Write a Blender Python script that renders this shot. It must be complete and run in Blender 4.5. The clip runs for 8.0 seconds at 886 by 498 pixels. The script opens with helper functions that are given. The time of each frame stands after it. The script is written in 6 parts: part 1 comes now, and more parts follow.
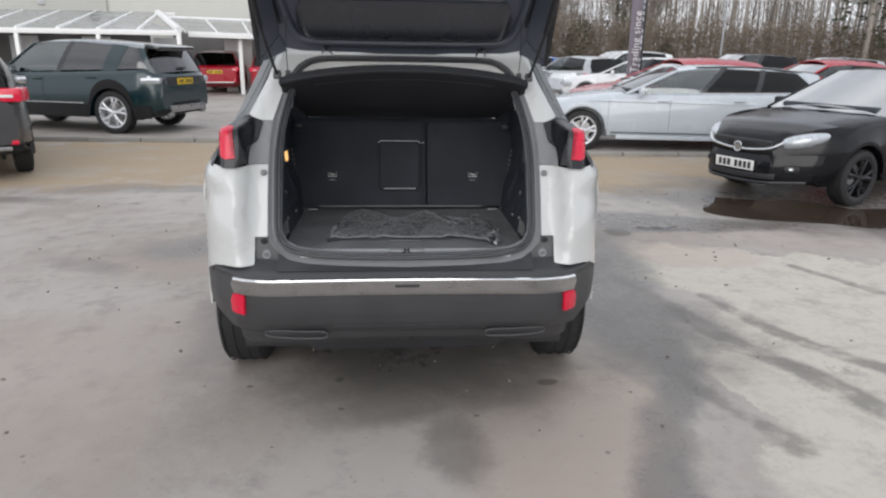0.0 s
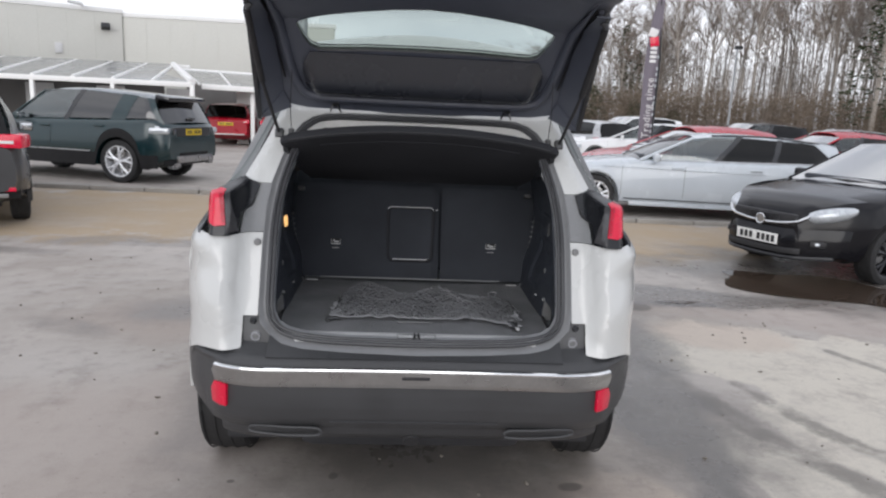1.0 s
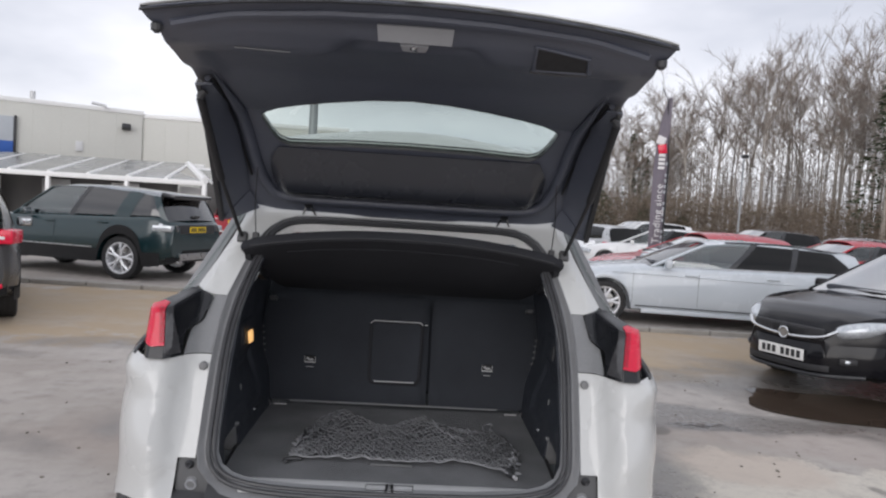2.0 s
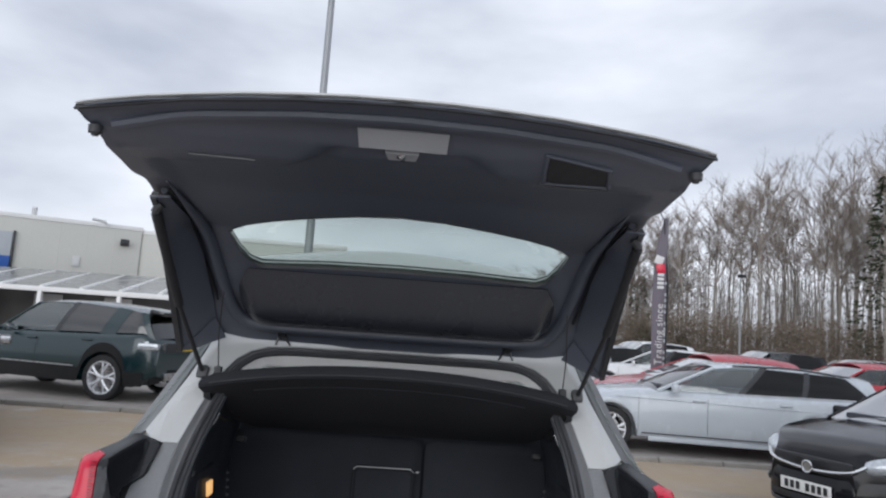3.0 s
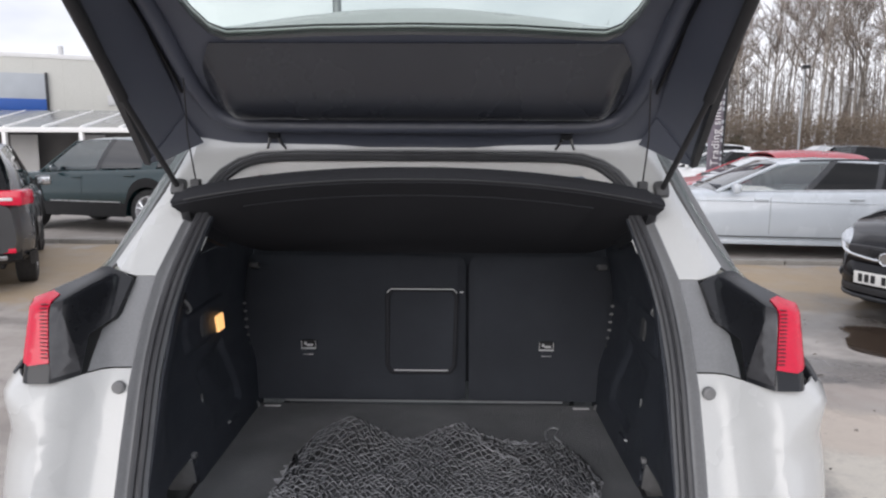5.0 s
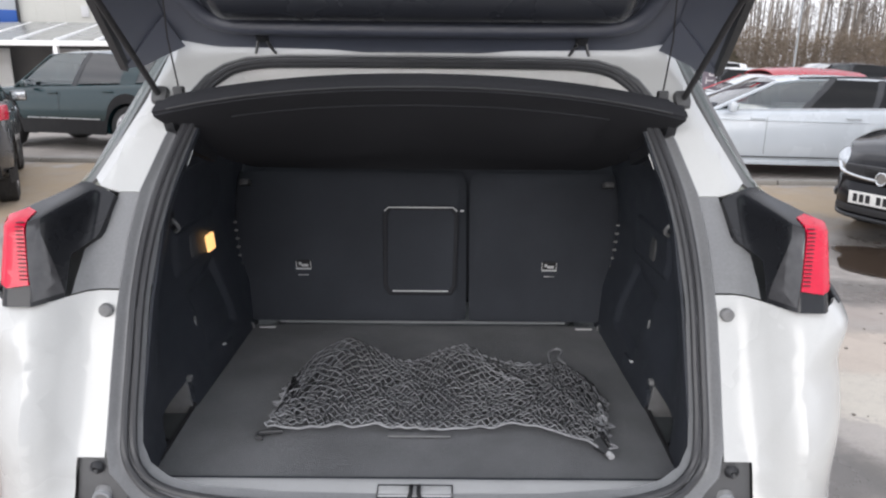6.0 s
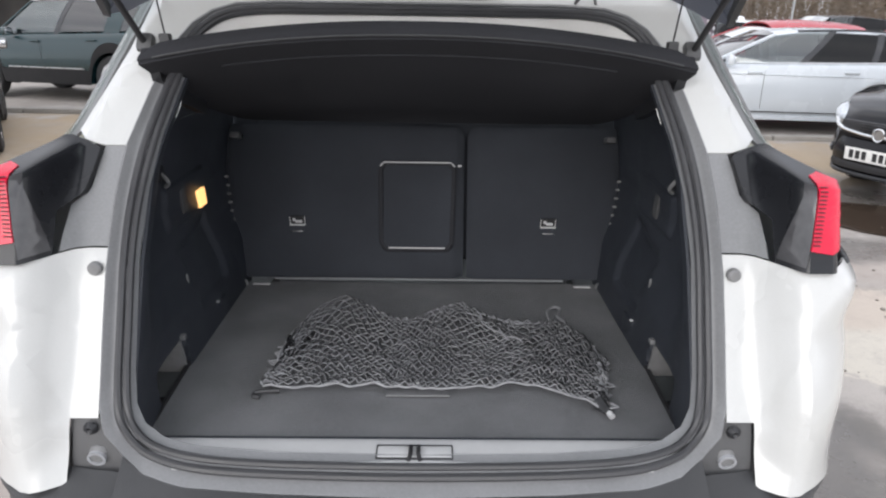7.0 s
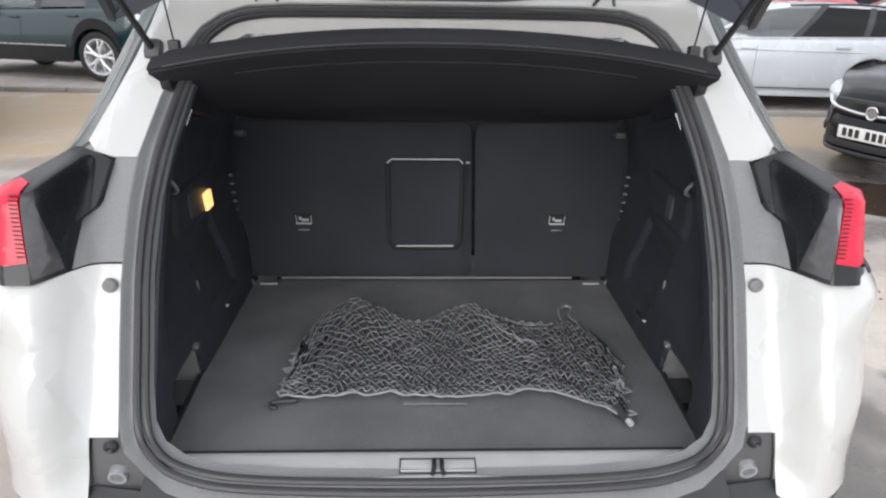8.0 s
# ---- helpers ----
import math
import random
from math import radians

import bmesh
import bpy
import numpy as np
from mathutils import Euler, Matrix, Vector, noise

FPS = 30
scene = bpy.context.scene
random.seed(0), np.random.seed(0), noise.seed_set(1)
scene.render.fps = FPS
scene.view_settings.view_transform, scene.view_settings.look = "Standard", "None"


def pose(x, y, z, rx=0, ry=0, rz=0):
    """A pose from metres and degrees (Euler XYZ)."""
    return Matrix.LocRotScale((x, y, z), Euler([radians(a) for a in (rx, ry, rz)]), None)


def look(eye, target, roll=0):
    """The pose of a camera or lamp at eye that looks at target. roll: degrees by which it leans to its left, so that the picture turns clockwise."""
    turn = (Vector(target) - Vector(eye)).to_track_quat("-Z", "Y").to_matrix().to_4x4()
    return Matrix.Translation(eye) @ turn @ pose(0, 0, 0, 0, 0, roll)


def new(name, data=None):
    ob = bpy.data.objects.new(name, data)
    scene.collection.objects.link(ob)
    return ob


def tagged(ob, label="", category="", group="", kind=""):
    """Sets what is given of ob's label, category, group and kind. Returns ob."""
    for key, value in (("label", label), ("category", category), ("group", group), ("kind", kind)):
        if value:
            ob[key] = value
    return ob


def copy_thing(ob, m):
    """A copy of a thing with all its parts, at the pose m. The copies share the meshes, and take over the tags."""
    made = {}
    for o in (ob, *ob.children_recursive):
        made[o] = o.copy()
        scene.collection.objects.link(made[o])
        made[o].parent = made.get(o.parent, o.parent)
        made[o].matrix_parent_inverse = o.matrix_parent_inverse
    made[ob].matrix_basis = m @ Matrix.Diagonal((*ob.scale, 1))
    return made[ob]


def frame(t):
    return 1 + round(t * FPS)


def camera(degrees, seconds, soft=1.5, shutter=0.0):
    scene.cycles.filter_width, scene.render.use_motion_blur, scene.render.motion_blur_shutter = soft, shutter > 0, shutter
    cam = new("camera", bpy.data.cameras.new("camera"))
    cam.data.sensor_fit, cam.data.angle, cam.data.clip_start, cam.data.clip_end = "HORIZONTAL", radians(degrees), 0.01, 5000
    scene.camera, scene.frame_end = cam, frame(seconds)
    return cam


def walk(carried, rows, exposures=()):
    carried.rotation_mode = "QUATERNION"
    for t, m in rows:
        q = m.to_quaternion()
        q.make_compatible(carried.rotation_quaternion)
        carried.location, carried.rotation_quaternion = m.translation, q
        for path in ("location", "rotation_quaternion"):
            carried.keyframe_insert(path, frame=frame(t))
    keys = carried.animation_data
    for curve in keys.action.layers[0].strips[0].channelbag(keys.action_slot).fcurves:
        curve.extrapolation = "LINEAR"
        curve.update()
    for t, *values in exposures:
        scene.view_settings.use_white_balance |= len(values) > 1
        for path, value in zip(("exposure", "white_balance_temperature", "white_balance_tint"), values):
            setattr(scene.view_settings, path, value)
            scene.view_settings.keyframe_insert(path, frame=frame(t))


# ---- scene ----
# camera and its walk
cam = camera(66.5, 8.0, soft=2.2, shutter=0.0)
PATH = [
    (0, (-0.057, -2.823, 1.595), (0.091, -0.910, 1.032), 0.88),
    (0.5, (-0.050, -2.675, 1.588), (0.052, -0.745, 1.075), 1.85),
    (1, (-0.081, -2.454, 1.601), (0.055, -0.500, 1.198), 2.70),
    (1.2, (-0.075, -2.384, 1.601), (0.086, -0.422, 1.245), 2.75),
    (2.3, (0.054, -1.973, 1.624), (0.123, 0.026, 1.593), 4.03),
    (2.5, (0.062, -1.923, 1.631), (0.128, 0.075, 1.653), 4.20),
    (3, (0.042, -1.777, 1.659), (0.121, 0.208, 1.891), 4.00),
    (3.5, (0.018, -1.645, 1.649), (0.106, 0.337, 1.903), 2.85),
    (4, (0.043, -1.501, 1.626), (0.060, 0.498, 1.689), 0.17),
    (4.5, (0.082, -1.363, 1.610), (0.073, 0.636, 1.537), -0.51),
    (5, (0.081, -1.291, 1.582), (0.050, 0.685, 1.279), 0.27),
    (5.2, (0.062, -1.270, 1.578), (0.036, 0.693, 1.196), 0.29),
    (6.3, (0.040, -1.188, 1.554), (0.065, 0.729, 0.983), 0.84),
    (6.5, (0.034, -1.177, 1.559), (0.070, 0.730, 0.957), 1.05),
    (7, (0.028, -1.167, 1.552), (0.060, 0.720, 0.891), 0.96),
    (7.5, (-0.005, -1.149, 1.584), (0.039, 0.718, 0.869), 0.53),
    (8, (-0.033, -1.125, 1.614), (0.035, 0.734, 0.879), 0.87),
]
EXPOSURES = [(0, 0.42, 6250, 10), (1.2, 0.38, 6200, 12), (2.3, 0.16, 6250, 13), (3.5, 0.05, 5800, 9), (4.0, 0.27, 6150, 13), (4.5, 0.34, 6250, 14), (5.2, 0.56, 6250, 13), (6.3, 0.85, 6250, 12), (8, 0.95, 6350, 11)]
walk(cam, [(t, look(eye, target, roll)) for t, eye, target, roll in PATH], EXPOSURES)

# overcast daylight: a dull sky with cloud, and one very soft sun
world = bpy.data.worlds.new("overcast_sky")
scene.world = world
world.use_nodes = True
wn, wl = world.node_tree.nodes, world.node_tree.links
wn.clear()
w_out, w_bg = wn.new("ShaderNodeOutputWorld"), wn.new("ShaderNodeBackground")
w_sky, w_mix, w_co = wn.new("ShaderNodeTexSky"), wn.new("ShaderNodeMix"), wn.new("ShaderNodeTexCoord")
w_map, w_n1, w_ramp = wn.new("ShaderNodeMapping"), wn.new("ShaderNodeTexNoise"), wn.new("ShaderNodeValToRGB")
w_sky.sky_type, w_sky.sun_disc, w_sky.sun_elevation, w_sky.sun_rotation = "NISHITA", False, radians(17), radians(196)
w_map.inputs["Scale"].default_value = (1.0, 1.0, 2.6)
w_n1.inputs["Scale"].default_value, w_n1.inputs["Detail"].default_value, w_n1.inputs["Roughness"].default_value = 2.1, 5, 0.5
w_ramp.color_ramp.elements[0].position, w_ramp.color_ramp.elements[1].position = 0.30, 0.64
w_ramp.color_ramp.elements[0].color, w_ramp.color_ramp.elements[1].color = (5.3, 5.5, 6.0, 1), (10.0, 9.9, 9.95, 1)
w_mix.data_type = "RGBA"
w_mix.inputs["Factor"].default_value = 0.93
wl.new(w_co.outputs["Generated"], w_map.inputs["Vector"])
wl.new(w_map.outputs["Vector"], w_n1.inputs["Vector"])
wl.new(w_n1.outputs["Fac"], w_ramp.inputs["Fac"])
wl.new(w_sky.outputs["Color"], w_mix.inputs["A"])
wl.new(w_ramp.outputs["Color"], w_mix.inputs["B"])
wl.new(w_mix.outputs["Result"], w_bg.inputs["Color"])
w_bg.inputs["Strength"].default_value = 0.1
wl.new(w_bg.outputs["Background"], w_out.inputs["Surface"])
sun = new("sun", bpy.data.lights.new("sun", "SUN"))
sun.data.energy, sun.data.angle, sun.data.color = 1.05, radians(50), (1.0, 0.96, 0.9)
sun.matrix_world = look((-4, -14, 4.4), (0, 0, 0))

# ---- materials ----
def mat(name, color, rough=0.5, metal=0.0, vary=0.15, scale=6.0, bump=0.0, bscale=60.0, coat=0.0, spec=0.5, rvar=0.1, fine=None, island=0.0):
    """A painted, plastic, cloth or stone surface: colour varied at a large and a fine scale, gloss varied, and fine relief."""
    m = bpy.data.materials.new(name)
    m.use_nodes = True
    n, l = m.node_tree.nodes, m.node_tree.links
    p = n["Principled BSDF"]
    co = n.new("ShaderNodeTexCoord")
    a, b = n.new("ShaderNodeTexNoise"), n.new("ShaderNodeTexNoise")
    a.inputs["Scale"].default_value, a.inputs["Detail"].default_value = scale, 4
    b.inputs["Scale"].default_value, b.inputs["Detail"].default_value = (fine or bscale), 3
    for t in (a, b):
        l.new(co.outputs["Object"], t.inputs["Vector"])
    add = n.new("ShaderNodeMath")
    add.operation = "ADD"
    l.new(a.outputs["Fac"], add.inputs[0])
    l.new(b.outputs["Fac"], add.inputs[1])
    mr = n.new("ShaderNodeMapRange")
    mr.inputs["From Min"].default_value, mr.inputs["From Max"].default_value = 0.6, 1.4
    mr.inputs["To Min"].default_value, mr.inputs["To Max"].default_value = 1 - vary, 1 + vary
    l.new(add.outputs["Value"], mr.inputs["Value"])
    mul = n.new("ShaderNodeVectorMath")
    mul.operation = "SCALE"
    mul.inputs[0].default_value = color
    l.new(mr.outputs["Result"], mul.inputs["Scale"])
    l.new(mul.outputs["Vector"], p.inputs["Base Color"])
    rr = n.new("ShaderNodeMapRange")
    rr.inputs["From Min"].default_value, rr.inputs["From Max"].default_value = 0.3, 0.7
    rr.inputs["To Min"].default_value, rr.inputs["To Max"].default_value = max(0.02, rough - rvar), min(1, rough + rvar)
    l.new(a.outputs["Fac"], rr.inputs["Value"])
    l.new(rr.outputs["Result"], p.inputs["Roughness"])
    p.inputs["Metallic"].default_value, p.inputs["Coat Weight"].default_value = metal, coat
    p.inputs["Coat Roughness"].default_value, p.inputs["Specular IOR Level"].default_value = 0.06, spec
    if bump:
        c, bm_ = n.new("ShaderNodeTexNoise"), n.new("ShaderNodeBump")
        c.inputs["Scale"].default_value, c.inputs["Detail"].default_value = bscale, 4
        l.new(co.outputs["Object"], c.inputs["Vector"])
        bm_.inputs["Strength"].default_value, bm_.inputs["Distance"].default_value = bump, 0.01
        l.new(c.outputs["Fac"], bm_.inputs["Height"])
        l.new(bm_.outputs["Normal"], p.inputs["Normal"])
    return m


def glass(name, tint, rough=0.0, least=0.0):
    m = bpy.data.materials.new(name)
    m.use_nodes = True
    n, l = m.node_tree.nodes, m.node_tree.links
    n.clear()
    out, mix, tr, gl, fr, up = (n.new(k) for k in ("ShaderNodeOutputMaterial", "ShaderNodeMixShader", "ShaderNodeBsdfTransparent", "ShaderNodeBsdfGlossy", "ShaderNodeLayerWeight", "ShaderNodeMath"))
    tr.inputs["Color"].default_value, gl.inputs["Roughness"].default_value = (*tint, 1), 0.02 + rough
    fr.inputs["Blend"].default_value = 0.5
    up.operation = "POWER"
    up.inputs[1].default_value = 4.0
    l.new(fr.outputs["Facing"], up.inputs[0])
    big = n.new("ShaderNodeMath")
    big.operation, big.use_clamp = "ADD", True
    big.inputs[1].default_value = 0.04 + least
    l.new(up.outputs["Value"], big.inputs[0])
    l.new(big.outputs["Value"], mix.inputs["Fac"])
    l.new(tr.outputs["BSDF"], mix.inputs[1])
    l.new(gl.outputs["BSDF"], mix.inputs[2])
    l.new(mix.outputs["Shader"], out.inputs["Surface"])
    return m


def lamp_mat(name, color, strength):
    m = bpy.data.materials.new(name)
    m.use_nodes = True
    p = m.node_tree.nodes["Principled BSDF"]
    p.inputs["Base Color"].default_value = (*color, 1)
    p.inputs["Emission Color"].default_value, p.inputs["Emission Strength"].default_value = (*color, 1), strength
    return m


WHITE = mat("white_paint", (0.54, 0.548, 0.54), 0.28, vary=0.03, scale=2.0, coat=0.6, bscale=300)
ROOFBLACK = mat("gloss_black", (0.016, 0.017, 0.02), 0.12, vary=0.2, scale=5, coat=0.5, bscale=200)
PILLARBLACK = mat("pillar_black", (0.15, 0.152, 0.155), 0.45, vary=0.1, scale=5, coat=0.1)
LAMPBLACK = mat("lamp_housing_black", (0.013, 0.014, 0.017), 0.27, vary=0.12, scale=6, coat=0.1, spec=0.4)
SATIN = mat("satin_black_plastic", (0.022, 0.023, 0.026), 0.38, vary=0.2, scale=9, bump=0.15, bscale=500)
PLASTIC = mat("grained_dark_plastic", (0.035, 0.040, 0.051), 0.46, vary=0.2, scale=8, bump=0.3, bscale=700)
TRIM = mat("hatch_trim_plastic", (0.068, 0.077, 0.105), 0.40, vary=0.15, scale=4, bump=0.2, bscale=600, spec=1.0)
ROLLSHADE = mat("shaded_roll_trim", (0.026, 0.029, 0.037), 0.26, vary=0.15, scale=6, bump=0.05, bscale=500, spec=0.75)
GREYTRIM = mat("grey_bumper_plastic", (0.042, 0.043, 0.046), 0.42, vary=0.18, scale=6, bump=0.25, bscale=600)
SILLGREY = mat("sill_plastic", (0.58, 0.585, 0.59), 0.38, vary=0.1, scale=10, bump=0.2, bscale=600)
GUTTER = mat("gutter_paint", (0.215, 0.22, 0.228), 0.4, vary=0.12, scale=7, bscale=200)
STOPGREY = mat("grey_stop_rubber", (0.20, 0.202, 0.205), 0.5, vary=0.15, scale=12)
RUBBER = mat("seal_rubber", (0.046, 0.047, 0.051), 0.42, vary=0.2, scale=12, bump=0.1, bscale=300)
CHROME = mat("chrome", (0.75, 0.76, 0.77), 0.12, 1.0, vary=0.05, scale=5, rvar=0.05)
STEEL = mat("brushed_steel", (0.42, 0.42, 0.42), 0.32, 1.0, vary=0.1, scale=12)
CARPET = mat("boot_carpet", (0.235, 0.238, 0.248), 0.95, vary=0.35, scale=5, bump=0.6, bscale=900, spec=0.1, fine=700)
SEATCLOTH = mat("seat_back_cloth", (0.046, 0.050, 0.059), 0.92, vary=0.3, scale=4, bump=0.5, bscale=1100, spec=0.12, fine=800)
SHELFBLACK = mat("parcel_shelf_cloth", (0.037, 0.038, 0.043), 0.9, vary=0.25, scale=5, bump=0.5, bscale=1000, spec=0.15, fine=700)
HANDLEGREY = mat("handle_plate_plastic", (0.36, 0.37, 0.39), 0.4, vary=0.08, scale=10, bump=0.15, bscale=600)
HEADLINER = mat("headliner_cloth", (0.80, 0.795, 0.78), 0.95, vary=0.06, scale=8, bump=0.3, bscale=900)
REDLENS = mat("red_lens", (0.62, 0.001, 0.036), 0.22, vary=0.1, scale=20, coat=0.2)
SMOKED = mat("smoked_lens", (0.06, 0.06, 0.064), 0.12, vary=0.3, scale=25, coat=0.5)
CLADBLACK = mat("dull_black_cladding", (0.012, 0.012, 0.013), 0.6, vary=0.2, scale=8, bump=0.2, bscale=300, spec=0.25)
TYRE = mat("tyre_rubber", (0.018, 0.018, 0.019), 0.75, vary=0.3, scale=20, bump=0.4, bscale=150)
ALLOY = mat("alloy", (0.72, 0.73, 0.75), 0.28, 0.35, vary=0.1, scale=14)
DARKALLOY = mat("dark_alloy", (0.03, 0.03, 0.033), 0.3, 0.6, vary=0.2, scale=14)
CORNERGREY = mat("corner_plate_plastic", (0.078, 0.079, 0.082), 0.45, vary=0.12, scale=8, bump=0.2, bscale=600)
PALECORD = mat("net_border_cord", (0.27, 0.274, 0.286), 0.35, vary=0.35, scale=60, bump=0.2, bscale=400)
CORD = mat("net_cord_and_shade", (0.014, 0.014, 0.016), 0.35, vary=0.4, scale=40, bump=0.2, bscale=400)
LABEL = mat("label_white", (0.7, 0.7, 0.7), 0.5, vary=0.08, scale=50)
INK = mat("label_ink", (0.02, 0.02, 0.022), 0.6, vary=0.1, scale=50)
PLATEWHITE = mat("plate_white", (0.78, 0.78, 0.76), 0.3, vary=0.04, scale=20)
PLATEYELLOW = mat("plate_yellow", (0.75, 0.52, 0.01), 0.3, vary=0.05, scale=20)
CLEARLENS = mat("clear_lens", (0.50, 0.53, 0.56), 0.12, 0.35, vary=0.3, scale=18, coat=0.5)
AMBER = lamp_mat("boot_lamp_glow", (1.0, 0.56, 0.20), 0.75)
HATCHGLASS = glass("hatch_glass", (0.83, 0.875, 0.85))
SIDEGLASS = glass("pale_side_glass", (0.62, 0.68, 0.68), 0.0, 0.10)
CABINGLASS = glass("clear_cabin_glass", (0.86, 0.9, 0.89))
CARGLASS = glass("car_glass", (0.50, 0.56, 0.56), 0.0, 0.06)
DIMSCREEN = glass("dim_screen_glass", (0.26, 0.29, 0.29), 0.0, 0.02)
SCREENGLASS = glass("bright_screen_glass", (0.55, 0.6, 0.6), 0.0, 0.42)
REARGLASS = glass("dark_rear_glass", (0.06, 0.065, 0.07), 0.0, 0.10)
DARKGLASS = glass("privacy_glass", (0.07, 0.075, 0.08))

# ---- building helpers ----
def link(name, bm, material, parent=None, smooth=True, label="", at=None):
    """One mesh object from a bmesh, under a thing or at top level."""
    bmesh.ops.recalc_face_normals(bm, faces=bm.faces)
    me = bpy.data.meshes.new(name)
    bm.to_mesh(me)
    bm.free()
    me.materials.append(material)
    if smooth:
        me.set_sharp_from_angle(angle=radians(38))
        for f in me.polygons:
            f.use_smooth = True
    ob = new(name, me)
    if parent:
        ob.parent = parent
    if at is not None:
        ob.matrix_basis = at
    if label:
        tagged(ob, label)
    return ob


part = link


def thing(name, label, category, m=None, group="", kind=""):
    e = tagged(new(name), label, category, group, kind)
    e.empty_display_size = 0.2
    if m is not None:
        e.matrix_basis = m
    return e


def lerp(table, v):
    """Piecewise linear value from rows of (v, w)."""
    return float(np.interp(v, [a for a, _ in table], [b for _, b in table]))


def smooth(a, b, v):
    t = min(1.0, max(0.0, (v - a) / (b - a)))
    return t * t * (3 - 2 * t)


def box(bm, size, m=None, bevel=0.0, seg=2):
    r = bmesh.ops.create_cube(bm, size=1, matrix=Matrix.Diagonal((*size, 1)))
    if bevel:
        es = list({e for v in r["verts"] for e in v.link_edges})
        r = bmesh.ops.bevel(bm, geom=es, offset=bevel, segments=seg, affect="EDGES", profile=0.6)
        vs = list({v for f in r["faces"] for v in f.verts} | {v for v in r["verts"]})
    else:
        vs = r["verts"]
    if m is not None:
        allv = set(vs)
        for v in list(allv):
            for e in v.link_edges:
                allv.add(e.other_vert(v))
        bmesh.ops.transform(bm, matrix=m, verts=list(allv))
    return bm


def boxes(rows, bevel=0.0):
    """A bmesh of boxes, each (size, pose)."""
    out = bmesh.new()
    for size, m in rows:
        b = bmesh.new()
        box(b, size, None, bevel)
        bmesh.ops.transform(b, matrix=m, verts=b.verts)
        me = bpy.data.meshes.new("tmp")
        b.to_mesh(me)
        b.free()
        out.from_mesh(me)
        bpy.data.meshes.remove(me)
    return out


def one_box(size, m, bevel=0.004):
    return boxes([(size, m)], bevel)


def tube(bm, pts, r, n=6, closed=False):
    """A tube along points."""
    pts = [Vector(p) for p in pts]
    rings, up = [], Vector((0.02, 0.03, 1))
    k = len(pts)
    for i, p in enumerate(pts):
        a = pts[(i - 1) % k] if (i or closed) else p
        b = pts[(i + 1) % k] if (i < k - 1 or closed) else p
        d = (b - a).normalized()
        s = d.cross(up)
        if s.length < 1e-3:
            s = d.cross(Vector((1, 0, 0)))
        s.normalize()
        u = s.cross(d)
        rad = r[i] if isinstance(r, (list, tuple)) else r
        rings.append([bm.verts.new(p + rad * (math.cos(2 * math.pi * j / n) * s + math.sin(2 * math.pi * j / n) * u)) for j in range(n)])
    for i in range(k if closed else k - 1):
        a, b = rings[i], rings[(i + 1) % k]
        for j in range(n):
            bm.faces.new((a[j], a[(j + 1) % n], b[(j + 1) % n], b[j]))
    if not closed:
        bm.faces.new(rings[0][::-1])
        bm.faces.new(rings[-1])
    return bm


def spline(pts, steps=8, closed=False):
    """A smooth line through points."""
    p = [Vector(q) for q in pts]
    k, out = len(p), []
    for i in range(k if closed else k - 1):
        a, b, c, d = (p[(i + o) % k] if closed else p[min(k - 1, max(0, i + o))] for o in (-1, 0, 1, 2))
        for s in range(steps):
            t = s / steps
            out.append(0.5 * ((2 * b) + (c - a) * t + (2 * a - 5 * b + 4 * c - d) * t * t + (3 * b - a - 3 * c + d) * t ** 3))
    if not closed:
        out.append(p[-1])
    return out


def thicken(bm, t, front=None):
    """Gives a sheet, whose face looks to front, a back face t behind it and closes its edges."""
    if not t:
        return bm
    bmesh.ops.recalc_face_normals(bm, faces=bm.faces)
    if front and sum(f.normal.dot(Vector(front)) * f.calc_area() for f in bm.faces) < 0:
        bmesh.ops.reverse_faces(bm, faces=bm.faces[:])
    bm.normal_update()
    faces, rims = bm.faces[:], [e for e in bm.edges if e.is_boundary]
    back = {v: bm.verts.new(v.co - v.normal * t) for v in bm.verts[:]}
    for f in faces:
        bm.faces.new([back[v] for v in reversed(f.verts)])
    for e in rims:
        a, b = e.verts
        bm.faces.new((a, b, back[b], back[a]))
    return bm


def grid(fn, nu, nv, thick=0.0):
    """A sheet fn(u, v), u and v from 0 to 1, with thickness."""
    bm = bmesh.new()
    vs = [[bm.verts.new(fn(i / nu, j / nv)) for j in range(nv + 1)] for i in range(nu + 1)]
    for i in range(nu):
        for j in range(nv):
            bm.faces.new((vs[i][j], vs[i + 1][j], vs[i + 1][j + 1], vs[i][j + 1]))
    return thicken(bm, thick)


def patch(poly, fn, step, thick=0.006, front=(0, -1, 0)):
    """A plate cut to the outline poly (a, b), laid over fn(a, b) -> place."""
    bm = bmesh.new()
    bm.faces.new([bm.verts.new((a, b, 0)) for a, b in poly])
    bmesh.ops.triangulate(bm, faces=bm.faces[:])
    for axis in (0, 1):
        lo, hi = min(p[axis] for p in poly), max(p[axis] for p in poly)
        k = max(1, int((hi - lo) / step))
        no = (1, 0, 0) if axis == 0 else (0, 1, 0)
        for i in range(1, k):
            c = lo + (hi - lo) * i / k + 1e-5
            bmesh.ops.bisect_plane(bm, geom=bm.verts[:] + bm.edges[:] + bm.faces[:], plane_co=tuple(c * x for x in no), plane_no=no)
    bmesh.ops.remove_doubles(bm, verts=bm.verts[:], dist=2e-5)
    for v in bm.verts:
        v.co = fn(v.co.x, v.co.y)
    return thicken(bm, thick, front)


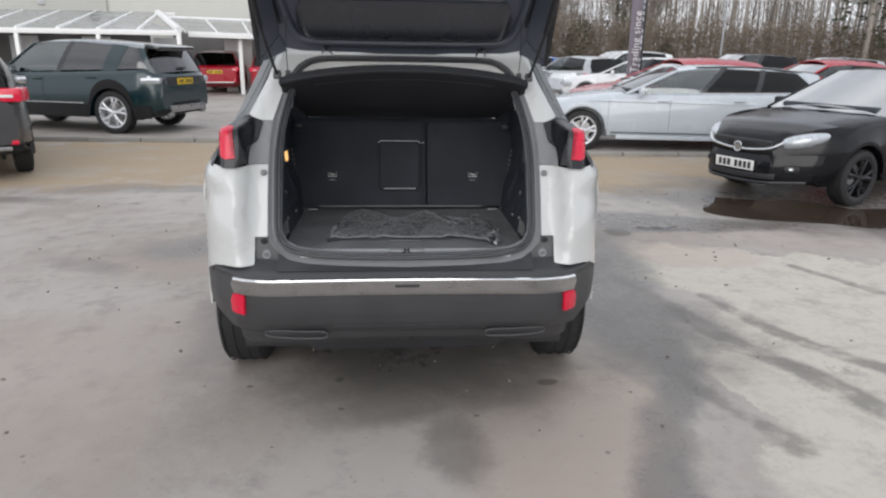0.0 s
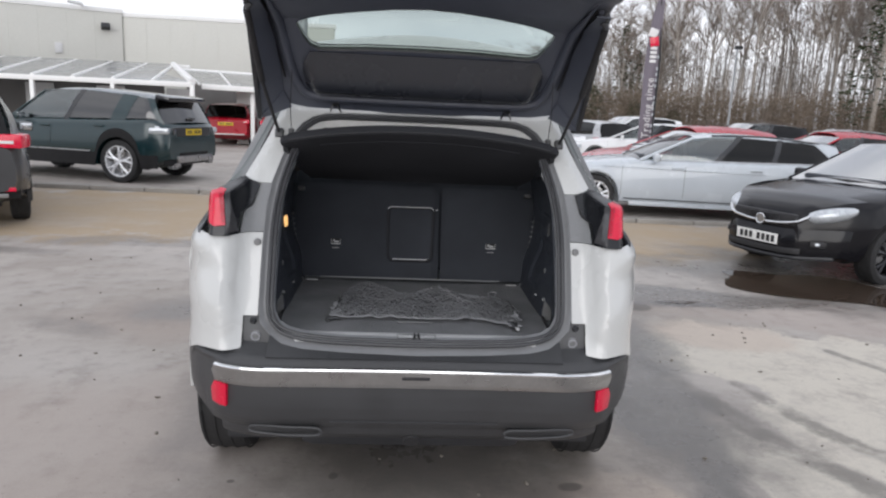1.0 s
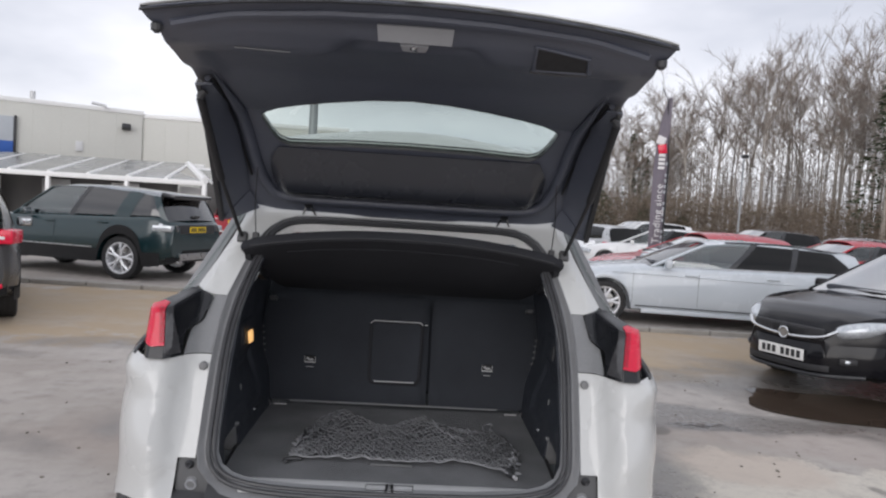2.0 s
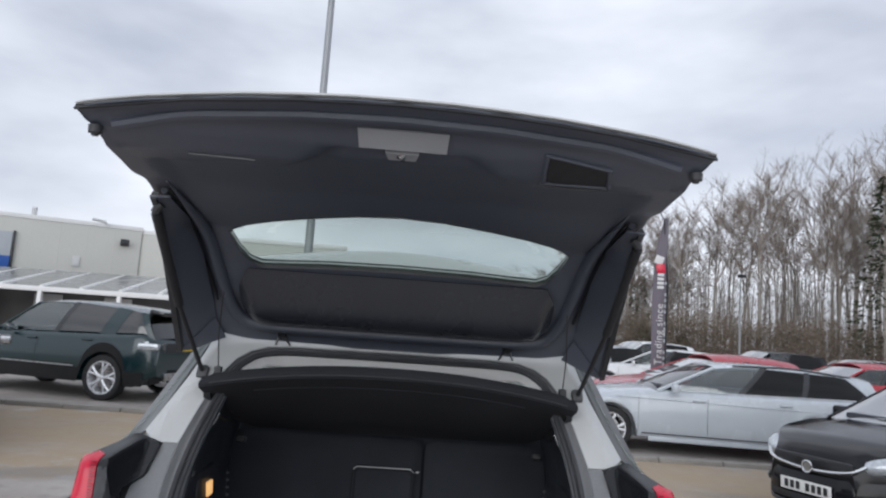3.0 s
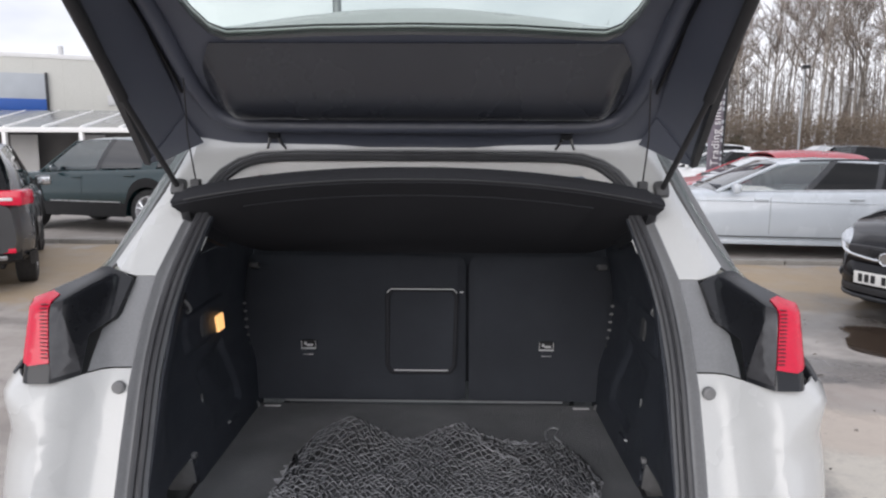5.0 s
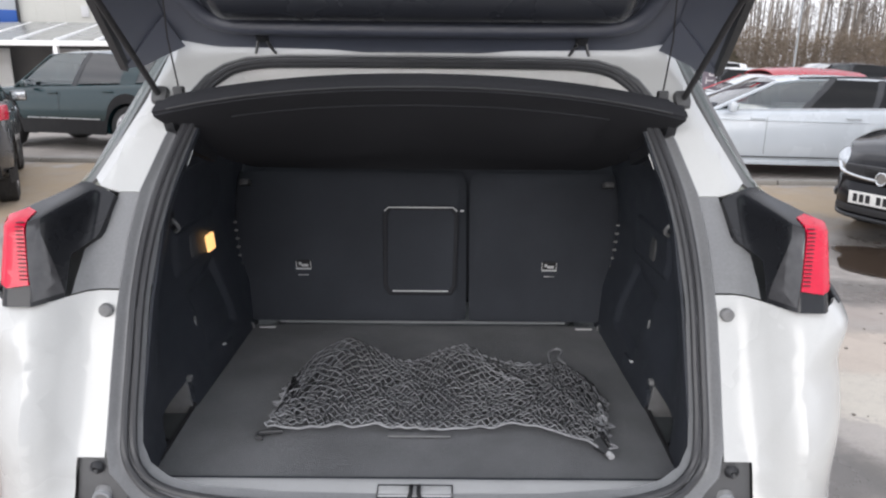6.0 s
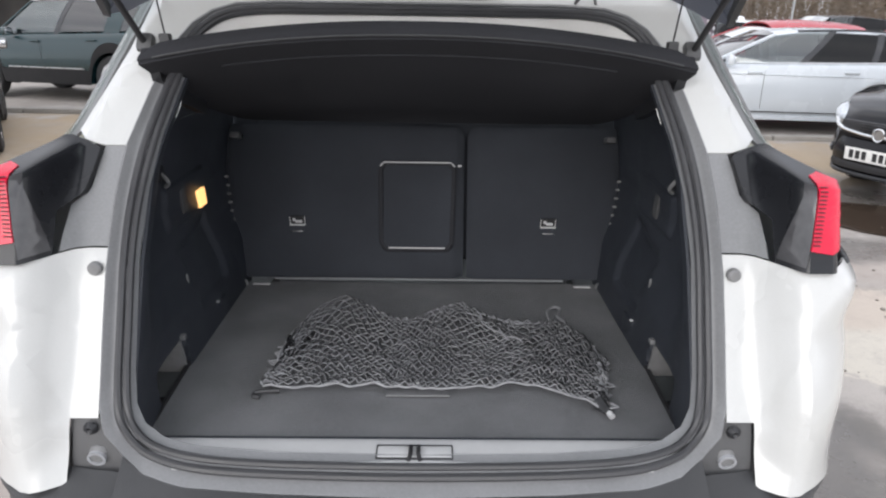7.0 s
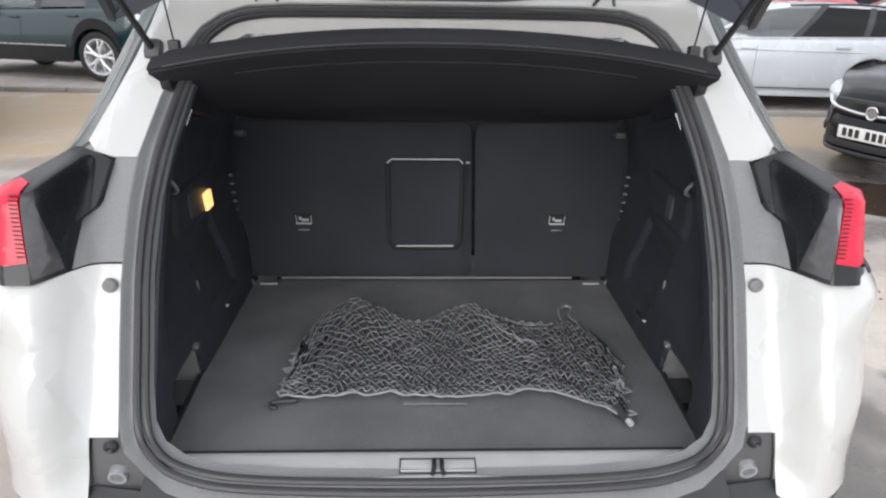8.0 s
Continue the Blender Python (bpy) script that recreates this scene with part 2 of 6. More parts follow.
def lathe(profile, n=32):
    """A turned body about the x axis from (x, r) rows."""
    bm = bmesh.new()
    rings = [[bm.verts.new((x, r * math.cos(2 * math.pi * j / n), r * math.sin(2 * math.pi * j / n))) for j in range(n)] for x, r in profile]
    for a, b in zip(rings, rings[1:]):
        for j in range(n):
            bm.faces.new((a[j], a[(j + 1) % n], b[(j + 1) % n], b[j]))
    return bm


def make_wheel(r, width, spokes, rim_mat, twin=False):
    """A wheel standing on its tyre, its outer face to +x, the hub at the origin."""
    hub = new("wheel")
    w = width / 2
    rr = r * 0.73
    tyre = lathe([(-w * 0.9, rr), (-w, r * 0.82), (-w * 0.85, r * 0.97), (-w * 0.5, r), (w * 0.5, r), (w * 0.85, r * 0.97), (w, r * 0.82), (w * 0.9, rr), (w * 0.6, rr * 0.97), (-w * 0.6, rr * 0.97), (-w * 0.9, rr)], 36)
    for k in (-0.45, -0.15, 0.15, 0.45):
        tube(tyre, [(w * k * 1.6, (r + 0.0015) * math.cos(a), (r + 0.0015) * math.sin(a)) for a in np.linspace(0, 2 * math.pi, 37)[:-1]], 0.004, 4, True)
    part("tyre", tyre, TYRE, hub)
    rim = lathe([(w * 0.2, rr * 0.97), (w * 0.86, rr * 0.99), (w * 0.9, rr), (w * 0.86, rr * 0.93), (w * 0.2, rr * 0.86), (-w * 0.7, rr * 0.84), (-w * 0.7, rr * 0.96), (w * 0.2, rr * 0.97)], 36)
    part("rim", rim, rim_mat, hub)
    disc = lathe([(-w * 0.1, 0.03), (-w * 0.1, rr * 0.66), (-w * 0.2, rr * 0.66), (-w * 0.2, 0.03)], 28)
    part("brake_disc", disc, STEEL, hub)
    for i in range(spokes):
        a = 2 * math.pi * i / spokes
        bm = bmesh.new()
        for off in ((-0.21, 0.21) if twin else (0.0,)):
            c, s = math.cos(a), math.sin(a)
            c2, s2 = math.cos(a + off), math.sin(a + off)
            r0 = 0.032 if not twin else 0.025
            tube(bm, [(w * 0.72, c * rr * 0.12, s * rr * 0.12), (w * 0.78, (c + c2) / 2 * rr * 0.5, (s + s2) / 2 * rr * 0.5), (w * 0.7, c2 * rr * 0.93, s2 * rr * 0.93)], [r0, r0 * 0.8, r0], 6)
        part("spoke", bm, rim_mat, hub)
    part("hub_cap", lathe([(w * 0.55, 0.001), (w * 0.9, 0.001), (w * 0.9, 0.028), (w * 0.8, 0.045), (w * 0.5, 0.045)], 20), rim_mat, hub)
    return hub

# ---- the white car with its boot open ----
REAR = [(0.30, -0.13), (0.45, -0.20), (0.55, -0.225), (0.70, -0.19), (0.76, -0.16), (0.80, -0.138), (0.84, -0.126), (0.90, -0.095), (1.10, 0.0), (1.30, 0.13), (1.45, 0.25), (1.60, 0.37), (1.70, 0.44)]
REAR_OUTER = [(0.70, -0.165), (0.80, -0.135), (0.90, -0.098), (1.0, -0.048), (1.1, 0.0)]
HALF = [(0.20, 0.90), (0.50, 0.925), (0.80, 0.912), (1.00, 0.914), (1.10, 0.892), (1.15, 0.858), (1.20, 0.82), (1.26, 0.775), (1.32, 0.720), (1.45, 0.655), (1.58, 0.60), (1.70, 0.55)]


def rear_y(x, z):
    """The car's rear face, rounded at the corners."""
    xs = lerp(HALF, z) - 0.022 * (1 - smooth(1.1, 1.25, z))
    low = 1 - smooth(0.78, 1.06, z)
    tight = smooth(1.0, 1.12, z)
    x0 = xs - 0.25 - 0.015 * low + 0.11 * tight + 0.04 * smooth(1.15, 1.32, z)
    u = min(1.0, max(0.0, (abs(x) - x0) / (xs - x0)))
    deep = 0.45 + 0.06 * low - 0.12 * tight - 0.18 * smooth(1.15, 1.35, z)
    fold = 0.085 * smooth(0.612, 0.69, abs(x)) * (1 - smooth(1.12, 1.24, z)) * (0.45 + 0.55 * smooth(0.72, 0.95, z))
    outer = smooth(0.64, 0.72, abs(x)) * (1 - smooth(1.0, 1.1, z))
    return lerp(REAR, z) * (1 - outer) + lerp(REAR_OUTER, z) * outer + deep * (1 - math.sqrt(max(0.0, 1 - u ** 2.1))) - fold


def on_rear(side, off=0.0):
    return lambda a, b: Vector((side * a, rear_y(a, b) - off, b))


car = thing("suv", "white family SUV with its tailgate wide open", "car")
REDGE = [(0.880, 0.665), (0.883, 0.70), (0.886, 0.78), (0.891, 0.88), (0.893, 0.98), (0.882, 1.06), (0.862, 1.12)]
LAMP_L = [(1.131, 0.648), (1.203, 0.648), (1.214, 0.637), (1.229, 0.622), (1.262, 0.613), (1.300, 0.604), (1.312, 0.632), (1.321, 0.660)]
LAMP_R = [(1.131, 0.800), (1.145, 0.822), (1.165, 0.818), (1.20, 0.798), (1.25, 0.768), (1.272, 0.748), (1.288, 0.725), (1.303, 0.702), (1.321, 0.676)]


def on_lamp(side, off=0.0):
    """The tail lamp stands proud of the flange and wraps round the corner."""
    def at(a, b):
        proud = smooth(0.630, 0.676, a) * (1 - smooth(1.27, 1.322, b))
        wrap = 0.20 * max(0.0, (min(a, 0.765) - 0.715) / 0.065) ** 2
        y = (lerp(REAR, b) - 0.014) * (1 - proud) + (-0.062 + 0.35 * (b - 1.17) + wrap) * proud
        side_y = rear_y(a, b) - 0.012
        y += (side_y - y) * smooth(0.750, 0.80, a)
        return Vector((side * (a + 0.012 * proud * (1 - smooth(0.76, 0.80, a)) + 0.35 * off * smooth(0.74, 0.80, a)), y - off, b))
    return at


GUT_OUT = [(0.0, 0.742), (0.25, 0.748), (0.40, 0.757), (0.482, 0.769), (0.523, 0.794), (0.556, 0.83), (0.568, 0.875), (0.571, 1.00), (0.572, 1.13), (0.571, 1.22), (0.562, 1.305), (0.535, 1.40), (0.510, 1.47), (0.495, 1.497), (0.473, 1.526), (0.436, 1.551), (0.387, 1.566), (0.30, 1.571), (0.0, 1.572)]
GUT_IN = [(0.0, 0.792), (0.25, 0.795), (0.38, 0.803), (0.455, 0.815), (0.493, 0.834), (0.513, 0.866), (0.520, 0.92), (0.522, 1.00), (0.525, 1.12), (0.522, 1.22), (0.508, 1.315), (0.488, 1.40), (0.470, 1.465), (0.458, 1.497), (0.436, 1.518), (0.405, 1.536), (0.36, 1.545), (0.28, 1.549), (0.0, 1.550)]
for side in (-1, 1):
    # rear quarter, white down to the bumper
    white = [(0.617, 0.750), (0.617, 0.856), (0.567, 0.856), (0.5695, 0.95), (0.572, 1.131), (0.648, 1.131), (0.665, 1.130), (0.74, 1.132), (0.80, 1.138), (0.832, 1.150), *REDGE[::-1], (0.862, 0.672), (0.83, 0.705), (0.79, 0.733), (0.75, 0.744), (0.70, 0.748)]
    white = [p for i, p in enumerate(white) if i == 0 or p != white[i - 1]]
    part("quarter_panel", patch(white, on_rear(side), 0.02), WHITE, car)
    # pillar beside and above the opening
    pillar = [(0.562, 1.302), (0.604, 1.302), (0.640, 1.312), (0.668, 1.322), (0.632, 1.40), (0.600, 1.470), (0.580, 1.53), (0.565, 1.585), (0.53, 1.612), (0.40, 1.628), (0.0, 1.635), *GUT_OUT[::-1][:9]]
    pillar = [p for i, p in enumerate(pillar) if i == 0 or p != pillar[i - 1]]

    def pillar_at(a, b, side=side):
        edge = lerp([(1.30, 0.67), (1.47, 0.60), (1.585, 0.565)], b)
        return Vector((side * a, lerp(REAR, b) + 0.035 * smooth(edge - 0.03, edge, a) - 0.006 * smooth(edge - 0.075, edge - 0.04, a), b))

    part("rear_pillar", patch(pillar, pillar_at, 0.025), WHITE, car)
    # painted flange between lamp and seal
    flange = [(0.5725, 1.133), (0.646, 1.133), (0.647, 1.166), (0.648, 1.202), (0.634, 1.213), (0.618, 1.228), (0.611, 1.262), (0.602, 1.300), (0.563, 1.300), (0.5715, 1.22)]
    part("lamp_flange", patch(flange, on_rear(side, -0.004), 0.02), GUTTER, car)
    # tail lamp: black housing, red lens with ribs, smoked inner lens
    lamp = part("tail_lamp", grid(lambda u, v, side=side: on_lamp(side)(lerp(LAMP_L, 1.131 + 0.190 * v) * (1 - u) + lerp(LAMP_R, 1.131 + 0.190 * v) * u, 1.131 + 0.190 * v), 84, 44, 0.02), LAMPBLACK, car, label="gloss black tail lamp with a red lens")
    part("red_lens", patch([(0.674, 1.170), (0.712, 1.165), (0.736, 1.174), (0.749, 1.21), (0.751, 1.255), (0.738, 1.282), (0.712, 1.292), (0.690, 1.288)], on_lamp(side, 0.008), 0.012, 0.008), REDLENS, lamp)
    part("inner_lens", patch([(0.647, 1.141), (0.668, 1.141), (0.684, 1.276), (0.670, 1.280)], on_lamp(side, 0.010), 0.02, 0.006), SMOKED, lamp)
    for k in range(15):
        z = 1.180 + 0.0068 * k
        part("lens_rib", one_box((0.013, 0.005, 0.0013), Matrix.Translation(on_lamp(side, 0.009)(0.682 + 0.0010 * k, z)), 0.0006), INK, lamp)
    # rubber stops and screws
    part("buffer", lathe([(0, 0.001), (0.012, 0.001), (0.012, 0.009), (0.009, 0.0125), (0, 0.013)], 20), STOPGREY, car, at=pose(side * 0.588, rear_y(0.588, 1.10) - 0.001, 1.10, 0, 0, -90))
    part("screw", lathe([(0, 0.001), (0.006, 0.001), (0.009, 0.006), (0.004, 0.011), (0, 0.013)], 16), SATIN, car, at=pose(side * 0.581, -0.122, 0.838, 0, 0, -90))
    stop = part("buffer_stop", lathe([(0, 0.001), (0.014, 0.001), (0.014, 0.011), (0.010, 0.016), (0, 0.019)], 20), STOPGREY, car, at=pose(side * 0.571, -0.124, 0.788, 0, 14, -90))
    part("stop_rim", lathe([(0.010, 0.012), (0.0165, 0.012), (0.0165, 0.0165), (0.010, 0.0165), (0.010, 0.012)], 20), HANDLEGREY, stop)
    # side of the body, with the wheel arch
    arches = ((0.62, 0.40), (3.295, 0.40))

    def low(y, base):
        z = base
        for yc, r in arches:
            if abs(y - yc) < r:
                z = max(z, 0.33 + math.sqrt(r * r - (y - yc) ** 2))
        return z

    def flank(u, v, side=side):
        y = 0.17 + u * 3.93
        z0 = low(y, 0.46)
        top = lerp([(0.0, 1.25), (0.4, 1.19), (1.0, 1.10), (2.7, 1.06), (4.1, 0.88)], y)
        z = z0 + (top - z0) * v
        nose = 0.22 * smooth(3.5, 4.12, y)
        y += 0.26 * (1 - u) ** 8 * smooth(1.07, 1.15, z)
        return Vector((side * (lerp(HALF, z) - nose - 0.004 - 0.024 * (1 - smooth(0.10, 0.65, y)) * (1 - smooth(1.1, 1.25, z))), y, z))

    part("side_panel", grid(flank, 80, 10, 0.01), WHITE, car)

    def cladding(u, v, side=side):
        y = 0.24 + u * 3.81
        z0 = low(y, 0.24)
        z1 = max(0.465, low(y, 0.46)) + (0.05 if low(y, 0.3) > 0.31 else 0.0)
        nose = 0.22 * smooth(3.5, 4.12, y)
        return Vector((side * (lerp(HALF, 0.5) + 0.006 - nose - 0.03 * (1 - smooth(0.2, 0.65, y))), y, z0 - 0.004 + (z1 - z0) * v))

    part("arch_cladding", grid(cladding, 90, 3, 0.012), SATIN, car)
    # side glass and roof rail
    part("side_window", grid(lambda u, v, side=side: Vector((side * (lerp(HALF, 1.22 + 0.34 * v) - 0.02 + 0.03 * (1 - v) * smooth(0, 0.3, u)), lerp([(0, 0.20), (1, 0.36)], v) + u * lerp([(0, 2.55), (1, 1.9)], v), 1.24 - 0.14 * smooth(0, 0.5, u) * (1 - v) + 0.33 * v)), 20, 8, 0.005), CABINGLASS, car).visible_shadow = False
    part("pillar_cover", grid(lambda u, v, side=side: Vector((side * (lerp([(0, 0.667), (1, 0.568)], v) + lerp([(0, 0.096), (1, 0.068)], v) * u), lerp(REAR, 1.325 + 0.255 * v) + 0.033 + 0.085 * u, 1.322 + 0.258 * v - (0.02 + 0.035 * (1 - v)) * u)), 6, 10, 0.006), PILLARBLACK, car)
    part("shoulder", grid(lambda u, v, side=side: (lambda y, top: Vector((side * (lerp(HALF, top) - 0.006 - (0.115 - 0.03 * u) * v), y, top + 0.078 * math.sin(v * math.pi / 2) * (1 - 0.4 * u))))(0.36 + 0.57 * u, lerp([(0.0, 1.25), (0.4, 1.19), (1.0, 1.10)], 0.36 + 0.57 * u)), 16, 6, 0.006), WHITE, car)
    part("roof_rail", tube(bmesh.new(), spline([(side * 0.56, 0.5, 1.655), (side * 0.58, 1.0, 1.685), (side * 0.58, 2.0, 1.69), (side * 0.55, 2.5, 1.655)], 6), 0.014, 8), STEEL, car)
    # wheels
    for yc in (0.62, 3.295):
        w = make_wheel(0.345, 0.225, 5, ALLOY, True)
        w.parent = car
        w.matrix_basis = pose(side * 0.808, yc, 0.345, 0, 0, 0 if side > 0 else 180)

# gutter round the opening, with a double seal
def gut_y(x, z):
    return lerp(REAR, z) - 0.022 * (1 - smooth(0.40, 0.53, abs(x))) * (1 - smooth(0.80, 0.90, z))


def gutter(u, v):
    s = u * 2 - 1
    k = abs(s) * (len(GUT_OUT) - 1)
    i = min(int(k), len(GUT_OUT) - 2)
    f = k - i
    o = [GUT_OUT[i][c] * (1 - f) + GUT_OUT[i + 1][c] * f for c in (0, 1)]
    n = [GUT_IN[i][c] * (1 - f) + GUT_IN[i + 1][c] * f for c in (0, 1)]
    x, z = o[0] * (1 - v) + n[0] * v, o[1] * (1 - v) + n[1] * v
    dip = 0.018 * math.sin(math.pi * min(1, v * 1.25)) + 0.03 * smooth(0.75, 1, v)
    return Vector((math.copysign(x, s) if abs(s) > 1e-6 else 0, gut_y(x, z) + dip, z))


part("opening_gutter", grid(gutter, 144, 10, 0.004), GUTTER, car)


def ring(mixing, lift):
    pts = []
    for o, n in list(zip(GUT_OUT, GUT_IN)):
        pts.append((o[0] * (1 - mixing) + n[0] * mixing, o[1] * (1 - mixing) + n[1] * mixing))
    loop = [(-x, z) for x, z in pts[::-1]][:-1] + pts[:-1]
    return spline([(x, gut_y(x, z) - lift, z) for x, z in loop][::-1], 5, True)


seal = part("opening_seal", tube(bmesh.new(), ring(0.68, 0.002), 0.0075, 8, True), RUBBER, car, label="black rubber seal round the boot opening")
part("seal_lip", tube(bmesh.new(), ring(0.95, -0.003), 0.0070, 8, True), RUBBER, seal)

# roof, headlining, floorpan, front
ROOF = [(0.40, 1.632), (0.8, 1.655), (1.4, 1.665), (2.0, 1.645), (2.45, 1.595)]
part("roof", grid(lambda u, v: Vector(((v * 2 - 1) * lerp([(0, 0.555), (0.5, 0.60), (1, 0.57)], u), 0.44 + 2.0 * u, lerp(ROOF, 0.44 + 2.0 * u) - 0.035 * abs(v * 2 - 1) ** 3)), 20, 14, 0.02), WHITE, car)
part("headlining", grid(lambda u, v: Vector(((v * 2 - 1) * 0.55, 0.41 + 2.0 * u, lerp(ROOF, 0.41 + 2.0 * u) - 0.055 - 0.035 * abs(v * 2 - 1) ** 3)), 16, 12, 0.01), HEADLINER, car, label="pale grey cloth headlining")
HEAD = [(0.0, 1.550), (0.20, 1.550), (0.28, 1.549), (0.36, 1.545), (0.405, 1.536), (0.436, 1.518), (0.458, 1.497), (0.470, 1.465)]


def head_edge(u, v):
    """The rear edge of the headlining, just inside the seal."""
    k = abs(u * 2 - 1) * (len(HEAD) - 1)
    i = min(int(k), len(HEAD) - 2)
    x, z = (HEAD[i][c] * (1 - k + i) + HEAD[i + 1][c] * (k - i) for c in (0, 1))
    inward = Vector((-0.55 * smooth(0.33, 0.45, x), 0, -1 + 0.45 * smooth(0.33, 0.45, x)))
    p = Vector((x, lerp(REAR, z) + 0.012 + 0.020 * v, z + 0.004)) + inward * 0.040 * v
    return Vector((math.copysign(p.x, u - 0.5), p.y, p.z))


part("headliner_edge", grid(head_edge, 60, 4, 0.006), HEADLINER, car, label="pale grey headlining edge")
part("windscreen", grid(lambda u, v: Vector(((v * 2 - 1) * lerp([(0, 0.56), (1, 0.70)], u), 2.44 + 0.75 * u, 1.585 - 0.50 * u)), 10, 10, 0.005), CABINGLASS, car).visible_shadow = False
part("bonnet", grid(lambda u, v: Vector(((v * 2 - 1) * lerp([(0, 0.82), (1, 0.66)], u), 3.05 + 1.05 * u, lerp([(0, 1.10), (0.8, 0.98), (1, 0.86)], u) - 0.06 * abs(v * 2 - 1) ** 3)), 12, 12, 0.01), WHITE, car)
for side in (-1, 1):
    part("sun_visor", one_box((0.42, 0.03, 0.17), pose(side * 0.30, 2.26, 1.475, 30), 0.012), HEADLINER, car, label="pale grey sun visor")
part("front_bumper", grid(lambda u, v: Vector(((v * 2 - 1) * 0.74, 4.15 - 0.12 * abs(v * 2 - 1) ** 3 - 0.06 * abs(u - 0.4), 0.24 + 0.62 * u)), 8, 14, 0.02), SATIN, car)
part("floorpan", one_box((1.5, 3.7, 0.05), pose(0, 2.0, 0.27), 0.01), SATIN, car)
part("cabin_tub", boxes([((1.5, 0.05, 0.85), pose(0, 2.7, 0.66)), ((0.05, 1.6, 0.8), pose(0.80, 1.9, 0.66)), ((0.05, 1.6, 0.8), pose(-0.80, 1.9, 0.66)), ((1.5, 1.7, 0.03), pose(0, 1.85, 0.45))], 0.01), SATIN, car)
for side in (-1, 1):
    part("wheel_housing", one_box((0.22, 0.85, 0.42), pose(side * 0.60, 0.62, 0.50), 0.05), SATIN, car)

# bumper: ledge, chrome strip, lower shell, reflectors, finishers
BUMP = [(-0.135, 0.795), (-0.155, 0.768), (-0.185, 0.752), (-0.222, 0.735), (-0.238, 0.715), (-0.243, 0.66), (-0.240, 0.61), (-0.232, 0.56), (-0.215, 0.51), (-0.19, 0.475), (-0.15, 0.455), (-0.13, 0.41), (-0.08, 0.375)]


def bumper_at(x, k):
    i = min(int(k), len(BUMP) - 2)
    f = k - i
    y, z = (BUMP[i][c] * (1 - f) + BUMP[i + 1][c] * f for c in (0, 1))
    u = min(1.0, max(0.0, (abs(x) - 0.50) / 0.392))
    rise = -0.008 * smooth(0.60, 0.72, abs(x)) if k < 3 else 0.0
    edge = 0.03 * smooth(0.68, 0.76, abs(x)) * smooth(3.4, 4.2, k) * (1 - smooth(8, 9.5, k))
    return Vector((x, y + 0.46 * (1 - math.sqrt(max(0, 1 - u ** 2.2))) + edge, z + rise - 0.012 * (abs(x) / 0.9) ** 2 * (1 if k > 3 else 0)))


def bumper_skin(u, v):
    s = u * 2 - 1
    ax = abs(s) * 0.884
    k0 = 1.75 + 0.8 * (1 - smooth(0.25, 0.5, ax)) - 0.8 * smooth(0.47, 0.53, ax) * (1 - smooth(0.62, 0.67, ax)) + 2.5 * smooth(0.79, 0.875, ax)
    k = k0 + v * (len(BUMP) - 1 - k0)
    return bumper_at(s * 0.884 * (1 - 0.20 * smooth(6.0, 10.0, k)), k)


bumper = part("rear_bumper", grid(bumper_skin, 72, 48, 0.008), GREYTRIM, car, label="dark grey plastic rear bumper")


def ledge(u, v):
    x = (u * 2 - 1) * 0.52
    z = lerp(GUT_OUT[:5], abs(x)) + 0.003
    a, b = Vector((x, gut_y(abs(x), z) - 0.004, z)), bumper_at(x, 2.9)
    return a.lerp(b + Vector((0, -0.003, 0.003)), v)


part("bumper_ledge", grid(ledge, 50, 6, 0.004), GREYTRIM, car)


def strip_at(x, k, off):
    p = bumper_at(x, k)
    p.y -= off
    return p


part("chrome_strip", patch([(-0.70, 4.05), (0.70, 4.05), (0.715, 4.55), (0.70, 5.25), (-0.70, 5.25), (-0.715, 4.55)], lambda a, b: strip_at(a, b, 0.026 - 0.017 * min(1, max(0, (b - 4.05) / 1.2))), 0.05, 0.008), STEEL, bumper, label="brushed metal strip along the bumper")
part("bright_edge", tube(bmesh.new(), [strip_at(x, 4.02, 0.024) for x in np.linspace(-0.695, 0.695, 40)], 0.0075, 8), CHROME, bumper)
part("handle_recess", one_box((0.10, 0.02, 0.016), pose(0, -0.252, 0.688), 0.005), SATIN, bumper)
for side in (-1, 1):
    part("reflector", patch([(0.655, 5.35), (0.705, 5.30), (0.722, 6.0), (0.72, 7.0), (0.66, 7.05)], lambda a, b, side=side: strip_at(side * a, b, 0.012), 0.02, 0.01), REDLENS, bumper, label="red rear reflector")
    part("tailpipe_finisher", tube(bmesh.new(), spline([(side * x, -0.20 + 0.25 * max(0, x - 0.52), z) for x, z in ((0.33, 0.452), (0.35, 0.468), (0.44, 0.470), (0.55, 0.472), (0.585, 0.462), (0.57, 0.446), (0.46, 0.440), (0.35, 0.440))], 4, True), 0.0055, 6, True), GREYTRIM, bumper, label="dark exhaust finisher")
    part("finisher_back", one_box((0.23, 0.02, 0.028), pose(side * 0.455, -0.18, 0.455), 0.006), INK, bumper)
part("skid_plate", patch([(-0.30, 8.3), (0.30, 8.3), (0.22, 9.2), (0.12, 9.35), (-0.12, 9.35), (-0.22, 9.2)], lambda a, b: strip_at(a, b, 0.006), 0.05, 0.008), GREYTRIM, bumper)
part("towing_eye_cover", lathe([(0, 0.001), (0.008, 0.001), (0.008, 0.03), (0, 0.033)], 18), INK, bumper, at=pose(-0.005, -0.10, 0.375, 0, 30, -90))
part("silencer", one_box((0.9, 0.28, 0.16), pose(0, 0.18, 0.34), 0.06), SATIN, car)
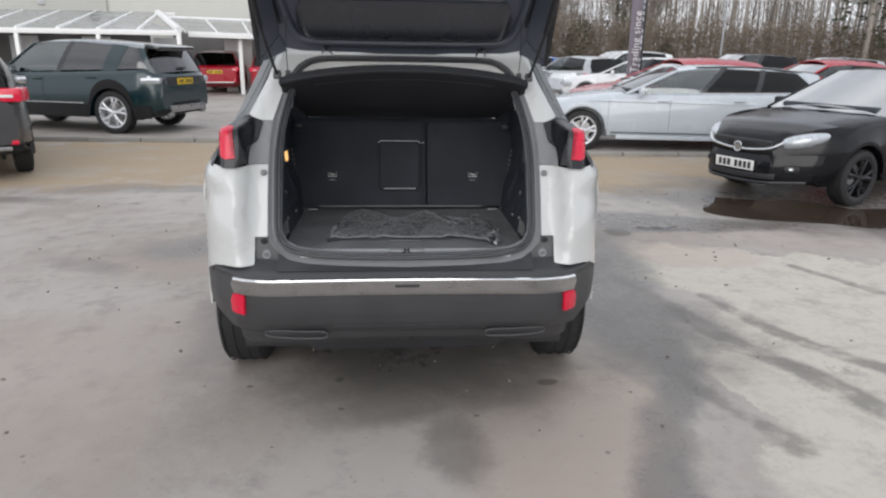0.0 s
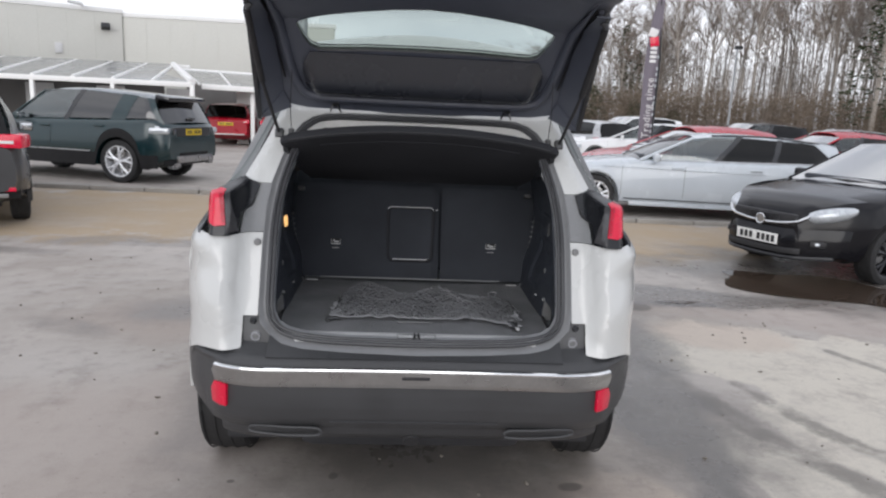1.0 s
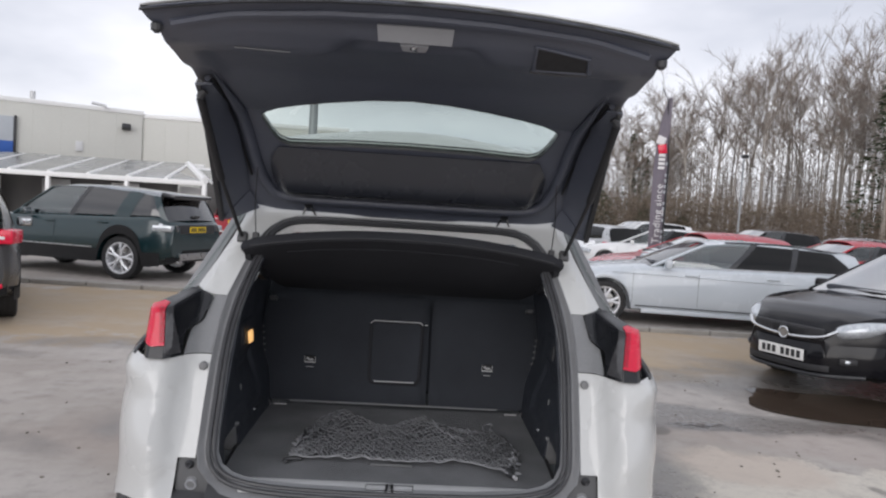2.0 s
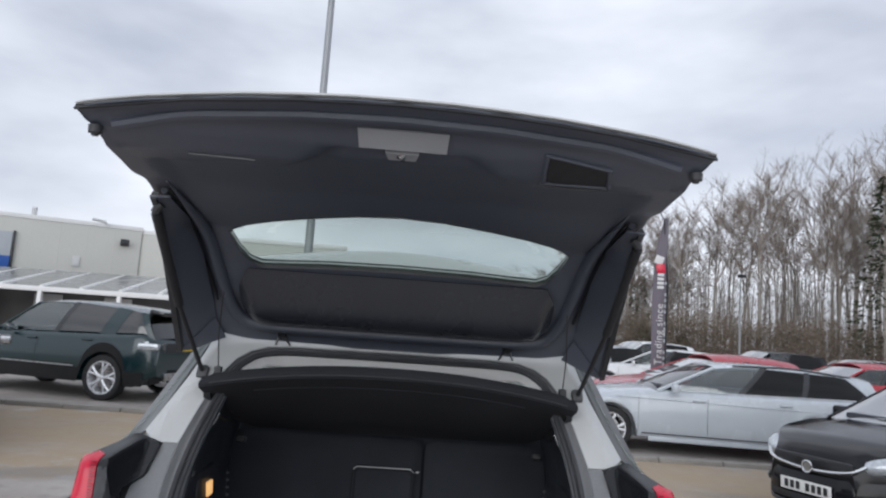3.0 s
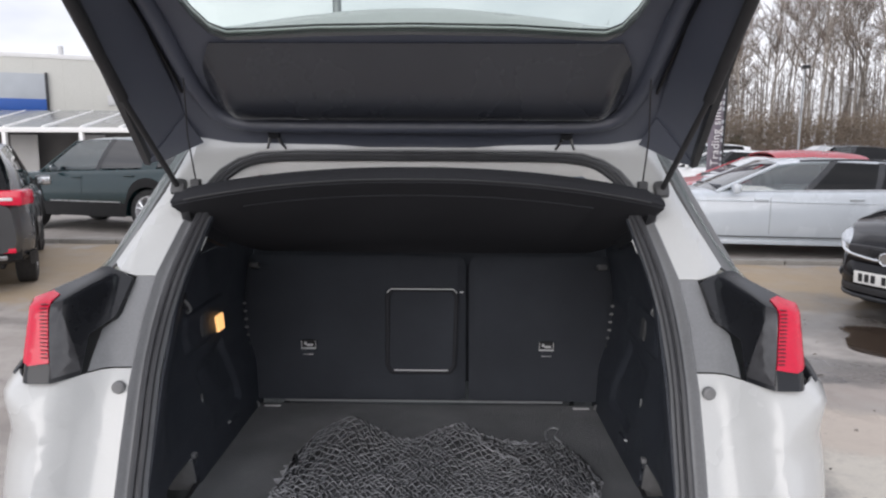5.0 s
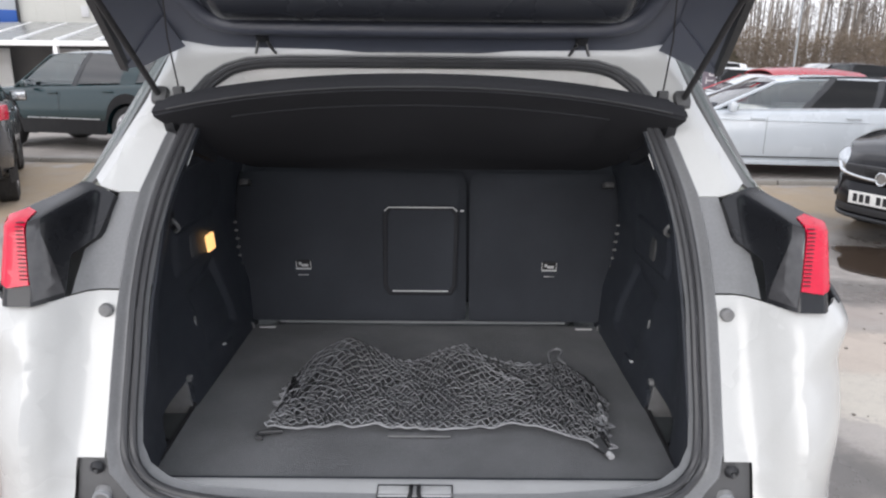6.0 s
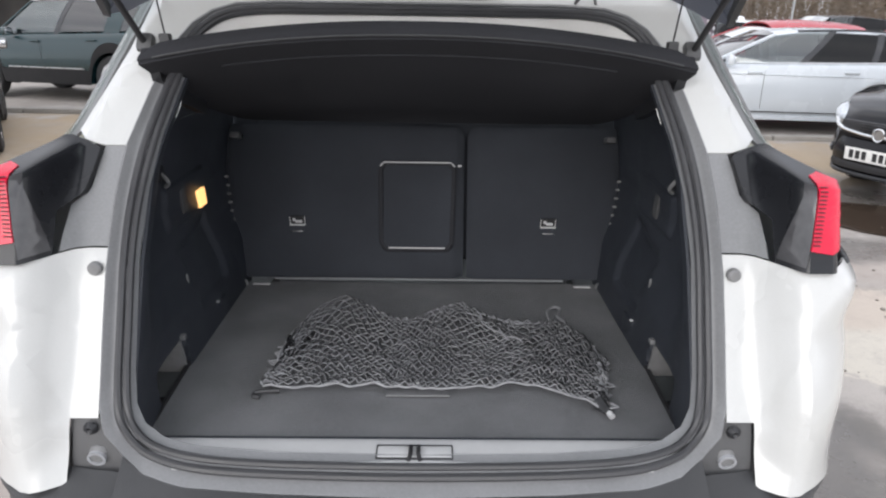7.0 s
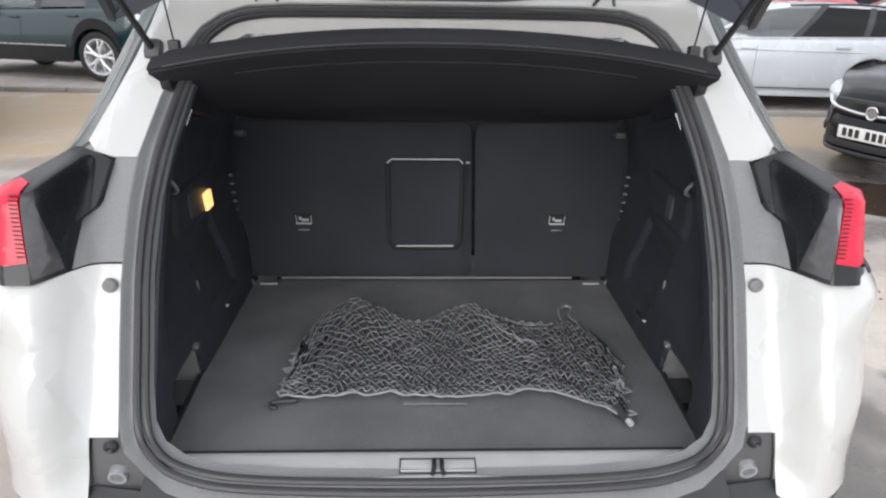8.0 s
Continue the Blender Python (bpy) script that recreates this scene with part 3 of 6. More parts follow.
# corner plates below the lamps, beside the opening
for side in (-1, 1):
    part("corner_plate", patch([(0.50, 0.76), (0.53, 0.798), (0.556, 0.832), (0.5665, 0.848), (0.568, 0.855), (0.612, 0.855), (0.616, 0.851), (0.616, 0.745), (0.56, 0.745)], lambda a, b, side=side: Vector((side * a, lerp(REAR, b) + 0.010 + 0.012 * smooth(0.80, 0.76, b), b)), 0.02, 0.01), CORNERGREY, car)

# ---- inside the boot ----
SEATY = [(0.70, 0.715), (0.77, 0.725), (0.955, 0.783), (1.4, 0.92)]
part("load_sill", grid(lambda u, v: Vector(((u * 2 - 1) * (0.43 + 0.06 * v), -0.160 + 0.095 * v, 0.790 + 0.004 * math.sin(math.pi * v) - 0.012 * smooth(0.80, 1, v))), 40, 10, 0.02), SILLGREY, car, label="pale grey plastic load sill")
latch = part("sill_latch", one_box((0.135, 0.034, 0.004), pose(0, -0.126, 0.7935), 0.0018), SILLGREY, car)
part("striker", tube(bmesh.new(), [(-0.011, -0.150, 0.793), (-0.007, -0.140, 0.801), (-0.007, -0.118, 0.801), (-0.007, -0.108, 0.794)], 0.004, 6), INK, latch)
part("striker", tube(bmesh.new(), [(0.011, -0.150, 0.793), (0.007, -0.140, 0.801), (0.007, -0.118, 0.801), (0.007, -0.108, 0.794)], 0.004, 6), INK, latch)
part("latch_rim", boxes([((0.139, 0.002, 0.003), pose(0, -0.1445, 0.794)), ((0.139, 0.002, 0.003), pose(0, -0.1075, 0.795)), ((0.002, 0.036, 0.003), pose(-0.069, -0.126, 0.7945)), ((0.002, 0.036, 0.003), pose(0.069, -0.126, 0.7945))]), GREYTRIM, latch)
floor_board = part("boot_floor", grid(lambda u, v: Vector(((u * 2 - 1) * lerp([(0, 0.524), (0.1, 0.529), (1, 0.545)], v), -0.066 + 0.81 * v, 0.772 + 0.002 * math.sin(9 * u) * math.sin(7 * v))), 30, 24, 0.012), CARPET, car, label="dark grey carpeted boot floor")
part("pull_strap", one_box((0.136, 0.020, 0.003), pose(0, 0.106, 0.7755), 0.0012), CARPET, floor_board)
part("pull_edge", one_box((0.136, 0.003, 0.004), pose(0, 0.094, 0.777), 0.001), STOPGREY, floor_board)
part("floor_edge", one_box((0.96, 0.008, 0.010), pose(0, -0.064, 0.776), 0.002), PLASTIC, floor_board)


def side_x(y, z):
    """Half width of the boot lining."""
    wide = lerp([(0.76, 0.53), (0.90, 0.548), (1.00, 0.585), (1.10, 0.60), (1.30, 0.585), (1.45, 0.56)], z)
    s = smooth(0.03, 0.26, y - lerp(REAR, z))
    x = lerp([(0.7, 0.519), (1.25, 0.519), (1.32, 0.505), (1.46, 0.470), (1.54, 0.42)], z) * (1 - s) + wide * s
    x += 0.012 * smooth(0.362, 0.386, y) * (1 - smooth(0.57, 0.594, y)) * smooth(0.842, 0.858, z) * (1 - smooth(0.985 + 0.25 * max(0, y - 0.45), 1.02 + 0.25 * max(0, y - 0.45), z))
    x += 0.090 * smooth(0.045, 0.06, y) * (1 - smooth(0.222, 0.232, y)) * (1 - smooth(0.838, 0.85, z))
    x -= 0.010 * smooth(1.055, 1.065, z) * (1 - smooth(1.15, 1.16, z)) * smooth(0.33, 0.345, y) * (1 - smooth(0.60, 0.615, y))
    return x


for side in (-1, 1):
    lining = part("side_lining", grid(lambda u, v, side=side: (lambda z: (lambda y: Vector((side * side_x(y, z), y, z)))(lerp(REAR, z) + 0.028 + (lerp(SEATY, z) - lerp(REAR, z) + 0.02) * u))(0.765 + 0.535 * v), 88, 76, 0.006), PLASTIC, car, label="black moulded boot side lining")
    part("upper_lining", grid(lambda u, v, side=side: (lambda z: (lambda y: Vector((side * side_x(y, z), y, z)))(lerp(REAR, z) + 0.028 + 0.6 * u))(1.302 + 0.24 * v), 16, 14, 0.006), PLASTIC, car)
    # Light on the pocket's far wall is put into its paler grey.
    part("lit_pocket_wall", patch([(0.530, 0.76), (0.598, 0.76), (0.602, 0.842), (0.594, 0.850), (0.532, 0.846)], lambda a, b, side=side: Vector((side * a, 0.216 - 0.25 * (b - 0.76), b)), 0.03, 0.006), STOPGREY, lining)
    part("pocket_clip", one_box((0.012, 0.016, 0.012), pose(side * 0.531, 0.212, 0.852), 0.003), STOPGREY, lining)
    # A black tube draws the dark gap between floor and lining.
    part("floor_gap_line", tube(bmesh.new(), [(side * 0.524, 0.0, 0.774), (side * 0.538, 0.35, 0.776), (side * 0.548, 0.68, 0.777)], 0.006, 6), INK, floor_board)
    part("lining_clip", one_box((0.004, 0.010, 0.030), pose(side * 0.524, lerp(REAR, 0.98) + 0.06, 0.98, 0, 0, side * 10), 0.0015), STOPGREY, lining)
    part("lining_clip", one_box((0.004, 0.008, 0.024), pose(side * 0.524, lerp(REAR, 0.86) + 0.05, 0.87, 0, 0, side * 10), 0.0015), STOPGREY, lining)
    step_y = 0.49 if side < 0 else 0.40
    part("lining_step", one_box((0.05, 0.07, 0.055), pose(side * 0.552, step_y, 0.800, 0, 0, side * 4), 0.006), PLASTIC, lining)
    # Pale strip laid on as the highlight of the step's edge.
    part("ledge_highlight", one_box((0.046, 0.010, 0.004), pose(side * 0.549, step_y - 0.028, 0.8295, 0, 0, side * 4), 0.0015), SILLGREY, lining)
    part("socket", one_box((0.008, 0.036, 0.058), pose(side * 0.582, 0.44, 1.108, 0, side * 4, 0), 0.003), CORNERGREY, lining)
    part("bag_hook", tube(bmesh.new(), spline([(side * 0.590, 0.33, 1.205), (side * 0.574, 0.325, 1.192), (side * 0.569, 0.33, 1.178), (side * 0.580, 0.335, 1.168)], 4), 0.005, 6), STOPGREY, lining)
    # Small white triangle on the lining, near the shelf end.
    part("white_triangle", patch([(0.185, 1.342), (0.225, 1.338), (0.200, 1.372)], lambda a, b, side=side: Vector((side * (side_x(a + 0.045, b) - 0.004), a + 0.045, b)), 0.02, 0.004), WHITE, lining)
    for k in range(7):
        part("side_rib", one_box((0.018, 0.007, 0.007), pose(side * (0.590 - 0.004 * k), lerp(SEATY, 1.08 - 0.024 * k) - 0.012, 1.08 - 0.024 * k), 0.002), STOPGREY, lining)
    part("lining_seam", tube(bmesh.new(), [(side * (side_x(y, 1.03) - 0.002), y, 1.03 + 0.05 * (y - 0.2)) for y in np.linspace(0.12, 0.60, 24)], 0.0022, 5), INK, lining)
    part("hook_base", one_box((0.010, 0.030, 0.036), pose(side * 0.585, 0.332, 1.198, 0, side * 5, 0), 0.004), SATIN, lining)
    part("trim_clip", one_box((0.005, 0.020, 0.004), pose(side * (side_x(0.30, 1.265) - 0.003), 0.30, 1.265), 0.001), SILLGREY, lining)
    part("trim_clip", one_box((0.005, 0.004, 0.050), pose(side * (side_x(0.34, 0.93) - 0.004), 0.34, 0.93, 4), 0.001), STOPGREY, lining)
    part("belt_guide", one_box((0.030, 0.040, 0.018), pose(side * 0.545, 0.80, 1.205, -16), 0.006), CORNERGREY, lining)
    part("tie_ring", tube(bmesh.new(), [(side * 0.548, 0.70, 0.778), (side * 0.548, 0.71, 0.79), (side * 0.535, 0.71, 0.792), (side * 0.522, 0.705, 0.788), (side * 0.52, 0.70, 0.778)], 0.004, 6), STEEL, floor_board)
    part("floor_hinge", one_box((0.05, 0.010, 0.004), pose(side * 0.478, 0.703, 0.781), 0.001), SILLGREY, floor_board)
part("reading_lamp", one_box((0.010, 0.050, 0.046), pose(-0.578, 0.555, 1.085, 0, -4, 0), 0.004), AMBER, car, label="lit amber boot lamp")


def seat_back(x0, x1, top):
    def at(a, b):
        edge = min(a - x0, x1 - a)
        return Vector((a, lerp(SEATY, b) + 0.018 * (1 - smooth(0, 0.03, edge)) + 0.02 * smooth(top - 0.03, top, b), b))
    r = 0.03
    poly = [(x0, 0.792), (x1, 0.792), (x1, top - r), (x1 - r * 0.3, top - r * 0.3), (x1 - r, top), (x0 + r, top), (x0 + r * 0.3, top - r * 0.3), (x0, top - r)]
    return patch(poly, at, 0.022, 0.03)


wide_seat = part("seat_back", seat_back(-0.61, 0.122, 1.225), SEATCLOTH, car, label="dark cloth rear seat back")
narrow_seat = part("seat_back", seat_back(0.132, 0.61, 1.225), SEATCLOTH, car, label="dark cloth rear seat back")
part("seat_edge", one_box((0.865, 0.006, 0.006), pose(-0.01, 0.718, 0.794), 0.0015), GUTTER, wide_seat)
part("seat_cushion_back", one_box((1.34, 0.10, 0.44), pose(0, 0.925, 1.02, -16), 0.03), SEATCLOTH, car)
hatch_door = part("ski_hatch", patch([(-0.112, 0.882), (0.075, 0.882), (0.080, 0.89), (0.085, 1.11), (0.078, 1.12), (-0.112, 1.12), (-0.12, 1.11), (-0.118, 0.89)], lambda a, b: Vector((a, lerp(SEATY, b) - 0.006, b)), 0.04, 0.008), SEATCLOTH, wide_seat)
HATCH_RING = [(-0.124, 0.895), (-0.110, 0.876), (0.072, 0.876), (0.086, 0.895), (0.092, 1.105), (0.078, 1.124), (-0.114, 1.124), (-0.129, 1.105)]
ring_pts = []
for (x0, z0), (x1, z1) in zip(HATCH_RING, HATCH_RING[1:] + HATCH_RING[:1]):
    ring_pts += [(x0 + (x1 - x0) * q, lerp(SEATY, z0 + (z1 - z0) * q) - 0.004, z0 + (z1 - z0) * q) for q in (0.0, 0.25, 0.5, 0.75)]
part("ski_hatch_frame", tube(bmesh.new(), ring_pts, 0.0075, 8, True), SHELFBLACK, hatch_door, label="black moulded frame")
for line in (((-0.130, 1.117), (-0.118, 1.128), (0.081, 1.128), (0.093, 1.117)), ((-0.102, 0.884), (-0.02, 0.884), (0.066, 0.884))):
    part("ski_hatch_edge", tube(bmesh.new(), [(x, lerp(SEATY, z) - 0.0145, z) for x, z in line], 0.0022, 6), SILLGREY, hatch_door)
part("release_tab", one_box((0.012, 0.006, 0.004), pose(0.108, 0.825, 1.118), 0.001), LABEL, wide_seat)
for x, seat in ((-0.376, wide_seat), (0.376, narrow_seat)):
    y = lerp(SEATY, 0.958)
    tag = part("anchor_tag", one_box((0.046, 0.004, 0.030), pose(x, y - 0.006, 0.957, 17), 0.001), INK, seat, label="black anchor tag with a white pictogram")
    part("tag_frame", boxes([((0.046, 0.002, 0.002), pose(x, y - 0.0080, 0.970, 17)), ((0.046, 0.002, 0.005), pose(x, y - 0.0130, 0.945, 17)), ((0.002, 0.002, 0.026), pose(x - 0.022, y - 0.0100, 0.957, 17)), ((0.002, 0.002, 0.026), pose(x + 0.022, y - 0.0100, 0.957, 17)), ((0.020, 0.002, 0.008), pose(x + 0.004, y - 0.0105, 0.955, 17)), ((0.008, 0.002, 0.010), pose(x - 0.010, y - 0.0095, 0.960, 17))]), SILLGREY, tag)
    part("anchor_loop", one_box((0.032, 0.004, 0.003), pose(x, y - 0.016, 0.926), 0.001), STEEL, seat)
for side in (-1, 1):
    # Unseen block added to stop light showing past the seat corner.
    part("seat_gap_filler", one_box((0.10, 0.05, 0.20), pose(side * 0.565, 0.945, 1.20, -16), 0.015), SEATCLOTH, car)
    part("head_restraint", one_box((0.24, 0.09, 0.15), pose(side * 0.36, 1.02, 1.31, -10), 0.035), SEATCLOTH, car)
    part("front_seat_back", one_box((0.46, 0.12, 0.62), pose(side * 0.37, 1.75, 0.98, -14), 0.05), SEATCLOTH, car)
    part("front_head_restraint", one_box((0.26, 0.10, 0.18), pose(side * 0.37, 1.88, 1.37, -10), 0.04), SEATCLOTH, car)

# parcel shelf, lifted at its rear edge by two cords
def shelf_at(u, v, off=0.0):
    x = (u * 2 - 1) * (0.536 - 0.05 * v)
    bow = 1 - (abs(u * 2 - 1)) ** 2.2
    y = 0.172 - 0.02 * bow + 0.56 * v
    return Vector((x, y, 1.459 + 0.055 * bow * (1 - v) ** 0.6 - 0.185 * v - 0.02 * math.sin(math.pi * v) - off))


shelf = part("parcel_shelf", grid(lambda u, v: shelf_at(u, v), 40, 12, 0.012), SHELFBLACK, car, label="black parcel shelf lifted by its cords")
part("shelf_lip", grid(lambda u, v: shelf_at(u, 0, 0.004) + Vector((0, -0.006 + 0.020 * v * v, 0.026 * v - 0.012 * smooth(0.93, 1.0, abs(u * 2 - 1)) * v)), 60, 5, 0.012), SHELFBLACK, shelf)
# A thin grey tube stands in for the highlight along the lip.
part("lip_highlight", tube(bmesh.new(), [shelf_at(u, 0, 0.003) + Vector((0, -0.009, 0)) for u in np.linspace(0.03, 0.97, 50)], 0.0022, 6), GREYTRIM, shelf)
part("shelf_panel", grid(lambda u, v: shelf_at(0.13 + 0.74 * u, 0.10 + 0.60 * v, 0.010), 30, 8, 0.006), SHELFBLACK, shelf)
for side in (-1, 1):
    part("shelf_bracket", patch([(0.20, 1.455), (0.30, 1.43), (0.42, 1.36), (0.40, 1.325), (0.30, 1.36), (0.215, 1.415)], lambda a, b, side=side: Vector((side * (0.516 - 0.10 * (a - 0.17)), a, b)), 0.04, 0.02), SATIN, shelf)
    part("shelf_end", one_box((0.030, 0.060, 0.034), pose(side * 0.520, 0.205, 1.457, -16), 0.010), SHELFBLACK, shelf)
    part("cord_clip", one_box((0.022, 0.02, 0.035), pose(side * 0.505, 0.24, 1.487), 0.005), GREYTRIM, shelf)
    part("lifting_cord", tube(bmesh.new(), [(side * 0.505, 0.24, 1.50), (side * 0.503, 0.20, 1.60), (side * 0.49, 0.16, 1.72)], 0.0018, 5), INK, shelf)

# ---- tailgate, held open by two gas struts ----
LIDZ = [(-0.66, 2.046), (-0.563, 2.010), (-0.53, 1.985), (-0.48, 1.962), (-0.25, 1.935), (-0.003, 1.885), (0.10, 1.818), (0.25, 1.692), (0.30, 1.636), (0.33, 1.602), (0.35, 1.578), (0.42, 1.52)]


LID_RIM = [(0, -0.640), (0.181, -0.633), (0.377, -0.610), (0.592, -0.563)]


def lid_z(x, y, bulge=0.0):
    """The lid's lining; bulge: the depth of the roll under the window."""
    z = lerp(LIDZ, y)
    inner = 1 - smooth(0.40, 0.47, abs(x))
    z -= bulge * inner * math.sin(math.pi * min(1, max(0, (y - 0.134) / 0.144))) ** 0.75
    crease = lerp([(0, -0.526), (0.13, -0.526), (0.235, -0.432), (0.6, -0.425)], abs(x))
    z += 0.014 * smooth(crease - 0.004, crease + 0.012, y) * (1 - smooth(-0.30, -0.12, y)) * (1 - smooth(0.47, 0.53, abs(x)))
    z += 0.020 * smooth(0.50, 0.535, abs(x)) * smooth(-0.35, -0.20, y) * (1 - smooth(0.2, 0.3, y))
    return z


def skin_at(a, b):
    """The lid's painted outside, thinnest round the window."""
    near = smooth(-0.34, -0.20, b) * (1 - smooth(0.46, 0.58, abs(a)))
    rim = smooth(0.015, 0.17, b - lerp(LID_RIM, abs(a))) * (1 - 0.75 * smooth(0.50, 0.575, abs(a)) * (1 - smooth(-0.34, -0.18, b)))
    return Vector((a, b, lerp(LIDZ, b) + 0.011 + 0.043 * rim * (1 - 0.85 * near)))


OUTLINE = [(0.0, -0.640), (0.09, -0.639), (0.181, -0.633), (0.28, -0.624), (0.377, -0.610), (0.46, -0.596), (0.53, -0.580), (0.592, -0.563), (0.588, -0.553), (0.572, -0.535), (0.566, -0.505), (0.570, -0.40), (0.578, -0.30), (0.588, -0.20), (0.596, -0.13), (0.602, 0.0), (0.608, 0.15), (0.600, 0.29), (0.56, 0.328), (0.45, 0.343), (0.20, 0.346), (0.10, 0.353), (0.0, 0.353)]
WINDOW = [(0.0, 0.117), (0.20, 0.120), (0.33, 0.127), (0.385, 0.129), (0.415, 0.117), (0.436, 0.085), (0.449, 0.045), (0.455, 0.016), (0.437, 0.003), (0.40, -0.024), (0.33, -0.063), (0.225, -0.106), (0.11, -0.142), (0.0, -0.156)]
def even(line, k):
    """k + 1 points evenly along a line."""
    at = np.concatenate([[0], np.cumsum([math.dist(a, b) for a, b in zip(line, line[1:])])])
    t = np.linspace(0, at[-1], k + 1)
    return list(zip(np.interp(t, at, [p[0] for p in line]), np.interp(t, at, [p[1] for p in line])))


HALF_OUT, HALF_IN = even(OUTLINE, 90), even(WINDOW[::-1], 90)
LOOP_OUT = HALF_OUT + [(-x, y) for x, y in HALF_OUT[-2:0:-1]]
LOOP_IN = HALF_IN + [(-x, y) for x, y in HALF_IN[-2:0:-1]]


def lid_sheet(fn, steps, thick, front):
    """A sheet over the lid between its outline and its window."""
    bm = bmesh.new()
    k = len(LOOP_OUT)
    vs = [[bm.verts.new(fn(LOOP_OUT[i][0] * (1 - j / steps) + LOOP_IN[i][0] * j / steps, LOOP_OUT[i][1] * (1 - j / steps) + LOOP_IN[i][1] * j / steps)) for j in range(steps + 1)] for i in range(k)]
    for i in range(k):
        for j in range(steps):
            bm.faces.new((vs[i][j], vs[(i + 1) % k][j], vs[(i + 1) % k][j + 1], vs[i][j + 1]))
    return thicken(bm, thick, front)


FLANK_LOW = [(0, 1.918), (0.13, 1.889), (1, 1.535)]
tailgate = part("tailgate", lid_sheet(skin_at, 30, 0.004, (0, 0, 1)), WHITE, car, label="white open tailgate lined with black plastic")
part("inner_lining", lid_sheet(lambda a, b: Vector((a, b, lid_z(a, b))), 44, 0.003, (0, 0, -1)), TRIM, tailgate, label="black grained plastic tailgate lining")
for side in (-1, 1):
    # side flank of the lid, down to the roof corner
    part("lid_flank", grid(lambda u, v, side=side: Vector((side * (0.586 + 0.030 * u + (0.006 + 0.022 * u) * v), -0.18 + 0.47 * u, lerp(LIDZ, -0.18 + 0.47 * u) + 0.012 + (lerp(FLANK_LOW, u) - lerp(LIDZ, -0.18 + 0.47 * u) - 0.012) * v)), 24, 8, 0.016), SATIN, tailgate)
    part("lid_buffer", lathe([(0, 0.001), (0.018, 0.001), (0.019, 0.006), (0.012, 0.009), (0.014, 0.012), (0, 0.013)], 16), RUBBER, tailgate, at=pose(side * 0.566, -0.530, 1.986, 0, 90, 0))
    strut = part("gas_strut", tube(bmesh.new(), [(side * 0.588, -0.14, 1.885), (side * 0.583, 0.08, 1.672)], 0.012, 10), INK, tailgate, label="black gas strut")
    part("strut_rod", tube(bmesh.new(), [(side * 0.583, 0.08, 1.672), (side * 0.556, 0.262, 1.485)], 0.0065, 8), INK, strut)
    part("strut_ball", tube(bmesh.new(), [(side * 0.572, -0.152, 1.906), (side * 0.582, -0.150, 1.898), (side * 0.588, -0.147, 1.886)], 0.011, 8), RUBBER, strut)
    part("strut_mount", one_box((0.034, 0.030, 0.040), pose(side * 0.556, 0.270, 1.482, -30), 0.010), CORNERGREY, strut)
    hinge = part("hinge_spring", tube(bmesh.new(), spline([(side * 0.345 - 0.022, 0.345, 1.574), (side * 0.345 - 0.012, 0.326, 1.592), (side * 0.345 - 0.006, 0.316, 1.612)], 4), 0.0036, 6), STEEL, tailgate)
    part("hinge_spring", tube(bmesh.new(), spline([(side * 0.345 + 0.022, 0.345, 1.574), (side * 0.345 + 0.012, 0.326, 1.592), (side * 0.345 + 0.006, 0.316, 1.612)], 4), 0.0036, 6), STEEL, hinge)
    part("hinge_arm", one_box((0.026, 0.02, 0.020), pose(side * 0.345, 0.322, 1.608, -40), 0.004), SATIN, hinge)
for side in (-1, 1):
    part("channel_wall", grid(lambda u, v, side=side: (lambda y: Vector((side * (0.545 + (0.047 + 0.050 * u) * v), y, (lerp(LIDZ, y) + 0.004) * (1 - v) + (lerp(FLANK_LOW, u) + 0.004) * v)))(-0.18 + 0.47 * u), 24, 5, 0.006), TRIM, tailgate)

for side in (-1, 1):
    part("lid_corner", grid(lambda u, v, side=side: (lambda p, q: Vector((side * (p.x * (1 - u) + q.x * u), p.y * (1 - u) + q.y * u, p.z * (1 - u) + q.z * u)))(Vector((0.545, 0.288, 1.648)).lerp(Vector((0.640, 0.288, 1.541)), v), Vector((0.52, 0.338, 1.590)).lerp(Vector((0.606, 0.322, 1.552)), v)), 5, 5, 0.008), TRIM, tailgate)
# The roll's shade is put into its colour, darker than the lining.
roll = part("window_roll", grid(lambda u, v: (lambda x, y: Vector((x, y, lid_z(x, y, 0.070) - 0.004)))((u * 2 - 1) * (0.452 - 0.03 * abs(2 * v - 1) ** 3), 0.131 + 0.150 * v), 60, 24, 0.004), ROLLSHADE, tailgate, label="roll under the window, coloured darker for its shade")
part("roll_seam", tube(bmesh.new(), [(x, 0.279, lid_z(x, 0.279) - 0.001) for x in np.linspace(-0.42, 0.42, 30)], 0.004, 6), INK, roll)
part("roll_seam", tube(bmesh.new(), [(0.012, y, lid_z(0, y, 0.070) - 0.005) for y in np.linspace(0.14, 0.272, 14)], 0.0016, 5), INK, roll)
RIDGE = [(0.512, -0.30), (0.514, -0.15), (0.511, 0.02), (0.503, 0.15), (0.490, 0.235), (0.462, 0.282), (0.41, 0.300), (0.30, 0.304), (0.15, 0.305)]
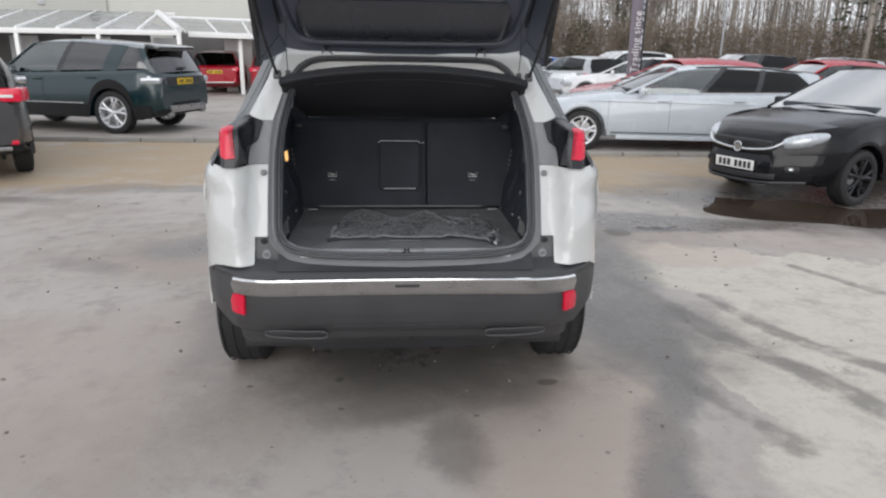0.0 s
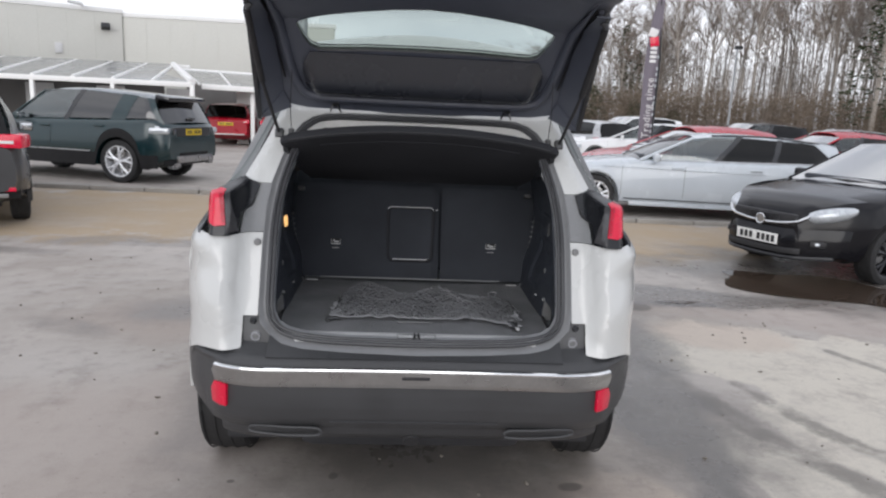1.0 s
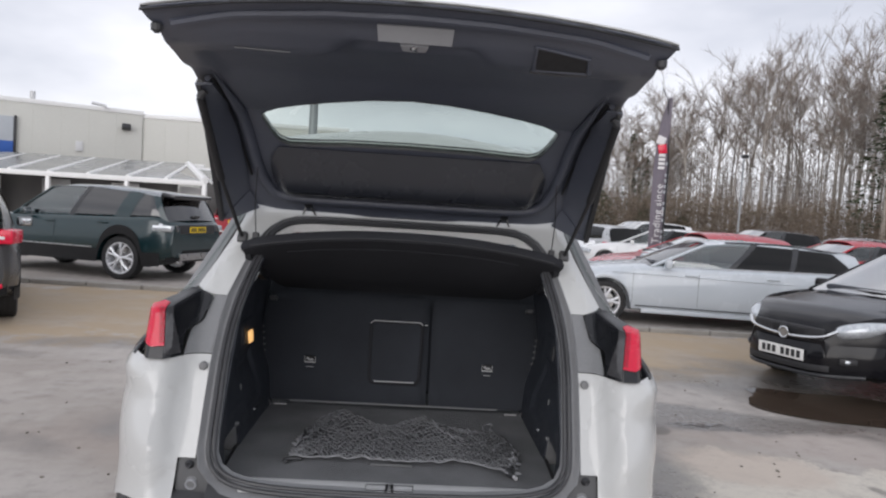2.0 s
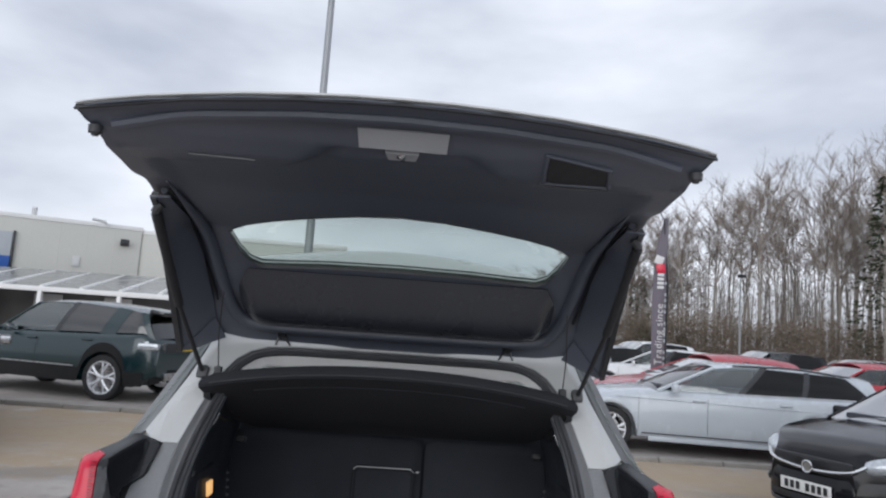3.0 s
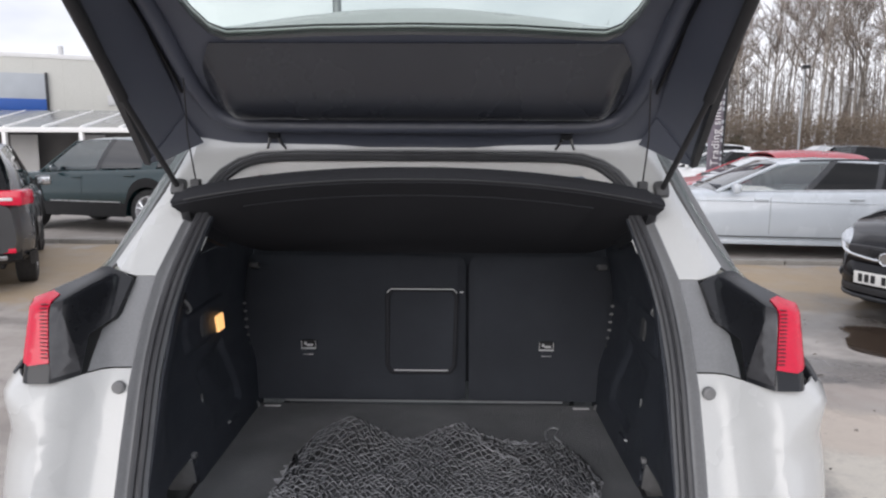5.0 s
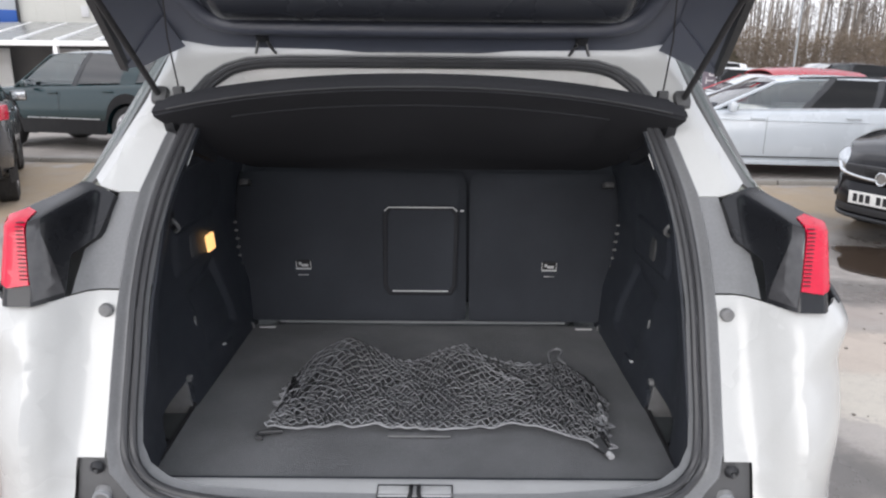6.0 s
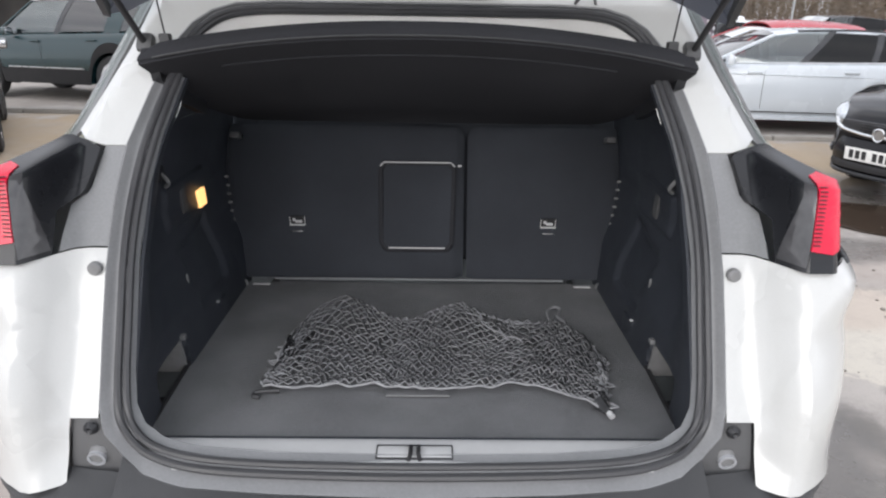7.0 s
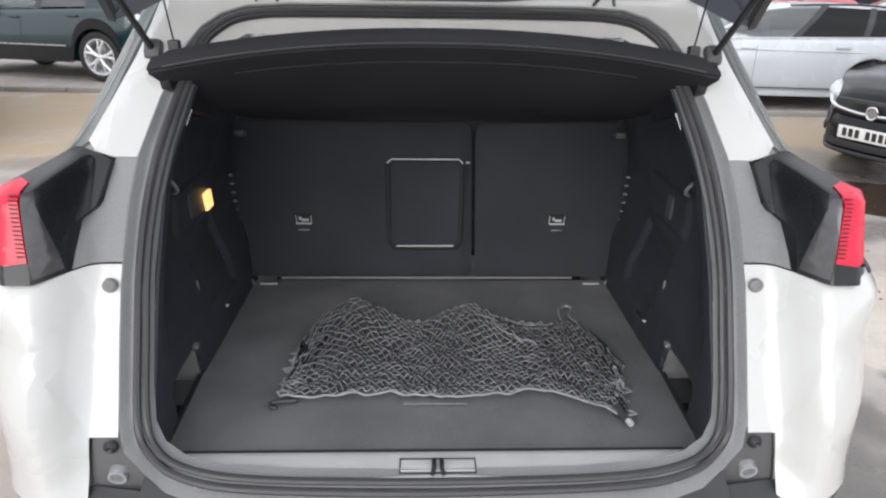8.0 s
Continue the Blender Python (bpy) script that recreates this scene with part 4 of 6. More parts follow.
for side in (-1, 1):
    part("channel_edge", tube(bmesh.new(), spline([(side * x, y, lerp(LIDZ, y) + 0.012) for x, y in ((0.556, -0.19), (0.572, -0.10), (0.578, 0.0), (0.582, 0.14), (0.574, 0.27), (0.548, 0.315))], 5), 0.0085, 8), TRIM, tailgate)
    part("channel_seam", tube(bmesh.new(), spline([(side * x, y, lerp(LIDZ, y) + 0.006) for x, y in ((0.537, -0.22), (0.543, -0.05), (0.542, 0.12), (0.530, 0.25))], 5), 0.004, 6), INK, tailgate)
ridge = [(-x, y) for x, y in RIDGE] + RIDGE[::-1]
RIDGE_R = [0.018 * (0.12 + 0.88 * smooth(0, 14, min(k, 6 * (len(ridge) - 1) - k))) for k in range(6 * (len(ridge) - 1) + 1)]
part("lining_ridge", tube(bmesh.new(), spline([(x, y, lerp(LIDZ, y) - 0.005) for x, y in ridge], 6), RIDGE_R, 10), TRIM, tailgate)
pane = part("rear_window", patch([(-x, y) for x, y in WINDOW] + WINDOW[::-1][1:-1], lambda a, b: Vector((a, b, sum(lerp(LIDZ, b + k * 0.03) for k in range(-3, 4)) / 7 + 0.010)), 0.03, 0.003, (0, 0, 1)), HATCHGLASS, tailgate, label="clear tailgate window")
pane.visible_shadow = False
reveal = bmesh.new()
loop = WINDOW + [(-x, y) for x, y in WINDOW[::-1][1:-1]]
rings_ = [[reveal.verts.new((x * s, y * s, lerp(LIDZ, y) + o)) for x, y in loop] for s, o in ((1.0, -0.002), (1.0, 0.022))]
for i in range(len(loop)):
    j = (i + 1) % len(loop)
    reveal.faces.new((rings_[0][i], rings_[0][j], rings_[1][j], rings_[1][i]))
part("window_reveal", reveal, SATIN, tailgate)
part("spoiler", grid(lambda u, v: Vector(((u * 2 - 1) * 0.56, 0.32 - 0.17 * v, lerp(LIDZ, 0.32 - 0.17 * v) + 0.044 + 0.115 * math.sin(math.pi * v) * (1 - 0.9 * (u * 2 - 1) ** 2))), 24, 8, 0.012), WHITE, tailgate)
edge = part("lid_edge", grid(lambda u, v: (lambda x: Vector((x, lerp(LID_RIM, abs(x)) - 0.004 + 0.010 * v, lerp(LIDZ, lerp(LID_RIM, abs(x))) - 0.004 + 0.014 * v)))((u * 2 - 1) * 0.592), 40, 2, 0.004), SATIN, tailgate)
part("lip_ridge", tube(bmesh.new(), [(x, lerp(LID_RIM, abs(x)) + 0.040, lid_z(x, lerp(LID_RIM, abs(x)) + 0.040)) for x in np.linspace(-0.53, 0.53, 40)], 0.011, 8), TRIM, tailgate)
plate_ = part("handle_plate", patch([(-0.081, -0.573), (0.088, -0.573), (0.086, -0.533), (-0.079, -0.534)], lambda a, b: Vector((a, b, lid_z(a, b) - 0.004)), 0.03, 0.006, (0, 0, -1)), HANDLEGREY, tailgate)
catch = part("lid_latch", patch([(-0.030, -0.522), (0.034, -0.522), (0.028, -0.494), (-0.024, -0.494)], lambda a, b: Vector((a, b, lid_z(a, b) - 0.008)), 0.02, 0.010, (0, 0, -1)), HANDLEGREY, tailgate)
part("latch_claw", tube(bmesh.new(), [(0.0, -0.517, lid_z(0, -0.517) - 0.010), (0.002, -0.510, lid_z(0, -0.51) - 0.014), (0.004, -0.502, lid_z(0, -0.502) - 0.010)], 0.006, 8), CHROME, catch)
part("latch_slot", one_box((0.016, 0.012, 0.004), pose(0, -0.505, lid_z(0, -0.505) - 0.0095), 0.001), INK, catch)
GRIP = [(0.277, -0.536), (0.284, -0.543), (0.394, -0.525), (0.402, -0.517), (0.411, -0.478), (0.404, -0.469), (0.292, -0.469), (0.283, -0.476)]
# A flat black plate paints in the shaded hollow of the grip.
grip = part("grab_recess_shade", patch(GRIP, lambda a, b: Vector((a, b, lid_z(a, b) - 0.003)), 0.03, 0.004, (0, 0, -1)), INK, tailgate)
part("grab_rim", tube(bmesh.new(), [(x, y, lid_z(x, y) - 0.002) for x, y, _ in spline([(*p, 0) for p in GRIP], 4, True)], 0.0042, 6, True), TRIM, grip)
part("grab_lip", tube(bmesh.new(), [(0.276, -0.460, lid_z(0.276, -0.460) - 0.004), (0.34, -0.455, lid_z(0.34, -0.455) - 0.005), (0.414, -0.459, lid_z(0.414, -0.459) - 0.004)], 0.0032, 6), CORNERGREY, grip)
part("grab_edge", tube(bmesh.new(), [(-0.41, -0.478, lid_z(0.41, -0.478) - 0.002), (-0.285, -0.470, lid_z(0.28, -0.470) - 0.002)], 0.0014, 6), STOPGREY, grip)

# ---- the other parked cars ----
def paint(name, color, metal=0.0, rough=0.22):
    return mat(name, color, rough, metal, vary=0.06, scale=2.5, coat=0.5, bscale=400, rvar=0.06)


def make_car(name, label, m, c, group=""):
    """A parked car; it faces +y, its origin on the ground under the rear axle."""
    root = thing(name, label, "car", m, group)
    L, W, H, wb, fo, r = (c[k] for k in ("L", "W", "H", "wb", "fo", "r"))
    y0, y1 = -(L - wb - fo), wb + fo
    top, roof, col = c["top"], c["roof"], c["paint"]
    ar = r + 0.055

    def width(y):
        return W / 2 * (1 - c.get("nose", 0.24) * smooth(y1 - 0.85, y1 + 0.05, y) ** 1.6 - 0.14 * smooth(y0 + 0.5, y0 - 0.03, y) ** 1.6)

    def arch(y):
        z = 0.0
        for yc in (0.0, wb):
            if abs(y - yc) < ar:
                z = max(z, r + math.sqrt(ar * ar - (y - yc) ** 2))
        return z

    def section(y):
        w, t, a = width(y), lerp(top, y), arch(y)
        bot = 0.21 + 0.10 * smooth(y1 - 0.5, y1, y) + 0.14 * smooth(y0 + 0.5, y0, y) + c.get("lift", 0)
        mid = 0.62 * t + 0.02
        pts = [(0, bot), (w * 0.64, bot), (w * 0.66, max(bot, a)), (w * 0.955, max(bot + 0.05, a)), (w * 0.99, max(bot + 0.15, a + 0.004)), (w, max(mid - 0.08, a + 0.03)), (w * 0.992, max(mid + 0.06, a + 0.06)), (w * 0.965, t - 0.085), (w * 0.945, t - 0.035), (w * 0.90, t), (w * 0.6, t + 0.022), (0, t + 0.03)]
        e = smooth(y1 - 0.10, y1, y) + smooth(y0 + 0.10, y0, y)
        zc = 0.45 * t + 0.1
        return [(x * (1 - 0.05 * e), zc + (z - zc) * (1 - 0.16 * e)) for x, z in pts]

    ys = sorted(set([round(v, 3) for v in np.linspace(y0, y1, 56)] + [round(y0 + d, 3) for d in (0.02, 0.05, 0.09)] + [round(y1 - d, 3) for d in (0.02, 0.05, 0.09)] + [round(yc + ar * math.sin(a), 3) for yc in (0, wb) for a in np.linspace(-1.5, 1.5, 15)]))
    bm = bmesh.new()
    rings = []
    for y in ys:
        s = section(y)
        full = [(x, z) for x, z in s] + [(-x, z) for x, z in s[-2:0:-1]]
        rings.append([bm.verts.new((x, y, z)) for x, z in full])
    k = len(rings[0])
    for a, b in zip(rings, rings[1:]):
        for j in range(k):
            bm.faces.new((a[j], a[(j + 1) % k], b[(j + 1) % k], b[j]))
    bm.faces.new(rings[0])
    bm.faces.new(rings[-1][::-1])
    body = part("body", bm, col, root)
    if c.get("clad"):
        for side in (-1, 1):
            cl = grid(lambda u, v, side=side: (lambda y: Vector((side * (width(y) + 0.004), y, max(0.24 + c.get("lift", 0), arch(y) - 0.004) + v * (c.get("cladh", 0.14) + (0.0 if arch(y) < 0.1 else -0.08)))))(y0 + 0.18 + (L - 0.36) * u), 110, 1, 0.01)
            part("cladding", cl, CLADBLACK, root)
        part("rear_cladding", grid(lambda u, v: Vector(((u * 2 - 1) * W * 0.43, y0 - 0.012 + 0.10 * abs(u * 2 - 1) ** 4, 0.36 + 0.22 * v)), 16, 3, 0.02), CLADBLACK, root)
    # cabin: roof, glass, pillars
    xr = W / 2 * c.get("roofw", 0.70)
    rt, ft, rb, fb = c["rt"], c["ft"], c["rb"], c["fb"]

    def lid_edge(y, off=0.0):
        return Vector((xr + off, y, lerp(roof, y) - 0.81 * c.get("crown", 0.055)))

    def belt(y, off=0.0):
        return Vector((width(y) * 0.90 + off, y, lerp(top, y) - 0.004))

    def pane(yb0, yb1, yt0, yt1, side, off, k0=0.0, k1=1.0):
        def at(u, v):
            kk = k0 + (k1 - k0) * v
            p = belt(yb0 + (yb1 - yb0) * u, off).lerp(lid_edge(yt0 + (yt1 - yt0) * u, off), kk)
            p.x += 0.035 * math.sin(math.pi * kk)
            p.x *= side
            return p
        return grid(at, 8, 6, 0.006)

    part("roof", grid(lambda u, v: Vector(((v * 2 - 1) * (xr + 0.012), rt + (ft - rt) * u, lerp(roof, rt + (ft - rt) * u) - c.get("crown", 0.055) * abs(v * 2 - 1) ** 3)), 18, 12, 0.025), c.get("roofpaint", col), root)
    for side in (-1, 1):
        for row in c["panes"]:
            ob = part("side_window", pane(*row[:4], side, 0.0, 0.05, 0.97), row[4], root)
        for row in c["pillars"]:
            part("pillar", pane(*row[:4], side, 0.006), row[4], root)
        part("front_pillar", tube(bmesh.new(), [belt(fb - 0.03).lerp(lid_edge(ft), k) if side > 0 else Vector((-1, 1, 1)) * belt(fb - 0.03).lerp(lid_edge(ft), k) for k in np.linspace(0, 1, 6)], 0.027, 8), col, root)
        if c.get("bright"):
            part("window_trim", tube(bmesh.new(), [Vector((side * (belt(y).x + 0.008), y, belt(y).z + 0.012)) for y in np.linspace(rb + 0.15, fb - 0.25, 14)], 0.009, 6), c["bright"], root)
        part("door_seam", tube(bmesh.new(), [Vector((side * (width(wb * 0.52) - 0.001), wb * 0.52, z)) for z in (0.36, 0.6, lerp(top, wb * 0.52) - 0.09)], 0.0025, 4), INK, root)
        part("door_seam", tube(bmesh.new(), [Vector((side * (width(wb * 0.86) - 0.001), wb * 0.86, z)) for z in (0.36, 0.6, lerp(top, wb * 0.86) - 0.09)], 0.0025, 4), INK, root)
        for yh in (wb * 0.14, wb * 0.56):
            part("door_handle", one_box((0.035, 0.19, 0.032), Matrix.Translation((side * (width(yh) * 0.985), yh, lerp(top, yh) - 0.115)), 0.012), col, root)
        mirror = part("door_mirror", one_box((0.20, 0.10, 0.135), Matrix.Translation((side * (W / 2 + 0.06), fb - c.get("mb", 0.46), lerp(top, fb - 0.46) + 0.05)), 0.04), c.get("mirror", col), root)
        part("mirror_glass", one_box((0.15, 0.006, 0.095), Matrix.Translation((side * (W / 2 + 0.065), fb - 0.053 - c.get("mb", 0.46), lerp(top, fb - 0.46) + 0.05)), 0.002), CHROME, mirror)
        for yc in (0.0, wb):
            w = make_wheel(r, 0.215, c.get("spokes", 5), c.get("rim", ALLOY), c.get("twin", True))
            w.parent = root
            w.matrix_basis = pose(side * (W / 2 - 0.125), yc, r, 8, 0, 0 if side > 0 else 180)
            part("arch_liner", one_box((0.06, ar * 1.9, r * 1.1), pose(side * (W * 0.5 * 0.62), yc, r * 1.15), 0.05), INK, root)

    def screen(ya, yb):
        def at(u, v):
            a, b = belt(ya), lid_edge(yb)
            p = Vector((a.x * (1 - v) + (b.x - 0.02) * v, ya + (yb - ya) * v, a.z + (b.z + 0.02 - a.z) * v))
            s = u * 2 - 1
            p.x *= s
            p.y += math.copysign(0.07, ya - yb) * (1 - s * s) * (1 - 0.4 * v)
            p.z += 0.03 * (1 - s * s)
            return p
        return grid(at, 14, 8, 0.006)

    part("windscreen", screen(fb, ft), c.get("screen", SCREENGLASS), root)
    part("rear_window", screen(rb, rt), c.get("rearglass", DARKGLASS), root)
    part("cabin", boxes([((W * 0.74, fb - rb - 0.3, 0.05), pose(0, (fb + rb) / 2, lerp(top, wb / 2) - 0.06)), *[((0.42, 0.12, 0.5), pose(s * 0.36, yy, lerp(top, wb / 2) + 0.12, -12)) for s in (-1, 1) for yy in (wb * 0.46, wb * 0.10)], ((W * 0.7, 0.3, 0.14), pose(0, fb - 0.2, lerp(top, fb) + 0.02))], 0.03), PLASTIC, root)
    return root, dict(y0=y0, y1=y1, width=width, top=top, body=body)


def number_plate(parent, m, yellow=False):
    """A number plate whose characters are plain bars; its face looks along +y of m."""
    pl = part("number_plate", one_box((0.52, 0.008, 0.111), m, 0.002), PLATEYELLOW if yellow else PLATEWHITE, parent)
    for x in (-0.205, -0.145, -0.085, -0.025, 0.075, 0.135, 0.195):
        part("plate_bar", one_box((0.040, 0.003, 0.072), m @ pose(x, 0.005, 0), 0.0), INK, pl)
    return pl


def lamp_block(parent, name, size, m, material, bevel=0.03):
    return part(name, one_box(size, m, bevel), material, parent)


TEAL = paint("dark_teal_paint", (0.007, 0.026, 0.031), 0.1, 0.22)
SILVER = paint("silver_blue_paint", (0.50, 0.54, 0.58), 0.0, 0.26)
BLACKP = mat("black_paint", (0.005, 0.005, 0.007), 0.12, vary=0.1, scale=2.5, coat=0.08, spec=0.30, bscale=400, rvar=0.05)
REDP = paint("red_paint", (0.36, 0.006, 0.020), 0.0, 0.3)
GREYP = paint("grey_paint", (0.062, 0.063, 0.066), 0.4, 0.28)
WHITEP = paint("fleet_white_paint", (0.74, 0.75, 0.76))
BLUEP = paint("blue_paint", (0.02, 0.09, 0.32))
SILV2 = paint("pale_silver_paint", (0.45, 0.46, 0.47), 0.5, 0.3)

# dark green SUV beside the building
W1 = 2.74
c = dict(L=4.60, W=1.90, H=1.72, wb=W1, fo=0.89, r=0.395, paint=TEAL, lift=0.06, clad=True, cladh=0.24, roofw=0.72, spokes=5, twin=True, rim=ALLOY, roofpaint=TEAL, rearglass=REARGLASS,
         top=[(-0.97, 1.06), (-0.7, 1.19), (0, 1.155), (2.2, 1.08), (2.7, 1.06), (3.2, 1.00), (3.63, 0.86)],
         roof=[(-0.70, 1.585), (-0.2, 1.655), (0.7, 1.715), (1.4, 1.705), (1.75, 1.65)],
         rt=-0.62, ft=1.68, rb=-0.86, fb=2.45,
         panes=[(-0.80, -0.12, -0.52, -0.30, REARGLASS), (0.16, 1.08, -0.02, 0.80, REARGLASS), (1.15, 2.30, 0.88, 1.62, SIDEGLASS)],
         pillars=[(-0.88, -0.76, -0.64, -0.50, TEAL), (-0.14, 0.18, -0.32, -0.01, TEAL), (1.07, 1.17, 0.79, 0.89, ROOFBLACK)])
lr, d = make_car("green_suv", "dark green five-door SUV parked by the building", pose(-5.0, 11.3, 0, 0, 0, 74), c)
lamp_block(lr, "spoiler", (1.20, 0.30, 0.085), pose(0, -0.72, 1.575, 10), ROOFBLACK, 0.035)
for s in (-1, 1):
    t = lamp_block(lr, "tail_lamp", (0.34, 0.36, 0.12), pose(s * 0.72, d["y0"] + 0.20, 0.985, 0, 0, -s * 16), CLEARLENS, 0.045)
    lamp_block(t, "red_lens", (0.15, 0.03, 0.12), pose(s * 0.60, d["y0"] + 0.012, 0.985, 0, 0, -s * 10), SMOKED, 0.01)
    lamp_block(t, "clear_lens", (0.02, 0.24, 0.10), pose(s * 0.868, d["y0"] + 0.27, 1.02, 0, 0, -s * 10), CLEARLENS, 0.01)
    lamp_block(lr, "sill_strip", (0.014, 1.55, 0.022), pose(s * 0.957, 1.35, 0.56), STEEL, 0.005)
    lamp_block(lr, "head_lamp", (0.36, 0.42, 0.16), pose(s * 0.70, d["y1"] - 0.22, 0.80, 0, 0, s * 20), CLEARLENS, 0.05)
    lamp_block(lr, "exhaust_tip", (0.14, 0.10, 0.06), pose(s * 0.55, d["y0"] + 0.02, 0.36), STEEL, 0.02)
lamp_block(lr, "rear_wiper_mount", (0.22, 0.06, 0.05), pose(0.0, d["y0"] + 0.06, 1.20), ROOFBLACK, 0.02)
lamp_block(lr, "skid_plate", (1.15, 0.06, 0.13), pose(0, d["y0"] - 0.02, 0.46), STEEL, 0.02)
number_plate(lr, pose(0, d["y0"] - 0.005, 0.96, 0, 0, 180), True)
lamp_block(lr, "plate_recess", (1.10, 0.02, 0.17), pose(0, d["y0"] + 0.004, 0.965), SATIN, 0.01)

# silver estate car
W2 = 2.97
c = dict(L=4.90, W=1.85, H=1.43, mb=0.26, wb=W2, fo=0.83, r=0.335, paint=SILVER, roofw=0.69, spokes=5, rim=ALLOY, bright=CHROME, screen=DIMSCREEN, rearglass=REARGLASS,
         top=[(-1.10, 0.93), (-0.7, 1.00), (0, 0.985), (2.0, 0.95), (2.40, 0.94), (3.0, 0.87), (3.6, 0.74), (3.80, 0.62)],
         roof=[(-0.95, 1.33), (-0.3, 1.395), (0.6, 1.43), (1.1, 1.42), (1.45, 1.37)],
         rt=-0.88, ft=1.40, rb=-1.05, fb=2.30,
         panes=[(-0.93, 0.12, -0.52, 0.0, DARKGLASS), (0.16, 1.02, 0.05, 0.62, DARKGLASS), (1.10, 2.16, 0.70, 1.36, SIDEGLASS)],
         pillars=[(-1.05, -0.93, -0.88, -0.52, SILVER), (0.10, 0.18, -0.02, 0.07, ROOFBLACK), (1.01, 1.11, 0.61, 0.71, ROOFBLACK)])
bw, d = make_car("estate_car", "pale silver-blue estate car with black window surrounds", pose(6.22, 9.02, 0, 0, 0, 82), c)
for s in (-1, 1):
    lamp_block(bw, "head_lamp", (0.40, 0.40, 0.13), pose(s * 0.62, d["y1"] - 0.20, 0.62, 0, 0, s * 24), CLEARLENS, 0.04)
    lamp_block(bw, "tail_lamp", (0.40, 0.30, 0.15), pose(s * 0.68, d["y0"] + 0.16, 0.84, 0, 0, -s * 16), REDLENS, 0.04)
    lamp_block(bw, "sill_skirt", (0.05, 2.0, 0.07), pose(s * 0.885, 1.40, 0.235), SILVER, 0.02)
    lamp_block(bw, "front_grille", (0.24, 0.05, 0.13), pose(s * 0.14, d["y1"] - 0.01, 0.56), INK, 0.03)
    part("body_crease", tube(bmesh.new(), [(s * (d["width"](y) * 0.985), y, 0.80 + 0.01 * y) for y in np.linspace(-0.7, 2.9, 14)], 0.006, 6), SILVER, bw)
    part("roof_rail", tube(bmesh.new(), spline([(s * 0.60, -0.62, 1.325), (s * 0.62, 0.2, 1.400), (s * 0.60, 1.1, 1.385)], 6), 0.016, 6), ROOFBLACK, bw)
    part("sill_line", tube(bmesh.new(), [(s * (d["width"](y) + 0.001), y, 0.315) for y in np.linspace(0.42, 2.5, 10)], 0.009, 6), GREYTRIM, bw)

# black supermini, nose towards the open boot
W3 = 2.51
c = dict(L=4.12, W=1.74, H=1.48, wb=W3, fo=0.92, r=0.31, nose=0.48, paint=BLACKP, roofw=0.70, spokes=5, rim=DARKALLOY,
         top=[(-0.69, 0.95), (-0.4, 1.03), (0, 1.01), (1.6, 0.96), (2.05, 0.965), (2.5, 0.93), (3.05, 0.85), (3.30, 0.76), (3.43, 0.66)],
         roof=[(-0.55, 1.39), (-0.1, 1.45), (0.5, 1.48), (0.9, 1.47), (1.15, 1.43)],
         rt=-0.50, ft=1.08, rb=-0.64, fb=2.12,
         panes=[(-0.30, 0.20, -0.25, 0.10, DARKGLASS), (0.30, 1.85, 0.20, 1.02, CARGLASS)],
         pillars=[(-0.64, -0.30, -0.50, -0.25, BLACKP), (0.19, 0.31, 0.09, 0.21, ROOFBLACK)])
cs, d = make_car("black_hatchback", "shiny black small hatchback with a chrome grille bar", pose(7.08, 5.886, 0, 0, 0, 112), c)
Y1 = d["y1"]
lamp_block(cs, "upper_grille", (0.80, 0.06, 0.12), pose(0, Y1 - 0.012, 0.645), INK, 0.03)
for k in range(4):
    part("grille_slat", tube(bmesh.new(), [(x, Y1 + 0.034 - 0.10 * (x / 0.5) ** 2, 0.615 + 0.022 * k) for x in np.linspace(-0.37, 0.37, 12)], 0.005, 5), SATIN, cs)
part("chrome_bar", tube(bmesh.new(), spline([(-0.50, Y1 - 0.05, 0.70), (-0.40, Y1 + 0.012, 0.635), (-0.2, Y1 + 0.030, 0.60), (0, Y1 + 0.040, 0.592), (0.2, Y1 + 0.030, 0.60), (0.40, Y1 + 0.012, 0.635), (0.50, Y1 - 0.05, 0.70)], 6), 0.016, 8), CHROME, cs, label="chrome grille bar")
part("badge", tube(bmesh.new(), [(0.052 * math.cos(a), Y1 + 0.060, 0.612 + 0.052 * math.sin(a)) for a in np.linspace(0, 2 * math.pi, 25)[:-1]], 0.009, 6, True), CHROME, cs, label="plain round chrome badge")
part("badge_disc", lathe([(0, 0.001), (0.008, 0.001), (0.008, 0.042), (0, 0.044)], 20), STEEL, cs, at=pose(0, Y1 + 0.050, 0.612, 0, 0, 90))
number_plate(cs, pose(0, Y1 + 0.082, 0.425, -4))
NOSE = [(0, 0.040), (0.3, 0.028), (0.42, -0.02), (0.5, -0.10), (0.6, -0.235), (0.7, -0.35), (0.76, -0.46)]


def round_nose(half, z0, z1, off, belly):
    """A strip wrapped round the nose of the hatchback."""
    return grid(lambda u, v: (lambda x: Vector((x, Y1 + lerp(NOSE, abs(x)) + off + belly * math.sin(math.pi * v), z0 + (z1 - z0) * v + 0.03 * (abs(x) / 0.7) ** 2)))((u * 2 - 1) * half), 40, 6, 0.012)


